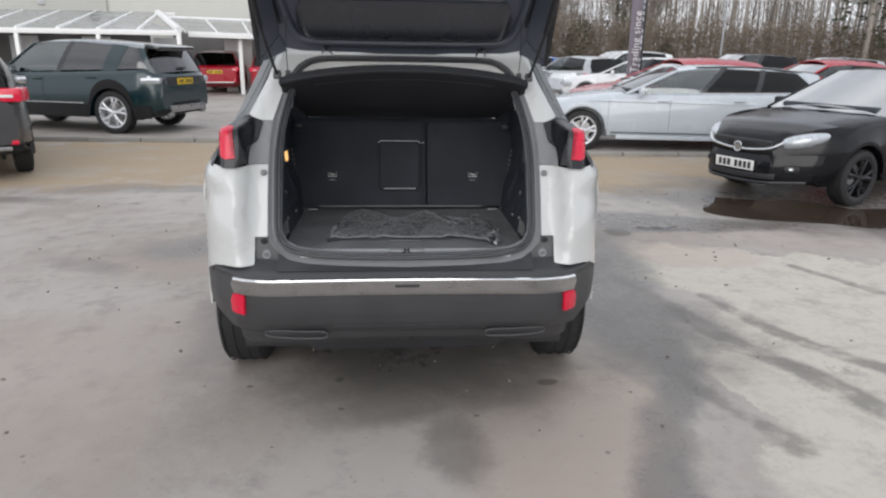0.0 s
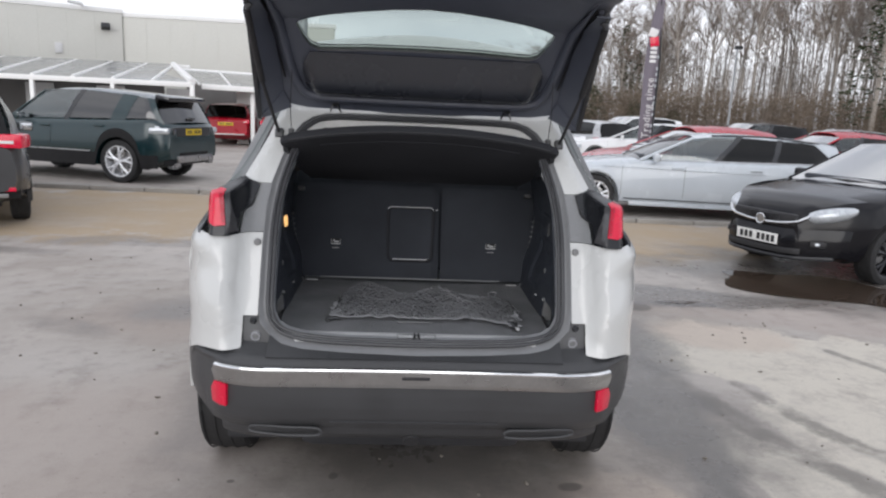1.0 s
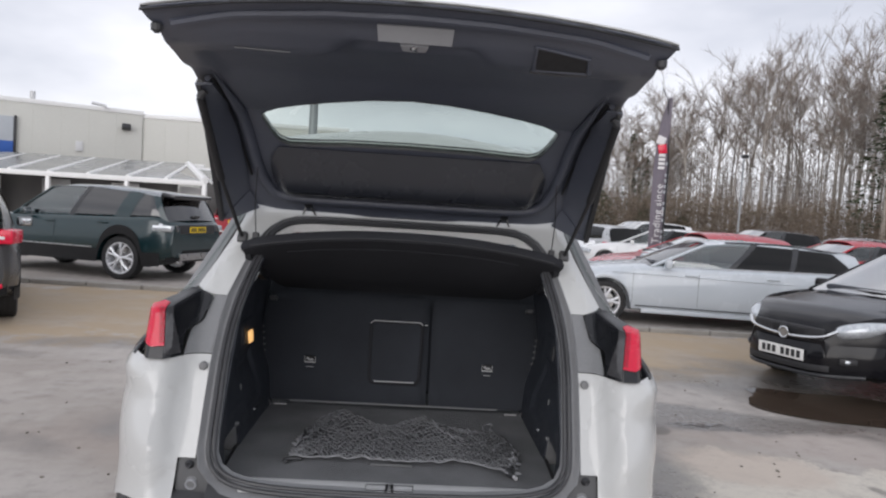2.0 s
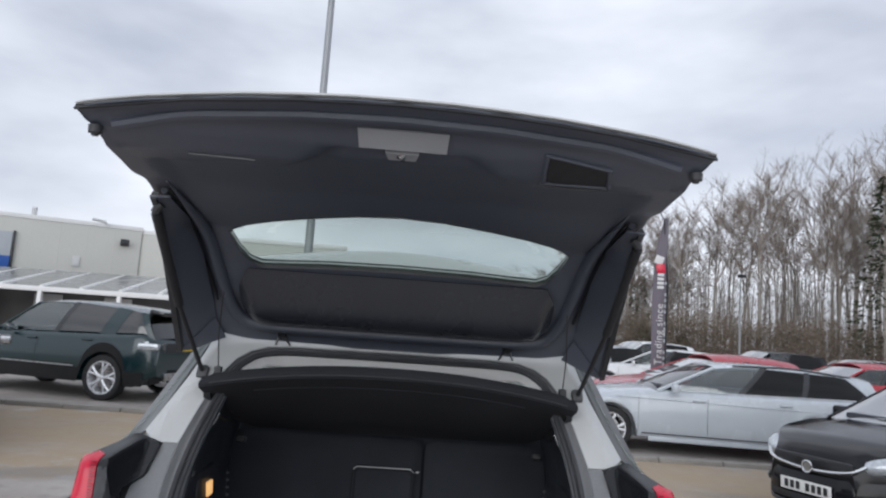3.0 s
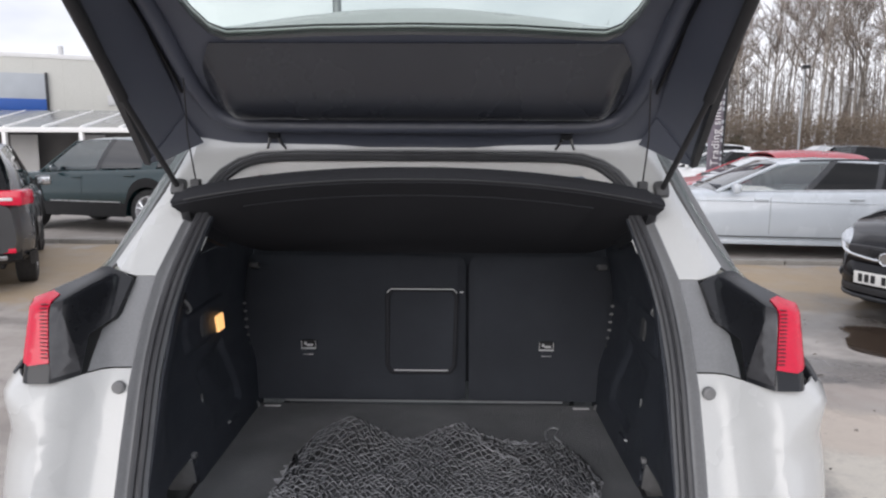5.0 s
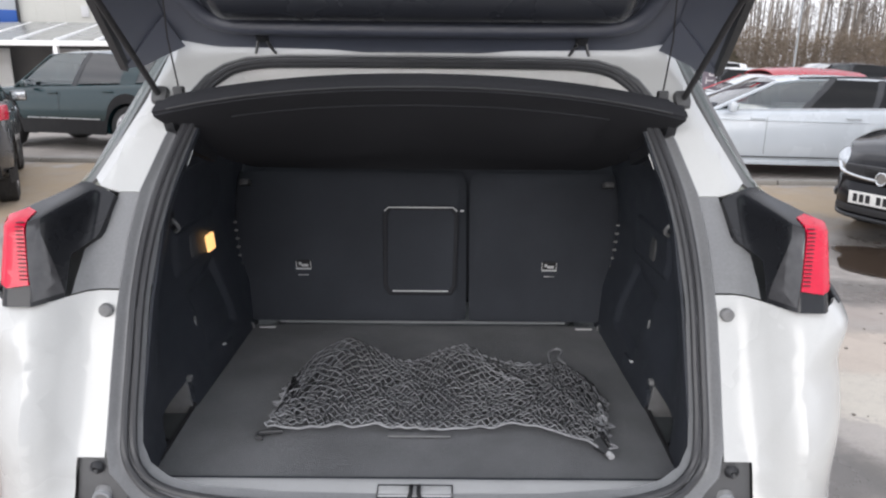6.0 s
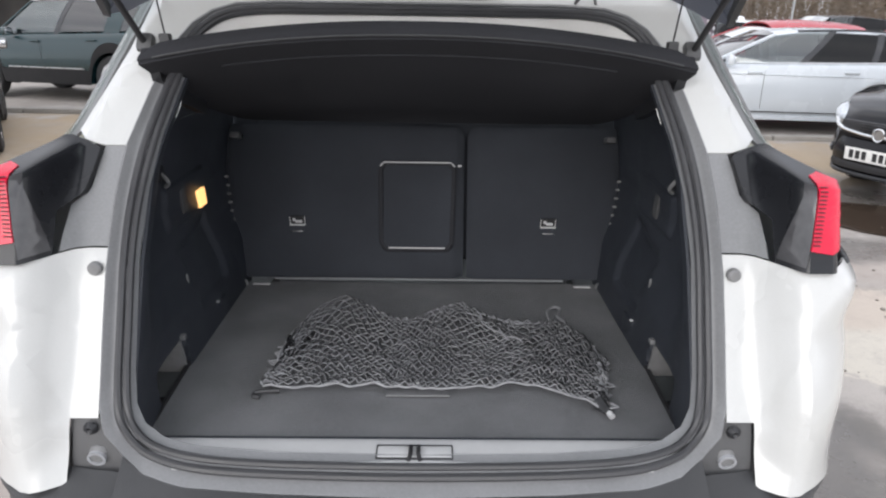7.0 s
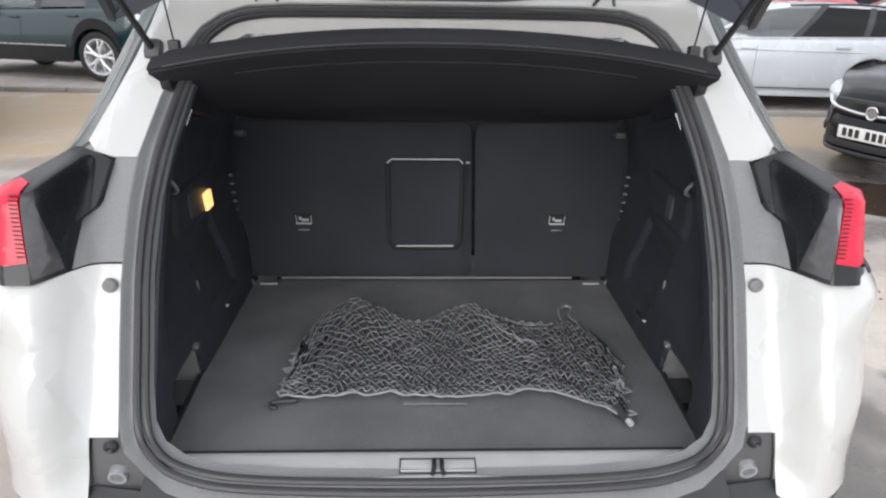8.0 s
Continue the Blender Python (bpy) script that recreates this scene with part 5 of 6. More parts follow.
part("front_bumper", round_nose(0.74, 0.255, 0.545, 0.0, 0.034), BLACKP, cs)
part("lower_grille", round_nose(0.46, 0.285, 0.345, 0.032, 0.004), INK, cs)
part("splitter", round_nose(0.66, 0.225, 0.262, 0.016, 0.010), SATIN, cs)
for s in (-1, 1):
    h = part("head_lamp", tube(bmesh.new(), spline([(s * 0.41, Y1 - 0.110, 0.672), (s * 0.50, Y1 - 0.165, 0.692), (s * 0.60, Y1 - 0.265, 0.724), (s * 0.680, Y1 - 0.41, 0.762), (s * 0.735, Y1 - 0.64, 0.820)], 4), [0.02, 0.045, 0.060, 0.068, 0.072, 0.075, 0.076, 0.077, 0.076, 0.074, 0.070, 0.064, 0.056, 0.045, 0.032, 0.020, 0.008], 12), CLEARLENS, cs)
    part("lamp_bezel", tube(bmesh.new(), [(s * 0.555, Y1 - 0.205, 0.70), (s * 0.58, Y1 - 0.175, 0.698)], 0.035, 14), CHROME, h)
    lamp_block(cs, "fog_recess", (0.17, 0.05, 0.075), pose(s * 0.56, Y1 - 0.150, 0.415, 0, 0, -s * 52), INK, 0.03)
    lamp_block(cs, "fog_lamp", (0.055, 0.04, 0.04), pose(s * 0.565, Y1 - 0.135, 0.415, 0, 0, -s * 52), CLEARLENS, 0.02)
part("wiper", tube(bmesh.new(), [(-0.55, 2.07, 1.00), (0.0, 2.13, 1.02), (0.50, 2.06, 1.005)], 0.012, 6), INK, cs)
part("bonnet_crease", tube(bmesh.new(), [(0.42, 2.3, 0.982), (0.46, 2.7, 0.915), (0.44, 3.1, 0.832)], 0.006, 5), BLACKP, cs)

# grey crossover seen by its tail
HATCH = dict(L=4.30, W=1.80, H=1.50, wb=2.62, fo=0.86, r=0.33, paint=GREYP, roofw=0.70, spokes=5, rim=ALLOY,
             top=[(-0.82, 0.95), (-0.5, 1.04), (0, 1.02), (1.9, 0.97), (2.3, 0.96), (2.9, 0.88), (3.35, 0.78), (3.48, 0.68)],
             roof=[(-0.60, 1.41), (-0.1, 1.47), (0.6, 1.50), (1.1, 1.485), (1.4, 1.44)],
             rt=-0.55, ft=1.30, rb=-0.75, fb=2.25,
             panes=[(-0.40, 0.95, -0.30, 0.60, DARKGLASS), (1.05, 2.02, 0.70, 1.22, CARGLASS)],
             pillars=[(-0.75, -0.40, -0.55, -0.30, GREYP), (0.94, 1.06, 0.59, 0.71, ROOFBLACK)])


def variant(col, **more):
    v = dict(HATCH, paint=col, **more)
    v["pillars"] = [(*row[:4], col if row[4] is GREYP else row[4]) for row in HATCH["pillars"]]
    return v


def tall(col, up, **more):
    v = variant(col, **more)
    v["H"] = HATCH["H"] + up
    v["top"] = [(a, b + up * 0.5) for a, b in HATCH["top"]]
    v["roof"] = [(a, b + up) for a, b in HATCH["roof"]]
    v["lift"], v["r"], v["clad"] = 0.05, 0.35, True
    return v


def tail_lights(root, d, z, yellow=True):
    for s in (-1, 1):
        t = lamp_block(root, "tail_lamp", (0.40, 0.34, 0.16), pose(s * 0.68, d["y0"] + 0.17, z, 0, 0, -s * 18), REDLENS, 0.035)
        lamp_block(t, "clear_lens", (0.16, 0.02, 0.035), pose(s * 0.66, d["y0"] - 0.006, z - 0.01, 0, 0, -s * 18), LABEL, 0.008)
        lamp_block(root, "head_lamp", (0.38, 0.40, 0.14), pose(s * 0.64, d["y1"] - 0.2, z - 0.22, 0, 0, s * 22), CLEARLENS, 0.04)
        lamp_block(root, "reflector", (0.26, 0.02, 0.05), pose(s * 0.60, d["y0"] + 0.02, 0.47, 0, 0, -s * 10), REDLENS, 0.008)
    lamp_block(root, "diffuser", (1.30, 0.06, 0.05), pose(0, d["y0"], 0.40), STEEL, 0.015)
    number_plate(root, pose(0, d["y0"] - 0.004, z - 0.10, 0, 0, 180), yellow)


ROW = [
    ("grey_crossover", "grey crossover with red tail lamps", tall(GREYP, 0.12), (-5.54, 5.98, 30), 1.02),
    ("red_hatchback", "red hatchback parked behind the silver estate", tall(REDP, 0.03, crown=0.16), (7.4, 12.3, 94), 0.88),
    ("red_car", "bright red hatchback in the far row", tall(REDP, 0.03, crown=0.16), (12.5, 15.4, 97), 0.88),
    ("white_van", "white high-roofed SUV in the far row", tall(WHITEP, 0.20), (9.0, 21.5, 100), 0.95),
    ("white_hatchback", "white hatchback in the far row", variant(WHITEP), (8.9, 18.6, 60), 0.86),
    ("silver_hatchback", "silver hatchback seen by its yellow plate", variant(SILV2), (6.9, 20.6, 20), 0.86),
    ("black_suv", "black SUV with roof bars in the far row", tall(BLACKP, 0.16), (12.4, 19.6, 96), 0.95),
    ("silver_suv", "pale silver SUV in the far row", tall(SILV2, 0.08), (16.0, 20.4, 92), 0.93),
    ("black_suv", "black SUV with roof bars in the far row", tall(BLACKP, 0.12), (20.5, 20.8, 92), 0.93),
    ("blue_hatchback", "blue hatchback at the end of the lot", variant(BLUEP), (5.6, 23.5, 88), 0.86),
    ("red_hatchback", "red hatchback parked under the canopy", variant(REDP), (-6.3, 23.1, 2), 0.86),
    ("red_hatchback", "red hatchback parked under the canopy", variant(REDP), (-4.15, 22.6, 3), 0.86),
]
for nm, lab, cc, (x, y, a), z in ROW:
    ob, dd = make_car(nm, lab, pose(x, y, 0, 0, 0, a), cc)
    tail_lights(ob, dd, z)

# ---- the ground ----
GROUND = bpy.data.materials.new("wet_worn_asphalt")
GROUND.use_nodes = True
gn, gl_ = GROUND.node_tree.nodes, GROUND.node_tree.links
gp = gn["Principled BSDF"]
g_co = gn.new("ShaderNodeTexCoord")


def g_noise(scale, detail=5, rough=0.55):
    t = gn.new("ShaderNodeTexNoise")
    t.inputs["Scale"].default_value, t.inputs["Detail"].default_value, t.inputs["Roughness"].default_value = scale, detail, rough
    gl_.new(g_co.outputs["Object"], t.inputs["Vector"])
    return t.outputs["Fac"]


def g_math(op, a, b=None):
    t = gn.new("ShaderNodeMath")
    t.operation = op
    for i, v in enumerate((a, b)):
        if v is None:
            continue
        if isinstance(v, (int, float)):
            t.inputs[i].default_value = v
        else:
            gl_.new(v, t.inputs[i])
    return t.outputs["Value"]


def g_step(v, a, b):
    t = gn.new("ShaderNodeMapRange")
    t.interpolation_type = "SMOOTHSTEP"
    t.inputs["From Min"].default_value, t.inputs["From Max"].default_value = a, b
    gl_.new(v, t.inputs["Value"])
    return t.outputs["Result"]


def g_mix(f, a, b):
    t = gn.new("ShaderNodeMix")
    t.data_type = "RGBA"
    gl_.new(f, t.inputs["Factor"])
    for k, v in (("A", a), ("B", b)):
        if isinstance(v, tuple):
            t.inputs[k].default_value = (*v, 1)
        else:
            gl_.new(v, t.inputs[k])
    return t.outputs["Result"]


wobble = g_math("ADD", g_math("MULTIPLY", g_math("SUBTRACT", g_noise(1.1, 6, 0.6), 0.5), 1.7), g_math("ADD", g_math("MULTIPLY", g_math("SUBTRACT", g_noise(7, 4, 0.6), 0.5), 0.55), g_math("MULTIPLY", g_math("SUBTRACT", g_noise(34, 4, 0.65), 0.5), 0.45)))


def g_blot(x, y, a, b, turn, edge=0.25):
    """A blot with a ragged edge: 1 inside."""
    mp = gn.new("ShaderNodeMapping")
    mp.vector_type = "TEXTURE"
    mp.inputs["Location"].default_value = (x, y, 0)
    mp.inputs["Rotation"].default_value = (0, 0, radians(turn))
    mp.inputs["Scale"].default_value = (a, b, 1000)
    gl_.new(g_co.outputs["Object"], mp.inputs["Vector"])
    ln = gn.new("ShaderNodeVectorMath")
    ln.operation = "LENGTH"
    gl_.new(mp.outputs["Vector"], ln.inputs[0])
    return g_step(g_math("ADD", ln.outputs["Value"], wobble), 1 + edge / 2, 1 - edge / 2)


def g_many(rows):
    out = None
    for row in rows:
        v = g_blot(*row)
        out = v if out is None else g_math("MAXIMUM", out, v)
    return out


def g_track(x0, y0, x1, y1, w, edge):
    """A ragged band from one place to the next: 1 inside."""
    mp, sp = gn.new("ShaderNodeMapping"), gn.new("ShaderNodeSeparateXYZ")
    mp.vector_type = "TEXTURE"
    mp.inputs["Location"].default_value = ((x0 + x1) / 2, (y0 + y1) / 2, 0)
    mp.inputs["Rotation"].default_value = (0, 0, math.atan2(y1 - y0, x1 - x0))
    gl_.new(g_co.outputs["Object"], mp.inputs["Vector"])
    gl_.new(mp.outputs["Vector"], sp.inputs["Vector"])
    past = g_math("MAXIMUM", g_math("SUBTRACT", g_math("ABSOLUTE", sp.outputs["X"]), math.dist((x0, y0), (x1, y1)) / 2), 0.0)
    off = g_math("SQRT", g_math("ADD", g_math("MULTIPLY", past, past), g_math("MULTIPLY", sp.outputs["Y"], sp.outputs["Y"])))
    return g_step(g_math("ADD", g_math("DIVIDE", off, w), g_math("MULTIPLY", wobble, 1.7)), 1.1 + edge / 2, 1.1 - edge / 2)


def g_lines(pts, w, edge=0.95):
    """A ragged track along points."""
    out = None
    for a, b in zip(pts, pts[1:]):
        v = g_track(*a, *b, w, edge)
        out = v if out is None else g_math("MAXIMUM", out, v)
    return out


fine, mid, big = g_noise(170, 3, 0.7), g_noise(4.5, 8, 0.66), g_noise(0.55, 5, 0.6)
base = g_mix(g_step(big, 0.38, 0.62), (0.325, 0.292, 0.262), (0.412, 0.381, 0.353))
base = g_mix(g_math("MULTIPLY", g_step(g_noise(1.7, 6, 0.6), 0.5, 0.68), 0.6), base, (0.43, 0.394, 0.362))
base = g_mix(g_step(mid, 0.45, 0.9), base, (0.185, 0.166, 0.148))
mud = g_many([(-4.6, 7.3, 4.5, 2.1, 6), (-2.4, 6.8, 2.2, 1.5, 0), (3.0, 6.4, 3.2, 1.5, 0), (-9.0, 7.2, 4.0, 2.2, 0), (8.5, 7.0, 3.0, 1.2, 0)])
base = g_mix(g_math("MULTIPLY", mud, g_step(g_noise(0.9, 6, 0.62), 0.05, 0.62)), base, (0.365, 0.282, 0.188))
pale = g_many([(2.75, 1.75, 1.15, 0.72, -20, 0.14), (2.65, 0.8, 0.75, 0.62, -45, 0.14), (3.7, 1.1, 1.1, 0.9, 0, 0.2), (1.86, 0.02, 0.26, 0.72, 16, 0.12), (2.1, -0.8, 0.7, 0.6, 0, 0.3), (3.0, -0.2, 0.8, 0.7, 0, 0.3)])
tracks = g_math("MAXIMUM", g_math("MAXIMUM", g_lines([(2.08, 1.41), (2.23, 0.81), (2.45, 0.42), (2.7, 0.1)], 0.06), g_lines([(1.59, 1.8), (1.77, 1.21), (1.92, 0.57), (2.09, 0.30), (2.26, -0.15)], 0.07)), g_math("MAXIMUM", g_lines([(1.42, 0.28), (1.52, -0.1), (1.66, -0.42)], 0.06), g_lines([(3.10, 2.05), (3.37, 1.45)], 0.045)))
base = g_mix(g_math("MULTIPLY", pale, g_step(g_math("ADD", mid, g_math("MULTIPLY", g_noise(19, 5, 0.7), 0.6)), 0.45, 0.90)), base, (0.54, 0.503, 0.438))
beige = g_many([(1.0, -0.12, 0.34, 0.44, 12, 0.3), (0.62, -0.55, 0.42, 0.36, 0, 0.6), (2.45, 2.35, 0.55, 0.30, -15, 0.5)])
base = g_mix(g_math("MULTIPLY", beige, 0.75), base, (0.475, 0.405, 0.345))
rosy = g_many([(3.7, 2.9, 1.3, 0.45, -12, 0.6), (-1.2, 2.6, 1.2, 0.5, 12, 0.7), (0.7, -0.35, 0.6, 0.5, 0, 0.6), (-1.6, 0.4, 1.1, 0.9, 20, 0.8), (-0.6, -1.3, 0.8, 0.5, 0, 0.7)])
base = g_mix(g_math("MULTIPLY", rosy, 0.45), base, (0.345, 0.285, 0.25))
base = g_mix(g_math("MULTIPLY", tracks, g_math("MULTIPLY", g_step(g_noise(5, 5, 0.65), 0.25, 0.60), 0.85)), base, (0.205, 0.192, 0.172))
# The wet blot at (0, 1.4) darkens the ground below the SUV.
wet = g_math("MAXIMUM", g_lines([(1.50, 2.1), (1.53, 1.14), (1.47, 0.47), (1.40, 0.18), (1.19, -0.21), (1.01, -0.62), (0.9, -1.1)], 0.13, 0.9), g_many([(1.45, 1.7, 0.42, 1.3, -6, 0.6), (2.6, 3.5, 1.3, 0.35, -10, 0.6), (0, 1.4, 0.85, 1.1, 0, 0.6), (5.0, 4.2, 2.3, 1.4, -15, 0.7), (-1.2, 3.0, 0.9, 0.4, 30, 0.8)]))
# Damp bands and smears, with shade painted under and beside the SUV.
damp_and_shade = g_math("MULTIPLY", g_many([(0.20, -0.35, 0.16, 0.30, 8, 0.7), (0.1, 0.25, 0.85, 0.30, 0, 0.9), (-0.05, -0.02, 0.35, 0.16, 10, 0.9), (0.72, 0.20, 0.10, 0.05, 0, 0.6), (-2.35, 2.2, 0.35, 0.14, -25, 0.9), (-2.5, 5.15, 0.75, 0.20, 4, 0.8), (-3.4, 5.2, 0.5, 0.22, 20, 0.8), (-4.3, 4.6, 0.8, 0.16, -8, 0.8), (1.55, 0.75, 0.45, 0.65, -15, 0.9), (1.35, 2.6, 0.5, 0.9, 0, 0.9), (-0.95, 1.5, 0.30, 1.5, 0, 0.9)]), g_step(g_noise(2.6, 6, 0.62), 0.2, 0.55))
base = g_mix(g_math("MULTIPLY", damp_and_shade, 0.55), base, (0.135, 0.122, 0.112))
oil = g_many([(2.02, 3.12, 0.10, 0.12, 0, 0.5), (2.50, 3.22, 0.28, 0.085, -4, 0.5), (-0.06, 0.56, 0.07, 0.04, 0, 0.5), (-0.33, 0.28, 0.022, 0.03, 0, 0.5), (-0.30, -0.01, 0.015, 0.012, 0, 0.5), (-0.76, 0.23, 0.02, 0.018, 0, 0.5), (0.72, 0.21, 0.05, 0.03, 10, 0.5), (0.83, -0.42, 0.012, 0.012, 0, 0.5), (0.32, -0.10, 0.014, 0.01, 0, 0.5)])
base = g_mix(g_math("MULTIPLY", oil, 0.62), base, (0.07, 0.064, 0.06))
base = g_mix(g_math("MULTIPLY", wet, 0.68), base, (0.105, 0.098, 0.092))
speck = g_step(g_noise(26, 2, 0.5), 0.68, 0.74)
base = g_mix(g_math("MULTIPLY", speck, 0.28), base, (0.09, 0.082, 0.075))
grain = gn.new("ShaderNodeVectorMath")
grain.operation = "SCALE"
gl_.new(base, grain.inputs[0])
gl_.new(g_math("ADD", g_math("MULTIPLY", fine, 0.5), 0.75), grain.inputs["Scale"])
gl_.new(grain.outputs["Vector"], gp.inputs["Base Color"])
rough = g_math("SUBTRACT", g_math("ADD", g_math("MULTIPLY", mid, 0.25), 0.60), g_math("MAXIMUM", g_math("MULTIPLY", wet, 0.45), g_math("MULTIPLY", damp_and_shade, 0.25)))
gl_.new(rough, gp.inputs["Roughness"])
g_bump = gn.new("ShaderNodeBump")
g_bump.inputs["Strength"].default_value, g_bump.inputs["Distance"].default_value = 0.35, 0.01
gl_.new(g_math("ADD", g_math("MULTIPLY", fine, 0.4), mid), g_bump.inputs["Height"])
gl_.new(g_bump.outputs["Normal"], gp.inputs["Normal"])

bm = bmesh.new()
for x0, x1 in ((-900, 900),):
    bmesh.ops.create_grid(bm, x_segments=60, y_segments=60, size=900)
tagged(link("ground", bm, GROUND, smooth=False), "worn grey-brown car park asphalt with wet stains and painted car shade", "ground", kind="structure")

WATER = mat("muddy_water", (0.055, 0.040, 0.030), 0.03, vary=0.15, scale=3, spec=0.6, rvar=0.02)
rng = random.Random(4)


def puddle(x, y, a, b, turn):
    bm = bmesh.new()
    k, ph = 160, [rng.uniform(0, 6.3) for _ in range(5)]
    vs = []
    for i in range(k):
        t = 2 * math.pi * i / k
        q = 1 + sum(0.20 / (j + 1) ** 0.7 * math.sin((j + 2) * t + ph[j % 5] + j) for j in range(9))
        vs.append(bm.verts.new((a * q * math.cos(t), b * q * math.sin(t), 0)))
    c = bm.verts.new((0, 0, 0.0))
    for i in range(k):
        bm.faces.new((vs[i], vs[(i + 1) % k], c))
    return tagged(link("puddle", bm, WATER, smooth=False, at=pose(x, y, 0.004, 0, 0, turn)), "shallow muddy puddle on the asphalt", "puddle", kind="structure")


puddle(4.75, 3.75, 1.45, 0.62, -20)
puddle(2.46, 3.28, 0.16, 0.045, 4)

# small stones and leaf scraps on the asphalt
GRIT = mat("stone_chips", (0.20, 0.18, 0.155), 0.85, vary=0.7, scale=3, bump=0.3, bscale=200)
chips = bmesh.new()
for i in range(150):
    x, y, r = rng.uniform(-3.2, 3.6), rng.uniform(-1.6, 4.5), rng.uniform(0.004, 0.013)
    m = pose(x, y, r * 0.4, rng.uniform(-25, 25), rng.uniform(-25, 25), rng.uniform(0, 360)) @ Matrix.Diagonal((r * rng.uniform(0.8, 2.0), r, r * rng.uniform(0.35, 0.8), 1))
    bmesh.ops.create_icosphere(chips, subdivisions=1, radius=1, matrix=m)
tagged(link("stone_chips", chips, GRIT, smooth=False), "small loose stone chips scattered on the asphalt", "gravel", kind="stuff")

# kerb in front of the green car
KERB = mat("kerb_concrete", (0.30, 0.285, 0.26), 0.85, vary=0.25, scale=3, bump=0.5, bscale=80)
kerb = thing("kerb", "low worn concrete kerb", "kerb", kind="structure")
for i in range(14):
    part("kerb_stone", one_box((0.895, 0.15, 0.11), pose(-14 + 0.915 * i, 9.55 - 0.02 * i, 0.02, 0, 0, -1.5 + rng.uniform(-0.5, 0.5)), 0.018), KERB, kerb)
kerb2 = thing("kerb", "low worn concrete kerb", "kerb", kind="structure")
for i in range(9):
    part("kerb_stone", one_box((0.895, 0.15, 0.11), pose(3.2 + 0.915 * i, 7.9 - 0.02 * i, 0.01, 0, 0, -1.5 + rng.uniform(-0.5, 0.5)), 0.018), KERB, kerb2)

# ---- the building with its glazed lean-to ----
CLAD = mat("cream_wall_cladding", (0.56, 0.56, 0.52), 0.6, vary=0.06, scale=0.6, bump=0.1, bscale=20)
WFRAME = mat("white_frame", (0.78, 0.78, 0.77), 0.4, vary=0.05, scale=3)
SIGNBLUE = mat("sign_blue", (0.02, 0.09, 0.36), 0.4, vary=0.05, scale=2)
SIGNGREY = mat("sign_grey", (0.42, 0.45, 0.48), 0.4, vary=0.08, scale=2)
# Opaque grey puts the dimness seen through clear panes into their colour.
ROOFPANE = mat("dim_glazing_tone", (0.24, 0.245, 0.24), 0.22, vary=0.12, scale=0.8, coat=0.3)
DARKIN = mat("dim_interior_tone", (0.16, 0.155, 0.15), 0.9, vary=0.3, scale=1)
build = thing("showroom_building", "cream metal-clad showroom with a white glazed lean-to", "building")


def wall_run(x0, y0, x1, y1, h, z0=0.0):
    ln = math.hypot(x1 - x0, y1 - y0)
    a = math.degrees(math.atan2(y1 - y0, x1 - x0))
    w = part("wall", one_box((ln, 0.3, h - z0), pose((x0 + x1) / 2, (y0 + y1) / 2, (h + z0) / 2, 0, 0, a), 0.01), CLAD, build)
    base_m = pose(x0, y0, 0, 0, 0, a)
    n = int(ln / 0.95)
    for i in range(1, n):
        part("panel_joint", one_box((0.03, 0.012, h - z0 - 0.1), base_m @ pose(ln * i / n, -0.152, (h + z0) / 2), 0.004), CLAD, w)
    part("eaves_trim", one_box((ln + 0.1, 0.36, 0.18), base_m @ pose(ln / 2, 0, h + 0.05), 0.03), WFRAME, w)
    return base_m


wm = wall_run(-34, 17.0, -11.6, 27.2, 4.85)
wall_run(-11.6, 27.3, -3.0, 27.6, 4.75)
part("rear_block", one_box((34, 14, 4.4), pose(-20, 36, 2.2), 0.02), CLAD, build)
# sign on the wall, floodlight, vents
sign = part("wall_sign", one_box((3.4, 0.10, 1.35), wm @ pose(18.35, -0.21, 3.55), 0.02), SIGNGREY, build, label="grey and blue wall sign")
part("sign_band", one_box((3.4, 0.11, 0.45), wm @ pose(18.35, -0.22, 3.05), 0.02), SIGNBLUE, sign)
part("sign_edge", one_box((0.08, 0.14, 1.45), wm @ pose(20.1, -0.22, 3.55), 0.02), SATIN, sign)
part("floodlight", one_box((0.34, 0.26, 0.20), wm @ pose(24.0, -0.34, 4.25, -25), 0.03), SATIN, build)
part("wall_vent", one_box((0.26, 0.06, 0.40), wm @ pose(22.3, -0.18, 3.3), 0.01), SILLGREY, build)
part("security_camera", tube(bmesh.new(), [wm @ Vector((23.2, -0.5, 4.95)), wm @ Vector((23.2, -0.1, 5.05)), wm @ Vector((22.7, -0.1, 5.10))], 0.06, 8), SILLGREY, build)
part("roof_vent", tube(bmesh.new(), [wm @ Vector((20.6, 0.4, 4.9)), wm @ Vector((20.6, 0.4, 5.35))], 0.10, 10), SILLGREY, build)
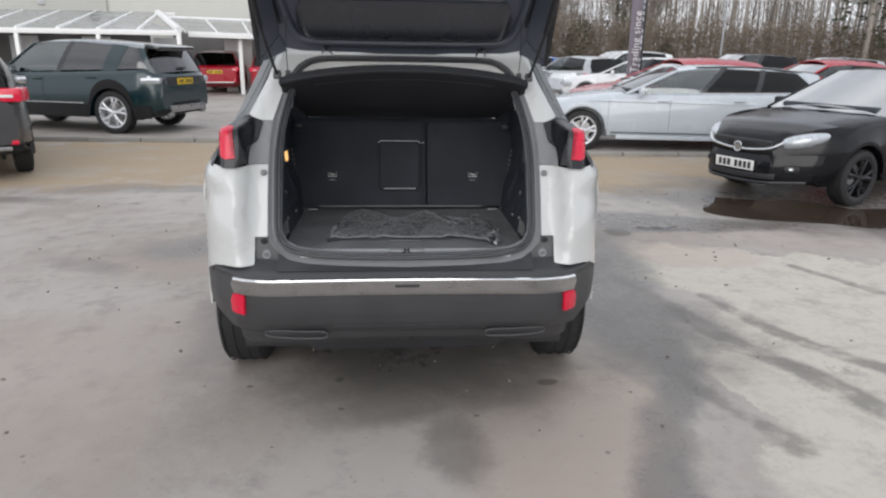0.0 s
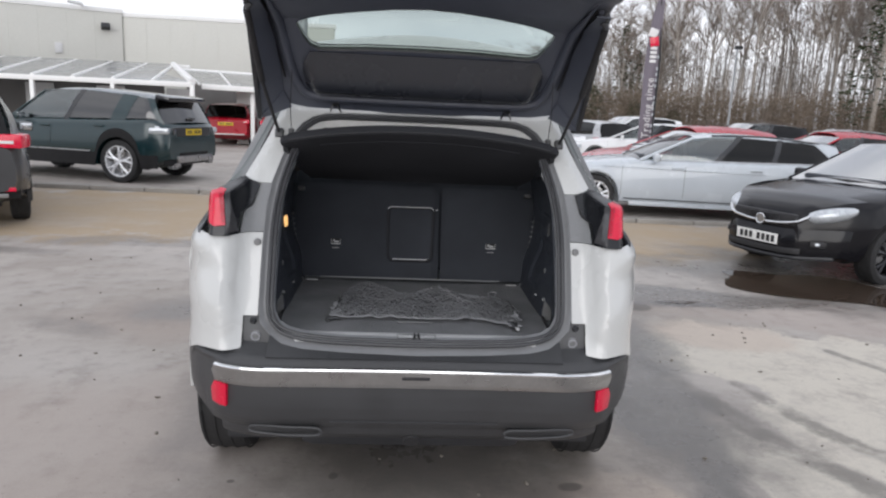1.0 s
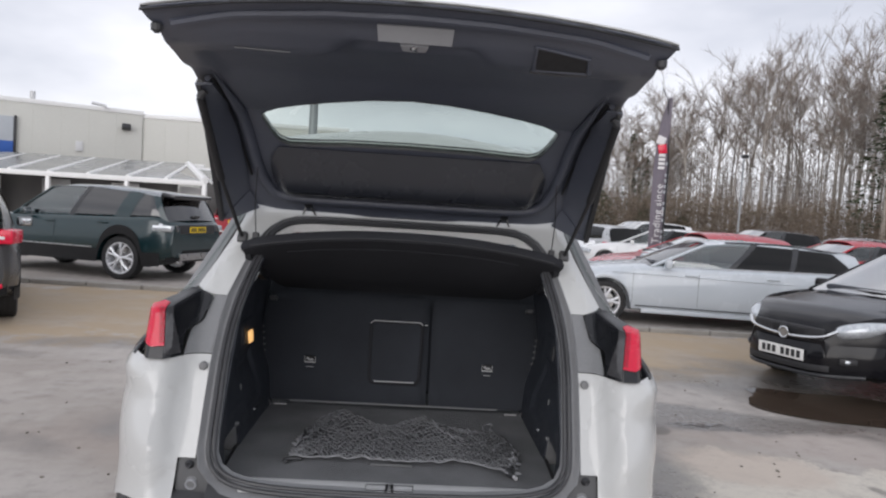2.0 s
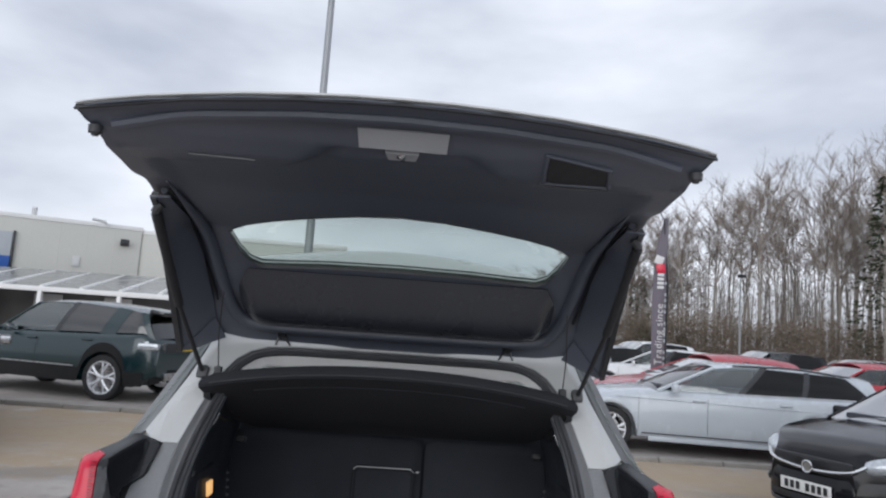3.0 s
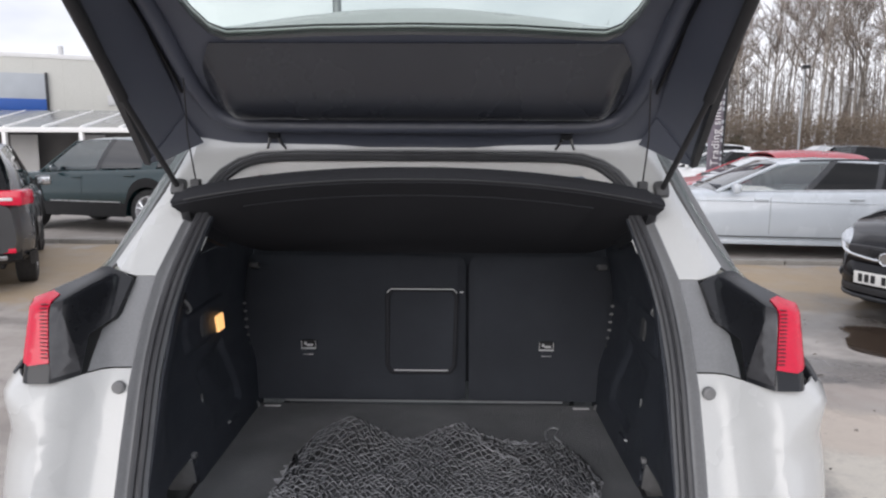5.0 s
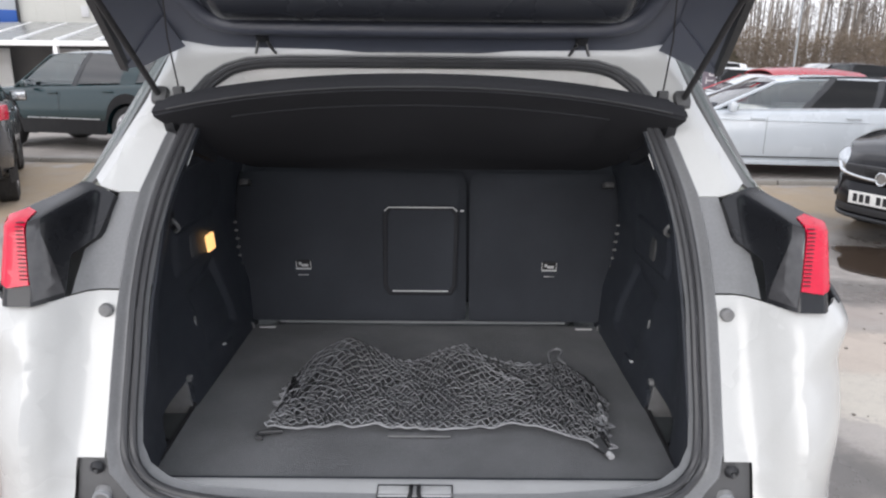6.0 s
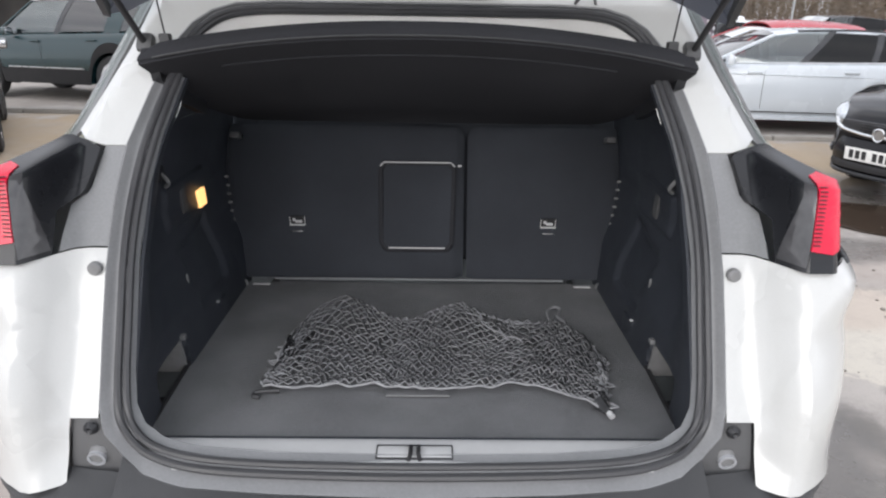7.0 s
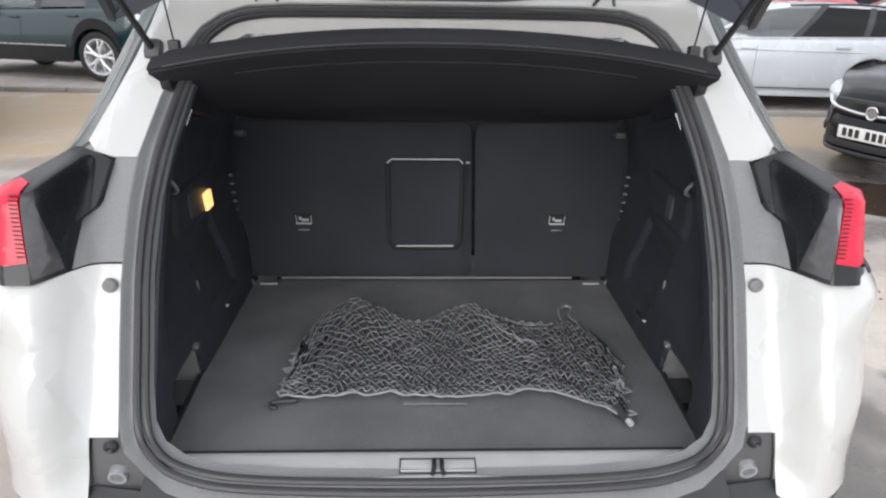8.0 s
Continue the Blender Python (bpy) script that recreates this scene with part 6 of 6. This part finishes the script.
# lean-to: posts, beams, rafters and panes
CX0, CX1, CY0, CY1, CZ0, CZ1 = -27.0, -6.9, 20.6, 23.8, 2.02, 2.72
lean = part("lean_to_beam", one_box((CX1 - CX0, 0.14, 0.16), pose((CX0 + CX1) / 2, CY0, CZ0), 0.02), WFRAME, build)
part("ridge_beam", one_box((CX1 - CX0 - 1.0, 0.12, 0.12), pose((CX0 + CX1) / 2 - 0.5, CY1, CZ1), 0.02), WFRAME, lean)
n = 16
for i in range(n + 1):
    x = CX0 + (CX1 - CX0) * i / n
    xt = min(x, CX1 - 1.6)
    part("rafter", tube(bmesh.new(), [(x, CY0, CZ0 + 0.08), (xt, CY1, CZ1 + 0.02)], 0.06, 6), WFRAME, lean)
    if i < n:
        x2 = CX0 + (CX1 - CX0) * (i + 1) / n
        part("roof_pane", grid(lambda u, v, x=x, x2=x2: Vector(((x + (x2 - x) * u) if v < 0.5 else min(x + (x2 - x) * u, CX1 - 1.6), CY0 + (CY1 - CY0) * v, CZ0 + 0.06 + (CZ1 - CZ0) * v)), 2, 2, 0.01), ROOFPANE, lean)
    if i % 2 == 0:
        part("post", one_box((0.13, 0.13, CZ0), pose(x, CY0, CZ0 / 2), 0.015), WFRAME, lean)
        part("door_panel", one_box((1.0, 0.06, 1.9), pose(x + 1.2, CY1 - 0.15, 0.95), 0.02), WFRAME if i % 4 == 0 else SILLGREY, lean)
part("hip_beam", tube(bmesh.new(), [(CX1, CY0, CZ0 + 0.08), (CX1 - 1.6, CY1, CZ1 + 0.04)], 0.12, 8), WFRAME, lean)
def side_roof(u, v):
    return Vector((CX1 + 5.0 * u - 1.6 * v * (1 - u), CY0 + 0.8 + 3.4 * v + 1.2 * u, CZ0 + 0.02 + 0.60 * v - 0.10 * u))


for k in range(5):
    part("roof_pane", grid(lambda u, v, k=k: side_roof((k + u) / 5, v), 2, 3, 0.012), ROOFPANE, lean)
for k in range(6):
    part("rafter", tube(bmesh.new(), [side_roof(k / 5, v) + Vector((0, 0, 0.02)) for v in (0, 0.5, 1)], 0.045, 6), WFRAME, lean)
part("ridge_beam", tube(bmesh.new(), [side_roof(u, 1) for u in (0, 0.5, 1)], 0.07, 8), WFRAME, lean)
part("side_beam", one_box((5.0, 0.12, 0.18), pose(CX1 + 2.5, CY0 + 1.4, CZ0 - 0.06, 0, 1, 13), 0.02), WFRAME, lean)
for x in (CX1 + 1.6, CX1 + 4.6):
    part("post", one_box((0.14, 0.14, 1.9), pose(x, CY0 + 1.6, 0.95), 0.015), WFRAME, lean)
# Solid panels; their dark tone stands in for the unlit interior.
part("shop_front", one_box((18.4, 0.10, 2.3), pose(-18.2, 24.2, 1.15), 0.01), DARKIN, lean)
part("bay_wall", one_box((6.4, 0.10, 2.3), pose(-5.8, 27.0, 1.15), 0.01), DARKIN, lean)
part("blue_banner", one_box((0.7, 0.08, 1.9), pose(-15.6, 20.3, 0.98), 0.02), SIGNBLUE, lean)

# ---- lighting column, flag, small lamp post ----
GALV = mat("galvanised_steel", (0.34, 0.355, 0.37), 0.5, 0.5, vary=0.12, scale=8)
col = thing("lighting_column", "tall galvanised lighting column with twin lamp heads", "street lamp", pose(-1.92, 10.6, 0))
part("pole", tube(bmesh.new(), [(0, 0, 0), (0, 0, 1.2), (0, 0, 7.95)], [0.10, 0.085, 0.062], 12), GALV, col)
part("base_plate", one_box((0.36, 0.36, 0.03), pose(0, 0, 0.015), 0.006), GALV, col)
part("cross_arm", tube(bmesh.new(), [(-0.42, 0, 7.93), (0.42, 0, 7.97)], 0.035, 8), GALV, col)
for s in (-1, 1):
    part("lamp_head", one_box((0.34, 0.22, 0.09), pose(s * 0.34, 0, 7.98), 0.025), GALV, col)
FLAGCLOTH = mat("flag_cloth", (0.17, 0.152, 0.18), 0.85, vary=0.12, scale=3, bump=0.2, bscale=200)
flag = thing("feather_flag", "tall dark feather flag with pale vertical writing", "flag", pose(5.83, 14.0, 0, 0, 0, -8))
part("flag_pole", tube(bmesh.new(), [(0.20, 0, 0), (0.22, 0, 3.0), (0.10, 0, 4.6), (-0.05, 0, 4.85)], [0.03, 0.025, 0.016, 0.01], 8), SATIN, flag)
cloth = part("flag_cloth", grid(lambda u, v: Vector((0.20 - (0.32 * u) * lerp([(0, 1), (0.62, 1), (0.85, 0.75), (1, 0.25)], v), 0.03 * math.sin(5 * u + 4 * v), 0.55 + 4.1 * v)), 8, 24, 0.004), FLAGCLOTH, flag)
part("flag_mark", one_box((0.20, 0.012, 0.20), pose(0.00, -0.045, 3.62, 0, 20, 0), 0.01), LABEL, cloth)
part("flag_mark", one_box((0.20, 0.012, 0.22), pose(0.04, -0.048, 3.42, 0, -10, 0), 0.01), REDLENS, cloth)
word = bpy.data.curves.new("flag_writing", "FONT")
word.body, word.size, word.extrude, word.align_x, word.align_y, word.space_character = "Trading since", 0.24, 0.002, "LEFT", "CENTER", 1.1
letters = new("writing", word)
word.materials.append(LABEL)
letters.parent, letters.matrix_basis = cloth, pose(0.045, -0.047, 1.15, 90, -90, 0)
for k in range(4):
    part("writing_bar", one_box((0.15, 0.008, 0.066), pose(0.045, -0.045, 2.97 + 0.10 * k), 0.002), LABEL, cloth)
for k in range(15):
    if k % 5 != 3:
        part("writing_bar", one_box((0.040, 0.008, 0.075), pose(0.165, -0.045, 1.18 + 0.135 * k), 0.002), SIGNGREY, cloth)
post = thing("lamp_post", "slim lamp post at the edge of the wood", "street lamp", pose(17.2, 33.0, 0))
part("pole", tube(bmesh.new(), [(0, 0, 0), (0, 0, 5.4)], [0.055, 0.04], 8), GALV, post)
part("lamp_head", one_box((0.34, 0.3, 0.18), pose(0, -0.1, 5.45), 0.05), SATIN, post)

# ---- the wood behind the lot ----
BARK = mat("birch_bark", (0.33, 0.297, 0.264), 0.9, vary=0.45, scale=2.5, bump=0.4, bscale=40)
TWIG = mat("bare_twigs", (0.245, 0.203, 0.172), 0.95, vary=0.3, scale=2)
PINE = mat("pine_needles", (0.050, 0.064, 0.032), 0.9, vary=0.4, scale=2)
BRUSH = mat("brown_undergrowth", (0.165, 0.130, 0.098), 0.95, vary=0.5, scale=0.7)


def bare_tree(seed):
    """A slender birch: a wavering stem that forks, limbs that fan out, and a haze of fine twigs."""
    rg = random.Random(seed)
    h = rg.uniform(11, 15)
    e = thing("bare_tree", "tall slender bare birch at the edge of the wood", "tree", group="trees of the wood")
    tb, cb = bmesh.new(), bmesh.new()
    r0 = rg.uniform(0.06, 0.115)
    fork = rg.uniform(0.42, 0.62) * h
    ph, sway, lean_x = rg.uniform(0, 6), rg.uniform(0.08, 0.22), rg.uniform(-0.9, 0.9)

    def stem(z):
        return Vector((lean_x * (z / h) ** 1.5 + sway * math.sin(z * 0.55 + ph), 0.5 * sway * math.cos(z * 0.48 + ph), z))

    def twigs(line, count, reach):
        for _ in range(count):
            k = rg.uniform(0.15, 1) * (len(line) - 1)
            i = min(int(k), len(line) - 2)
            o = line[i].lerp(line[i + 1], k - i)
            w = ((line[i + 1] - line[i]).normalized() + 0.85 * Vector((rg.uniform(-1, 1), rg.uniform(-1, 1), rg.uniform(-0.35, 0.7)))).normalized()
            a = o + w * reach * rg.uniform(0.3, 0.6)
            b = a + (w + 0.5 * Vector((rg.uniform(-1, 1), rg.uniform(-1, 1), rg.uniform(-0.7, 0.6)))) * reach * rg.uniform(0.25, 0.5)
            tube(cb, [o, a, b], [0.008, 0.006, 0.003], 3)

    def bough(p, d, ln, r, depth):
        line = [p]
        for k in range(4):
            d = (d + 0.22 * Vector((rg.uniform(-1, 1), rg.uniform(-1, 1), rg.uniform(-0.3, 0.9)))).normalized()
            line.append(line[-1] + d * ln / 4)
        tube(tb, line, [r * (1 - 0.19 * k) for k in range(5)], 4)
        if depth:
            for k in range(rg.randint(3, 4)):
                q = line[rg.randint(1, 4)]
                w = (d + 0.9 * Vector((rg.uniform(-1, 1), rg.uniform(-1, 1), rg.uniform(-0.1, 0.6)))).normalized()
                bough(q, w, ln * rg.uniform(0.42, 0.62), r * 0.5, depth - 1)
        twigs(line, 13, 1.0 if depth else 0.85)

    zs = [h * 0.92 * k / 12 for k in range(13)]
    tube(tb, [stem(z) for z in zs], [r0 * (1 - 0.80 * k / 12) for k in range(13)], 7)
    for _ in range(rg.randint(2, 3)):
        a = rg.uniform(0, 6.28)
        bough(stem(fork), Vector((0.42 * math.cos(a), 0.42 * math.sin(a), 1)).normalized(), (h - fork) * rg.uniform(0.7, 0.95), r0 * 0.55, 1)
    for _ in range(rg.randint(7, 9)):
        z, a = rg.uniform(0.5, 0.92) * h, rg.uniform(0, 6.28)
        bough(stem(z), Vector((math.cos(a), math.sin(a), rg.uniform(0.7, 1.6))).normalized(), rg.uniform(1.3, 2.6) * (1.3 - 0.7 * z / h), 0.028, 1)
    part("trunk", tb, BARK, e)
    part("crown", cb, TWIG, e)
    return e


def pine_tree(seed):
    rg = random.Random(seed)
    h = rg.uniform(11, 14)
    e = thing("pine_tree", "dark green conifer at the edge of the wood", "tree", group="conifers")
    tb, cb = bmesh.new(), bmesh.new()
    tube(tb, [(0, 0, 0), (0.05, 0, h * 0.5), (0, 0, h)], [0.2, 0.12, 0.02], 7)
    for i in range(560):
        f = rg.random() ** 0.8
        a, rad = rg.uniform(0, 6.28), (1 - f) * rg.uniform(0.3, 2.3) + 0.1
        c = Vector((math.cos(a) * rad, math.sin(a) * rad, 1.5 + (h - 1.4) * f - 0.2 * rad))
        for j in range(3):
            d = Vector((math.cos(a) + rg.uniform(-0.7, 0.7), math.sin(a) + rg.uniform(-0.7, 0.7), rg.uniform(-0.6, 0.3))).normalized()
            s = d.cross(Vector((rg.uniform(-1, 1), rg.uniform(-1, 1), 1))).normalized() * 0.07
            p = [c - s, c + s, c + d * rg.uniform(0.25, 0.5)]
            cb.faces.new([cb.verts.new(v) for v in p])
    part("trunk", tb, BARK, e)
    part("crown", cb, PINE, e, smooth=False)
    return e


protos = [bare_tree(100 + k) for k in range(6)]
TREE_H = [(10, 0.50), (17, 0.74), (25, 1.0), (38, 1.18), (70, 1.25)]
for k, p in enumerate(protos):
    p.matrix_basis = pose(24.0 + 4.1 * k, 44.0 + 0.6 * (k % 3), 0)
rg = random.Random(9)
for i in range(130):
    f = i / 130
    x = 10.5 + 56 * f + rg.uniform(-0.8, 0.8)
    y = 50.0 - 14 * f + rg.uniform(-3.5, 6)
    copy_thing(protos[rg.randrange(6)], pose(x, y, -0.1, 0, 0, rg.uniform(0, 360)) @ Matrix.Diagonal((1, 1, lerp(TREE_H, x) * rg.uniform(0.85, 1.08), 1)))
pp = pine_tree(5)
pp.matrix_basis = pose(29.0, 38.5, 0)
for x, y, k in ((31.5, 38.0, 1.0), (34.5, 37.0, 1.1), (15.6, 46.5, 0.62), (17.0, 47.5, 0.5), (37.0, 39.0, 1.0)):
    copy_thing(pp, pose(x, y, 0, 0, 0, 60 * x) @ Matrix.Diagonal((k, k, k, 1)))
bm = bmesh.new()
for i in range(150000):
    f = rg.random()
    x = 8 + 60 * f
    y = 45.0 - 14 * f + rg.uniform(-2.2, 2.2)
    h = (3.7 + 1.3 * noise.noise(Vector((x * 0.25, y * 0.2, 0))) + 0.7 * noise.noise(Vector((x * 1.1, y, 3)))) * rg.uniform(0.75, 1.05)
    z = rg.random() ** 0.9 * h
    d = Vector((rg.uniform(-1, 1), rg.uniform(-1, 1), rg.uniform(-0.3, 1.1))).normalized() * rg.uniform(0.2, 0.6)
    s = d.cross(Vector((rg.uniform(-1, 1), rg.uniform(-1, 1), 0.2))).normalized() * rg.uniform(0.007, 0.018)
    c = Vector((x, y, z))
    bm.faces.new([bm.verts.new(v) for v in (c - s, c + s, c + d)])
far = bmesh.new()
for i in range(300):
    f = rg.random()
    x, y = 12 + 70 * f, 56 - 14 * f + rg.uniform(0, 14)
    h = rg.uniform(7, 11.5) * lerp(TREE_H, x * 0.85)
    a, r = rg.uniform(-0.06, 0.06), rg.uniform(0.05, 0.13)
    tube(far, [(x, y, -0.1), (x + a * h * 0.4, y, h * 0.5), (x + a * h, y, h)], [r, r * 0.7, r * 0.15], 4)
    for j in range(12):
        z = h * rg.uniform(0.35, 0.98)
        o, q = Vector((x + a * z, y, z)), Vector((rg.uniform(-1, 1), rg.uniform(-1, 1), rg.uniform(0.3, 1.6))).normalized()
        tube(far, [o, o + q * rg.uniform(0.5, 1.4), o + q * rg.uniform(1.5, 2.2) + Vector((rg.uniform(-0.5, 0.5), 0, 0.2))], [0.03, 0.018, 0.006], 3)
veil = bmesh.new()
for i in range(42000):
    f = rg.random()
    x, y = 10 + 72 * f, 57 - 14 * f + rg.uniform(-4, 8)
    clump = 0.72 + 0.40 * noise.noise(Vector((x * 0.22, y * 0.2, 5))) + 0.2 * noise.noise(Vector((x * 0.9, y, 8)))
    z = 0.5 + 11.0 * lerp(TREE_H, x * 0.85) * clump * rg.random() ** 1.25
    d = Vector((rg.uniform(-1, 1), rg.uniform(-1, 1), rg.uniform(0.1, 1.6))).normalized() * rg.uniform(0.4, 1.1)
    s = d.cross(Vector((rg.uniform(-1, 1), rg.uniform(-1, 1), 0.2))).normalized() * rg.uniform(0.008, 0.018)
    c = Vector((x, y, z))
    veil.faces.new([veil.verts.new(v) for v in (c - s, c + s, c + d)])
tagged(link("twig_thicket", veil, TWIG, smooth=False), "fine brown twigs deep in the bare wood", "trees", kind="stuff")
ivy = bmesh.new()
for cx, cy, w, hh in ((12.5, 43.5, 1.6, 4.2), (15.5, 42.8, 1.3, 3.0), (18.0, 42.5, 1.0, 2.4), (40.0, 35.0, 2.2, 5.0), (35.5, 36.4, 1.6, 3.4), (10.0, 44.5, 1.4, 3.4)):
    for _ in range(1500):
        a, q, z = rg.uniform(0, 6.28), math.sqrt(rg.random()), rg.random()
        c = Vector((cx + math.cos(a) * q * w * (1.1 - 0.6 * z), cy + math.sin(a) * q * w * 0.7, 0.1 + hh * z * (1 - 0.3 * q)))
        d, t = (Vector((rg.uniform(-1, 1), rg.uniform(-1, 1), rg.uniform(-0.5, 1))).normalized() * 0.16 for _ in (0, 1))
        ivy.faces.new([ivy.verts.new(v) for v in (c - t * 0.5, c + t * 0.5, c + d)])
tagged(link("evergreen_shrubs", ivy, PINE, smooth=False), "dull green evergreen shrubs among the undergrowth", "bushes", kind="stuff")
tagged(link("distant_wood", far, BARK), "dense grey trunks deeper in the bare wood", "trees", kind="stuff")
tagged(link("undergrowth", bm, BRUSH, smooth=False), "brown winter undergrowth at the foot of the wood", "bushes", kind="stuff")

# ---- luggage net lying in the boot ----
NET_F = spline([(-0.335, 0.125, 0), (-0.24, 0.125, 0), (-0.147, 0.136, 0), (-0.05, 0.128, 0), (0.037, 0.120, 0), (0.14, 0.135, 0), (0.238, 0.142, 0), (0.32, 0.095, 0), (0.385, 0.045, 0)], 8)
NET_B = spline([(-0.325, 0.30, 0), (-0.30, 0.43, 0), (-0.216, 0.545, 0), (-0.12, 0.47, 0), (-0.052, 0.447, 0), (0.02, 0.49, 0), (0.08, 0.515, 0), (0.16, 0.43, 0), (0.23, 0.42, 0), (0.318, 0.448, 0), (0.36, 0.45, 0), (0.40, 0.36, 0), (0.43, 0.24, 0)], 8)


def net_at(u, v):
    def along(line, t):
        k = t * (len(line) - 1)
        i = min(int(k), len(line) - 2)
        return line[i].lerp(line[i + 1], k - i)
    p = along(NET_F, u).lerp(along(NET_B, u), v)
    hump = 0.028 * math.exp(-((u - 0.18) / 0.12) ** 2) * smooth(0.5, 0.95, v) + 0.030 * math.exp(-((u - 0.56) / 0.12) ** 2) * smooth(0.5, 0.95, v)
    return Vector((p.x, p.y, 0.7795 + hump + 0.010 * (1 + noise.noise(Vector((u * 18, v * 11, 3))))))


NET_ROWS, NET_COLS = 31, 84


def knot(i, j):
    """A knot of the net, pulled about as the net lies."""
    u, v = i / NET_COLS, j / NET_ROWS
    pull = Vector((i * 0.16, j * 0.22, 2))
    u += 0.013 * noise.noise(pull) + 0.004 * noise.noise(Vector((i * 0.8, j * 0.9, 5)))
    v += 0.026 * noise.noise(pull + Vector((0, 0, 7))) + 0.010 * noise.noise(Vector((i * 0.7, j * 0.8, 9)))
    v += 0.05 * smooth(0.86, 1.0, u) * math.sin(9 * v) + 0.05 * (1 - smooth(0.0, 0.12, u)) * math.sin(8 * v + 1)
    return net_at(min(1, max(0, u)), min(1, max(0, v))) + Vector((0, 0, 0.006 * (1 + noise.noise(Vector((i * 0.5, j * 0.6, 4))))))


net, pale_net = bmesh.new(), bmesh.new()
for j in range(NET_ROWS):
    strand = [knot(i, j + 0.17 + 0.66 * ((i + j) % 2)) + Vector((0, 0, 0.0015 * ((i + j) % 2))) for i in range(NET_COLS + 1)]
    # Pale strands are painted highlights; the darker copy behind each paints its shade.
    tube(pale_net, spline(strand, 3), 0.0010 if j % 3 else 0.0014, 5)
    tube(net, [p + Vector((0.001, 0.0042, -0.0015)) for p in spline(strand, 3)], 0.0026, 5)
cargo = tagged(link("luggage_net", net, CORD), "crumpled dark grey elastic luggage net lying on the boot floor", "net")
cargo.location = (0.006, -0.022, 0)
part("net_strand", pale_net, PALECORD, cargo, label="net strands coloured pale as highlights")
for k, (u0, v0, u1, v1) in enumerate(((0.005, 0.25, 0.055, 0.86), (0.02, 0.30, 0.01, 0.95), (0.06, 0.5, 0.03, 0.98), (0.95, 0.98, 0.995, 0.45), (0.90, 1.0, 0.99, 0.70), (0.985, 0.15, 0.965, 0.75), (0.97, 0.3, 1.0, 0.05), (0.52, 0.97, 0.70, 0.62), (0.58, 0.95, 0.72, 0.66))):
    part("gathered_cord", tube(bmesh.new(), [net_at(u0 + (u1 - u0) * q / 30 + 0.008 * math.sin(q * 0.9 + k), v0 + (v1 - v0) * q / 30 + 0.02 * math.sin(q * 0.7 + 2 * k)) + Vector((0, 0, 0.010 + 0.004 * math.sin(q + k))) for q in range(31)], 0.0021, 5), PALECORD if k % 2 else CORD, cargo)
part("border_cord", tube(bmesh.new(), [net_at(i / 90, 0.0) + Vector((0, 0.008 * noise.noise(Vector((i * 0.3, 0, 2))), 0.003)) for i in range(91)], 0.0028, 6), PALECORD, cargo)
part("border_cord", tube(bmesh.new(), [net_at(i / 90, 1.0) + Vector((0, 0.014 * noise.noise(Vector((i * 0.35, 0, 9))), 0.003)) for i in range(91)], 0.0026, 6), PALECORD, cargo)
for u in (0.0, 1.0):
    part("border_cord", tube(bmesh.new(), [net_at(u, i / 24) + Vector((0.03 * noise.noise(Vector((i * 0.4, u, 4))), 0, 0.004)) for i in range(25)], 0.0028, 6), PALECORD, cargo)
    part("border_cord", tube(bmesh.new(), [net_at(abs(u - 0.03), i / 24) + Vector((0.035 * noise.noise(Vector((i * 0.5, u, 6))), 0, 0.006)) for i in range(25)], 0.0022, 6), PALECORD, cargo)
part("corner_loop", tube(bmesh.new(), spline([(0.335, 0.45, 0.785), (0.335, 0.52, 0.79), (0.355, 0.555, 0.79), (0.375, 0.545, 0.79), (0.36, 0.50, 0.788), (0.375, 0.47, 0.785)], 6), 0.0033, 6), PALECORD, cargo)
part("hook", tube(bmesh.new(), spline([(-0.30, 0.118, 0.786), (-0.345, 0.112, 0.786), (-0.352, 0.100, 0.784), (-0.338, 0.096, 0.782)], 4), 0.0045, 6), GREYTRIM, cargo)
toggle = part("hook", tube(bmesh.new(), [(0.374, 0.075, 0.788), (0.381, 0.050, 0.789), (0.386, 0.034, 0.788)], [0.016, 0.010, 0.006], 8), GREYTRIM, cargo)
part("hook_tip", tube(bmesh.new(), [(0.385, 0.036, 0.789), (0.389, 0.024, 0.788)], 0.0068, 8), SILLGREY, toggle)
part("net_tag", one_box((0.022, 0.009, 0.003), pose(-0.01, 0.142, 0.792), 0.001), LABEL, cargo)
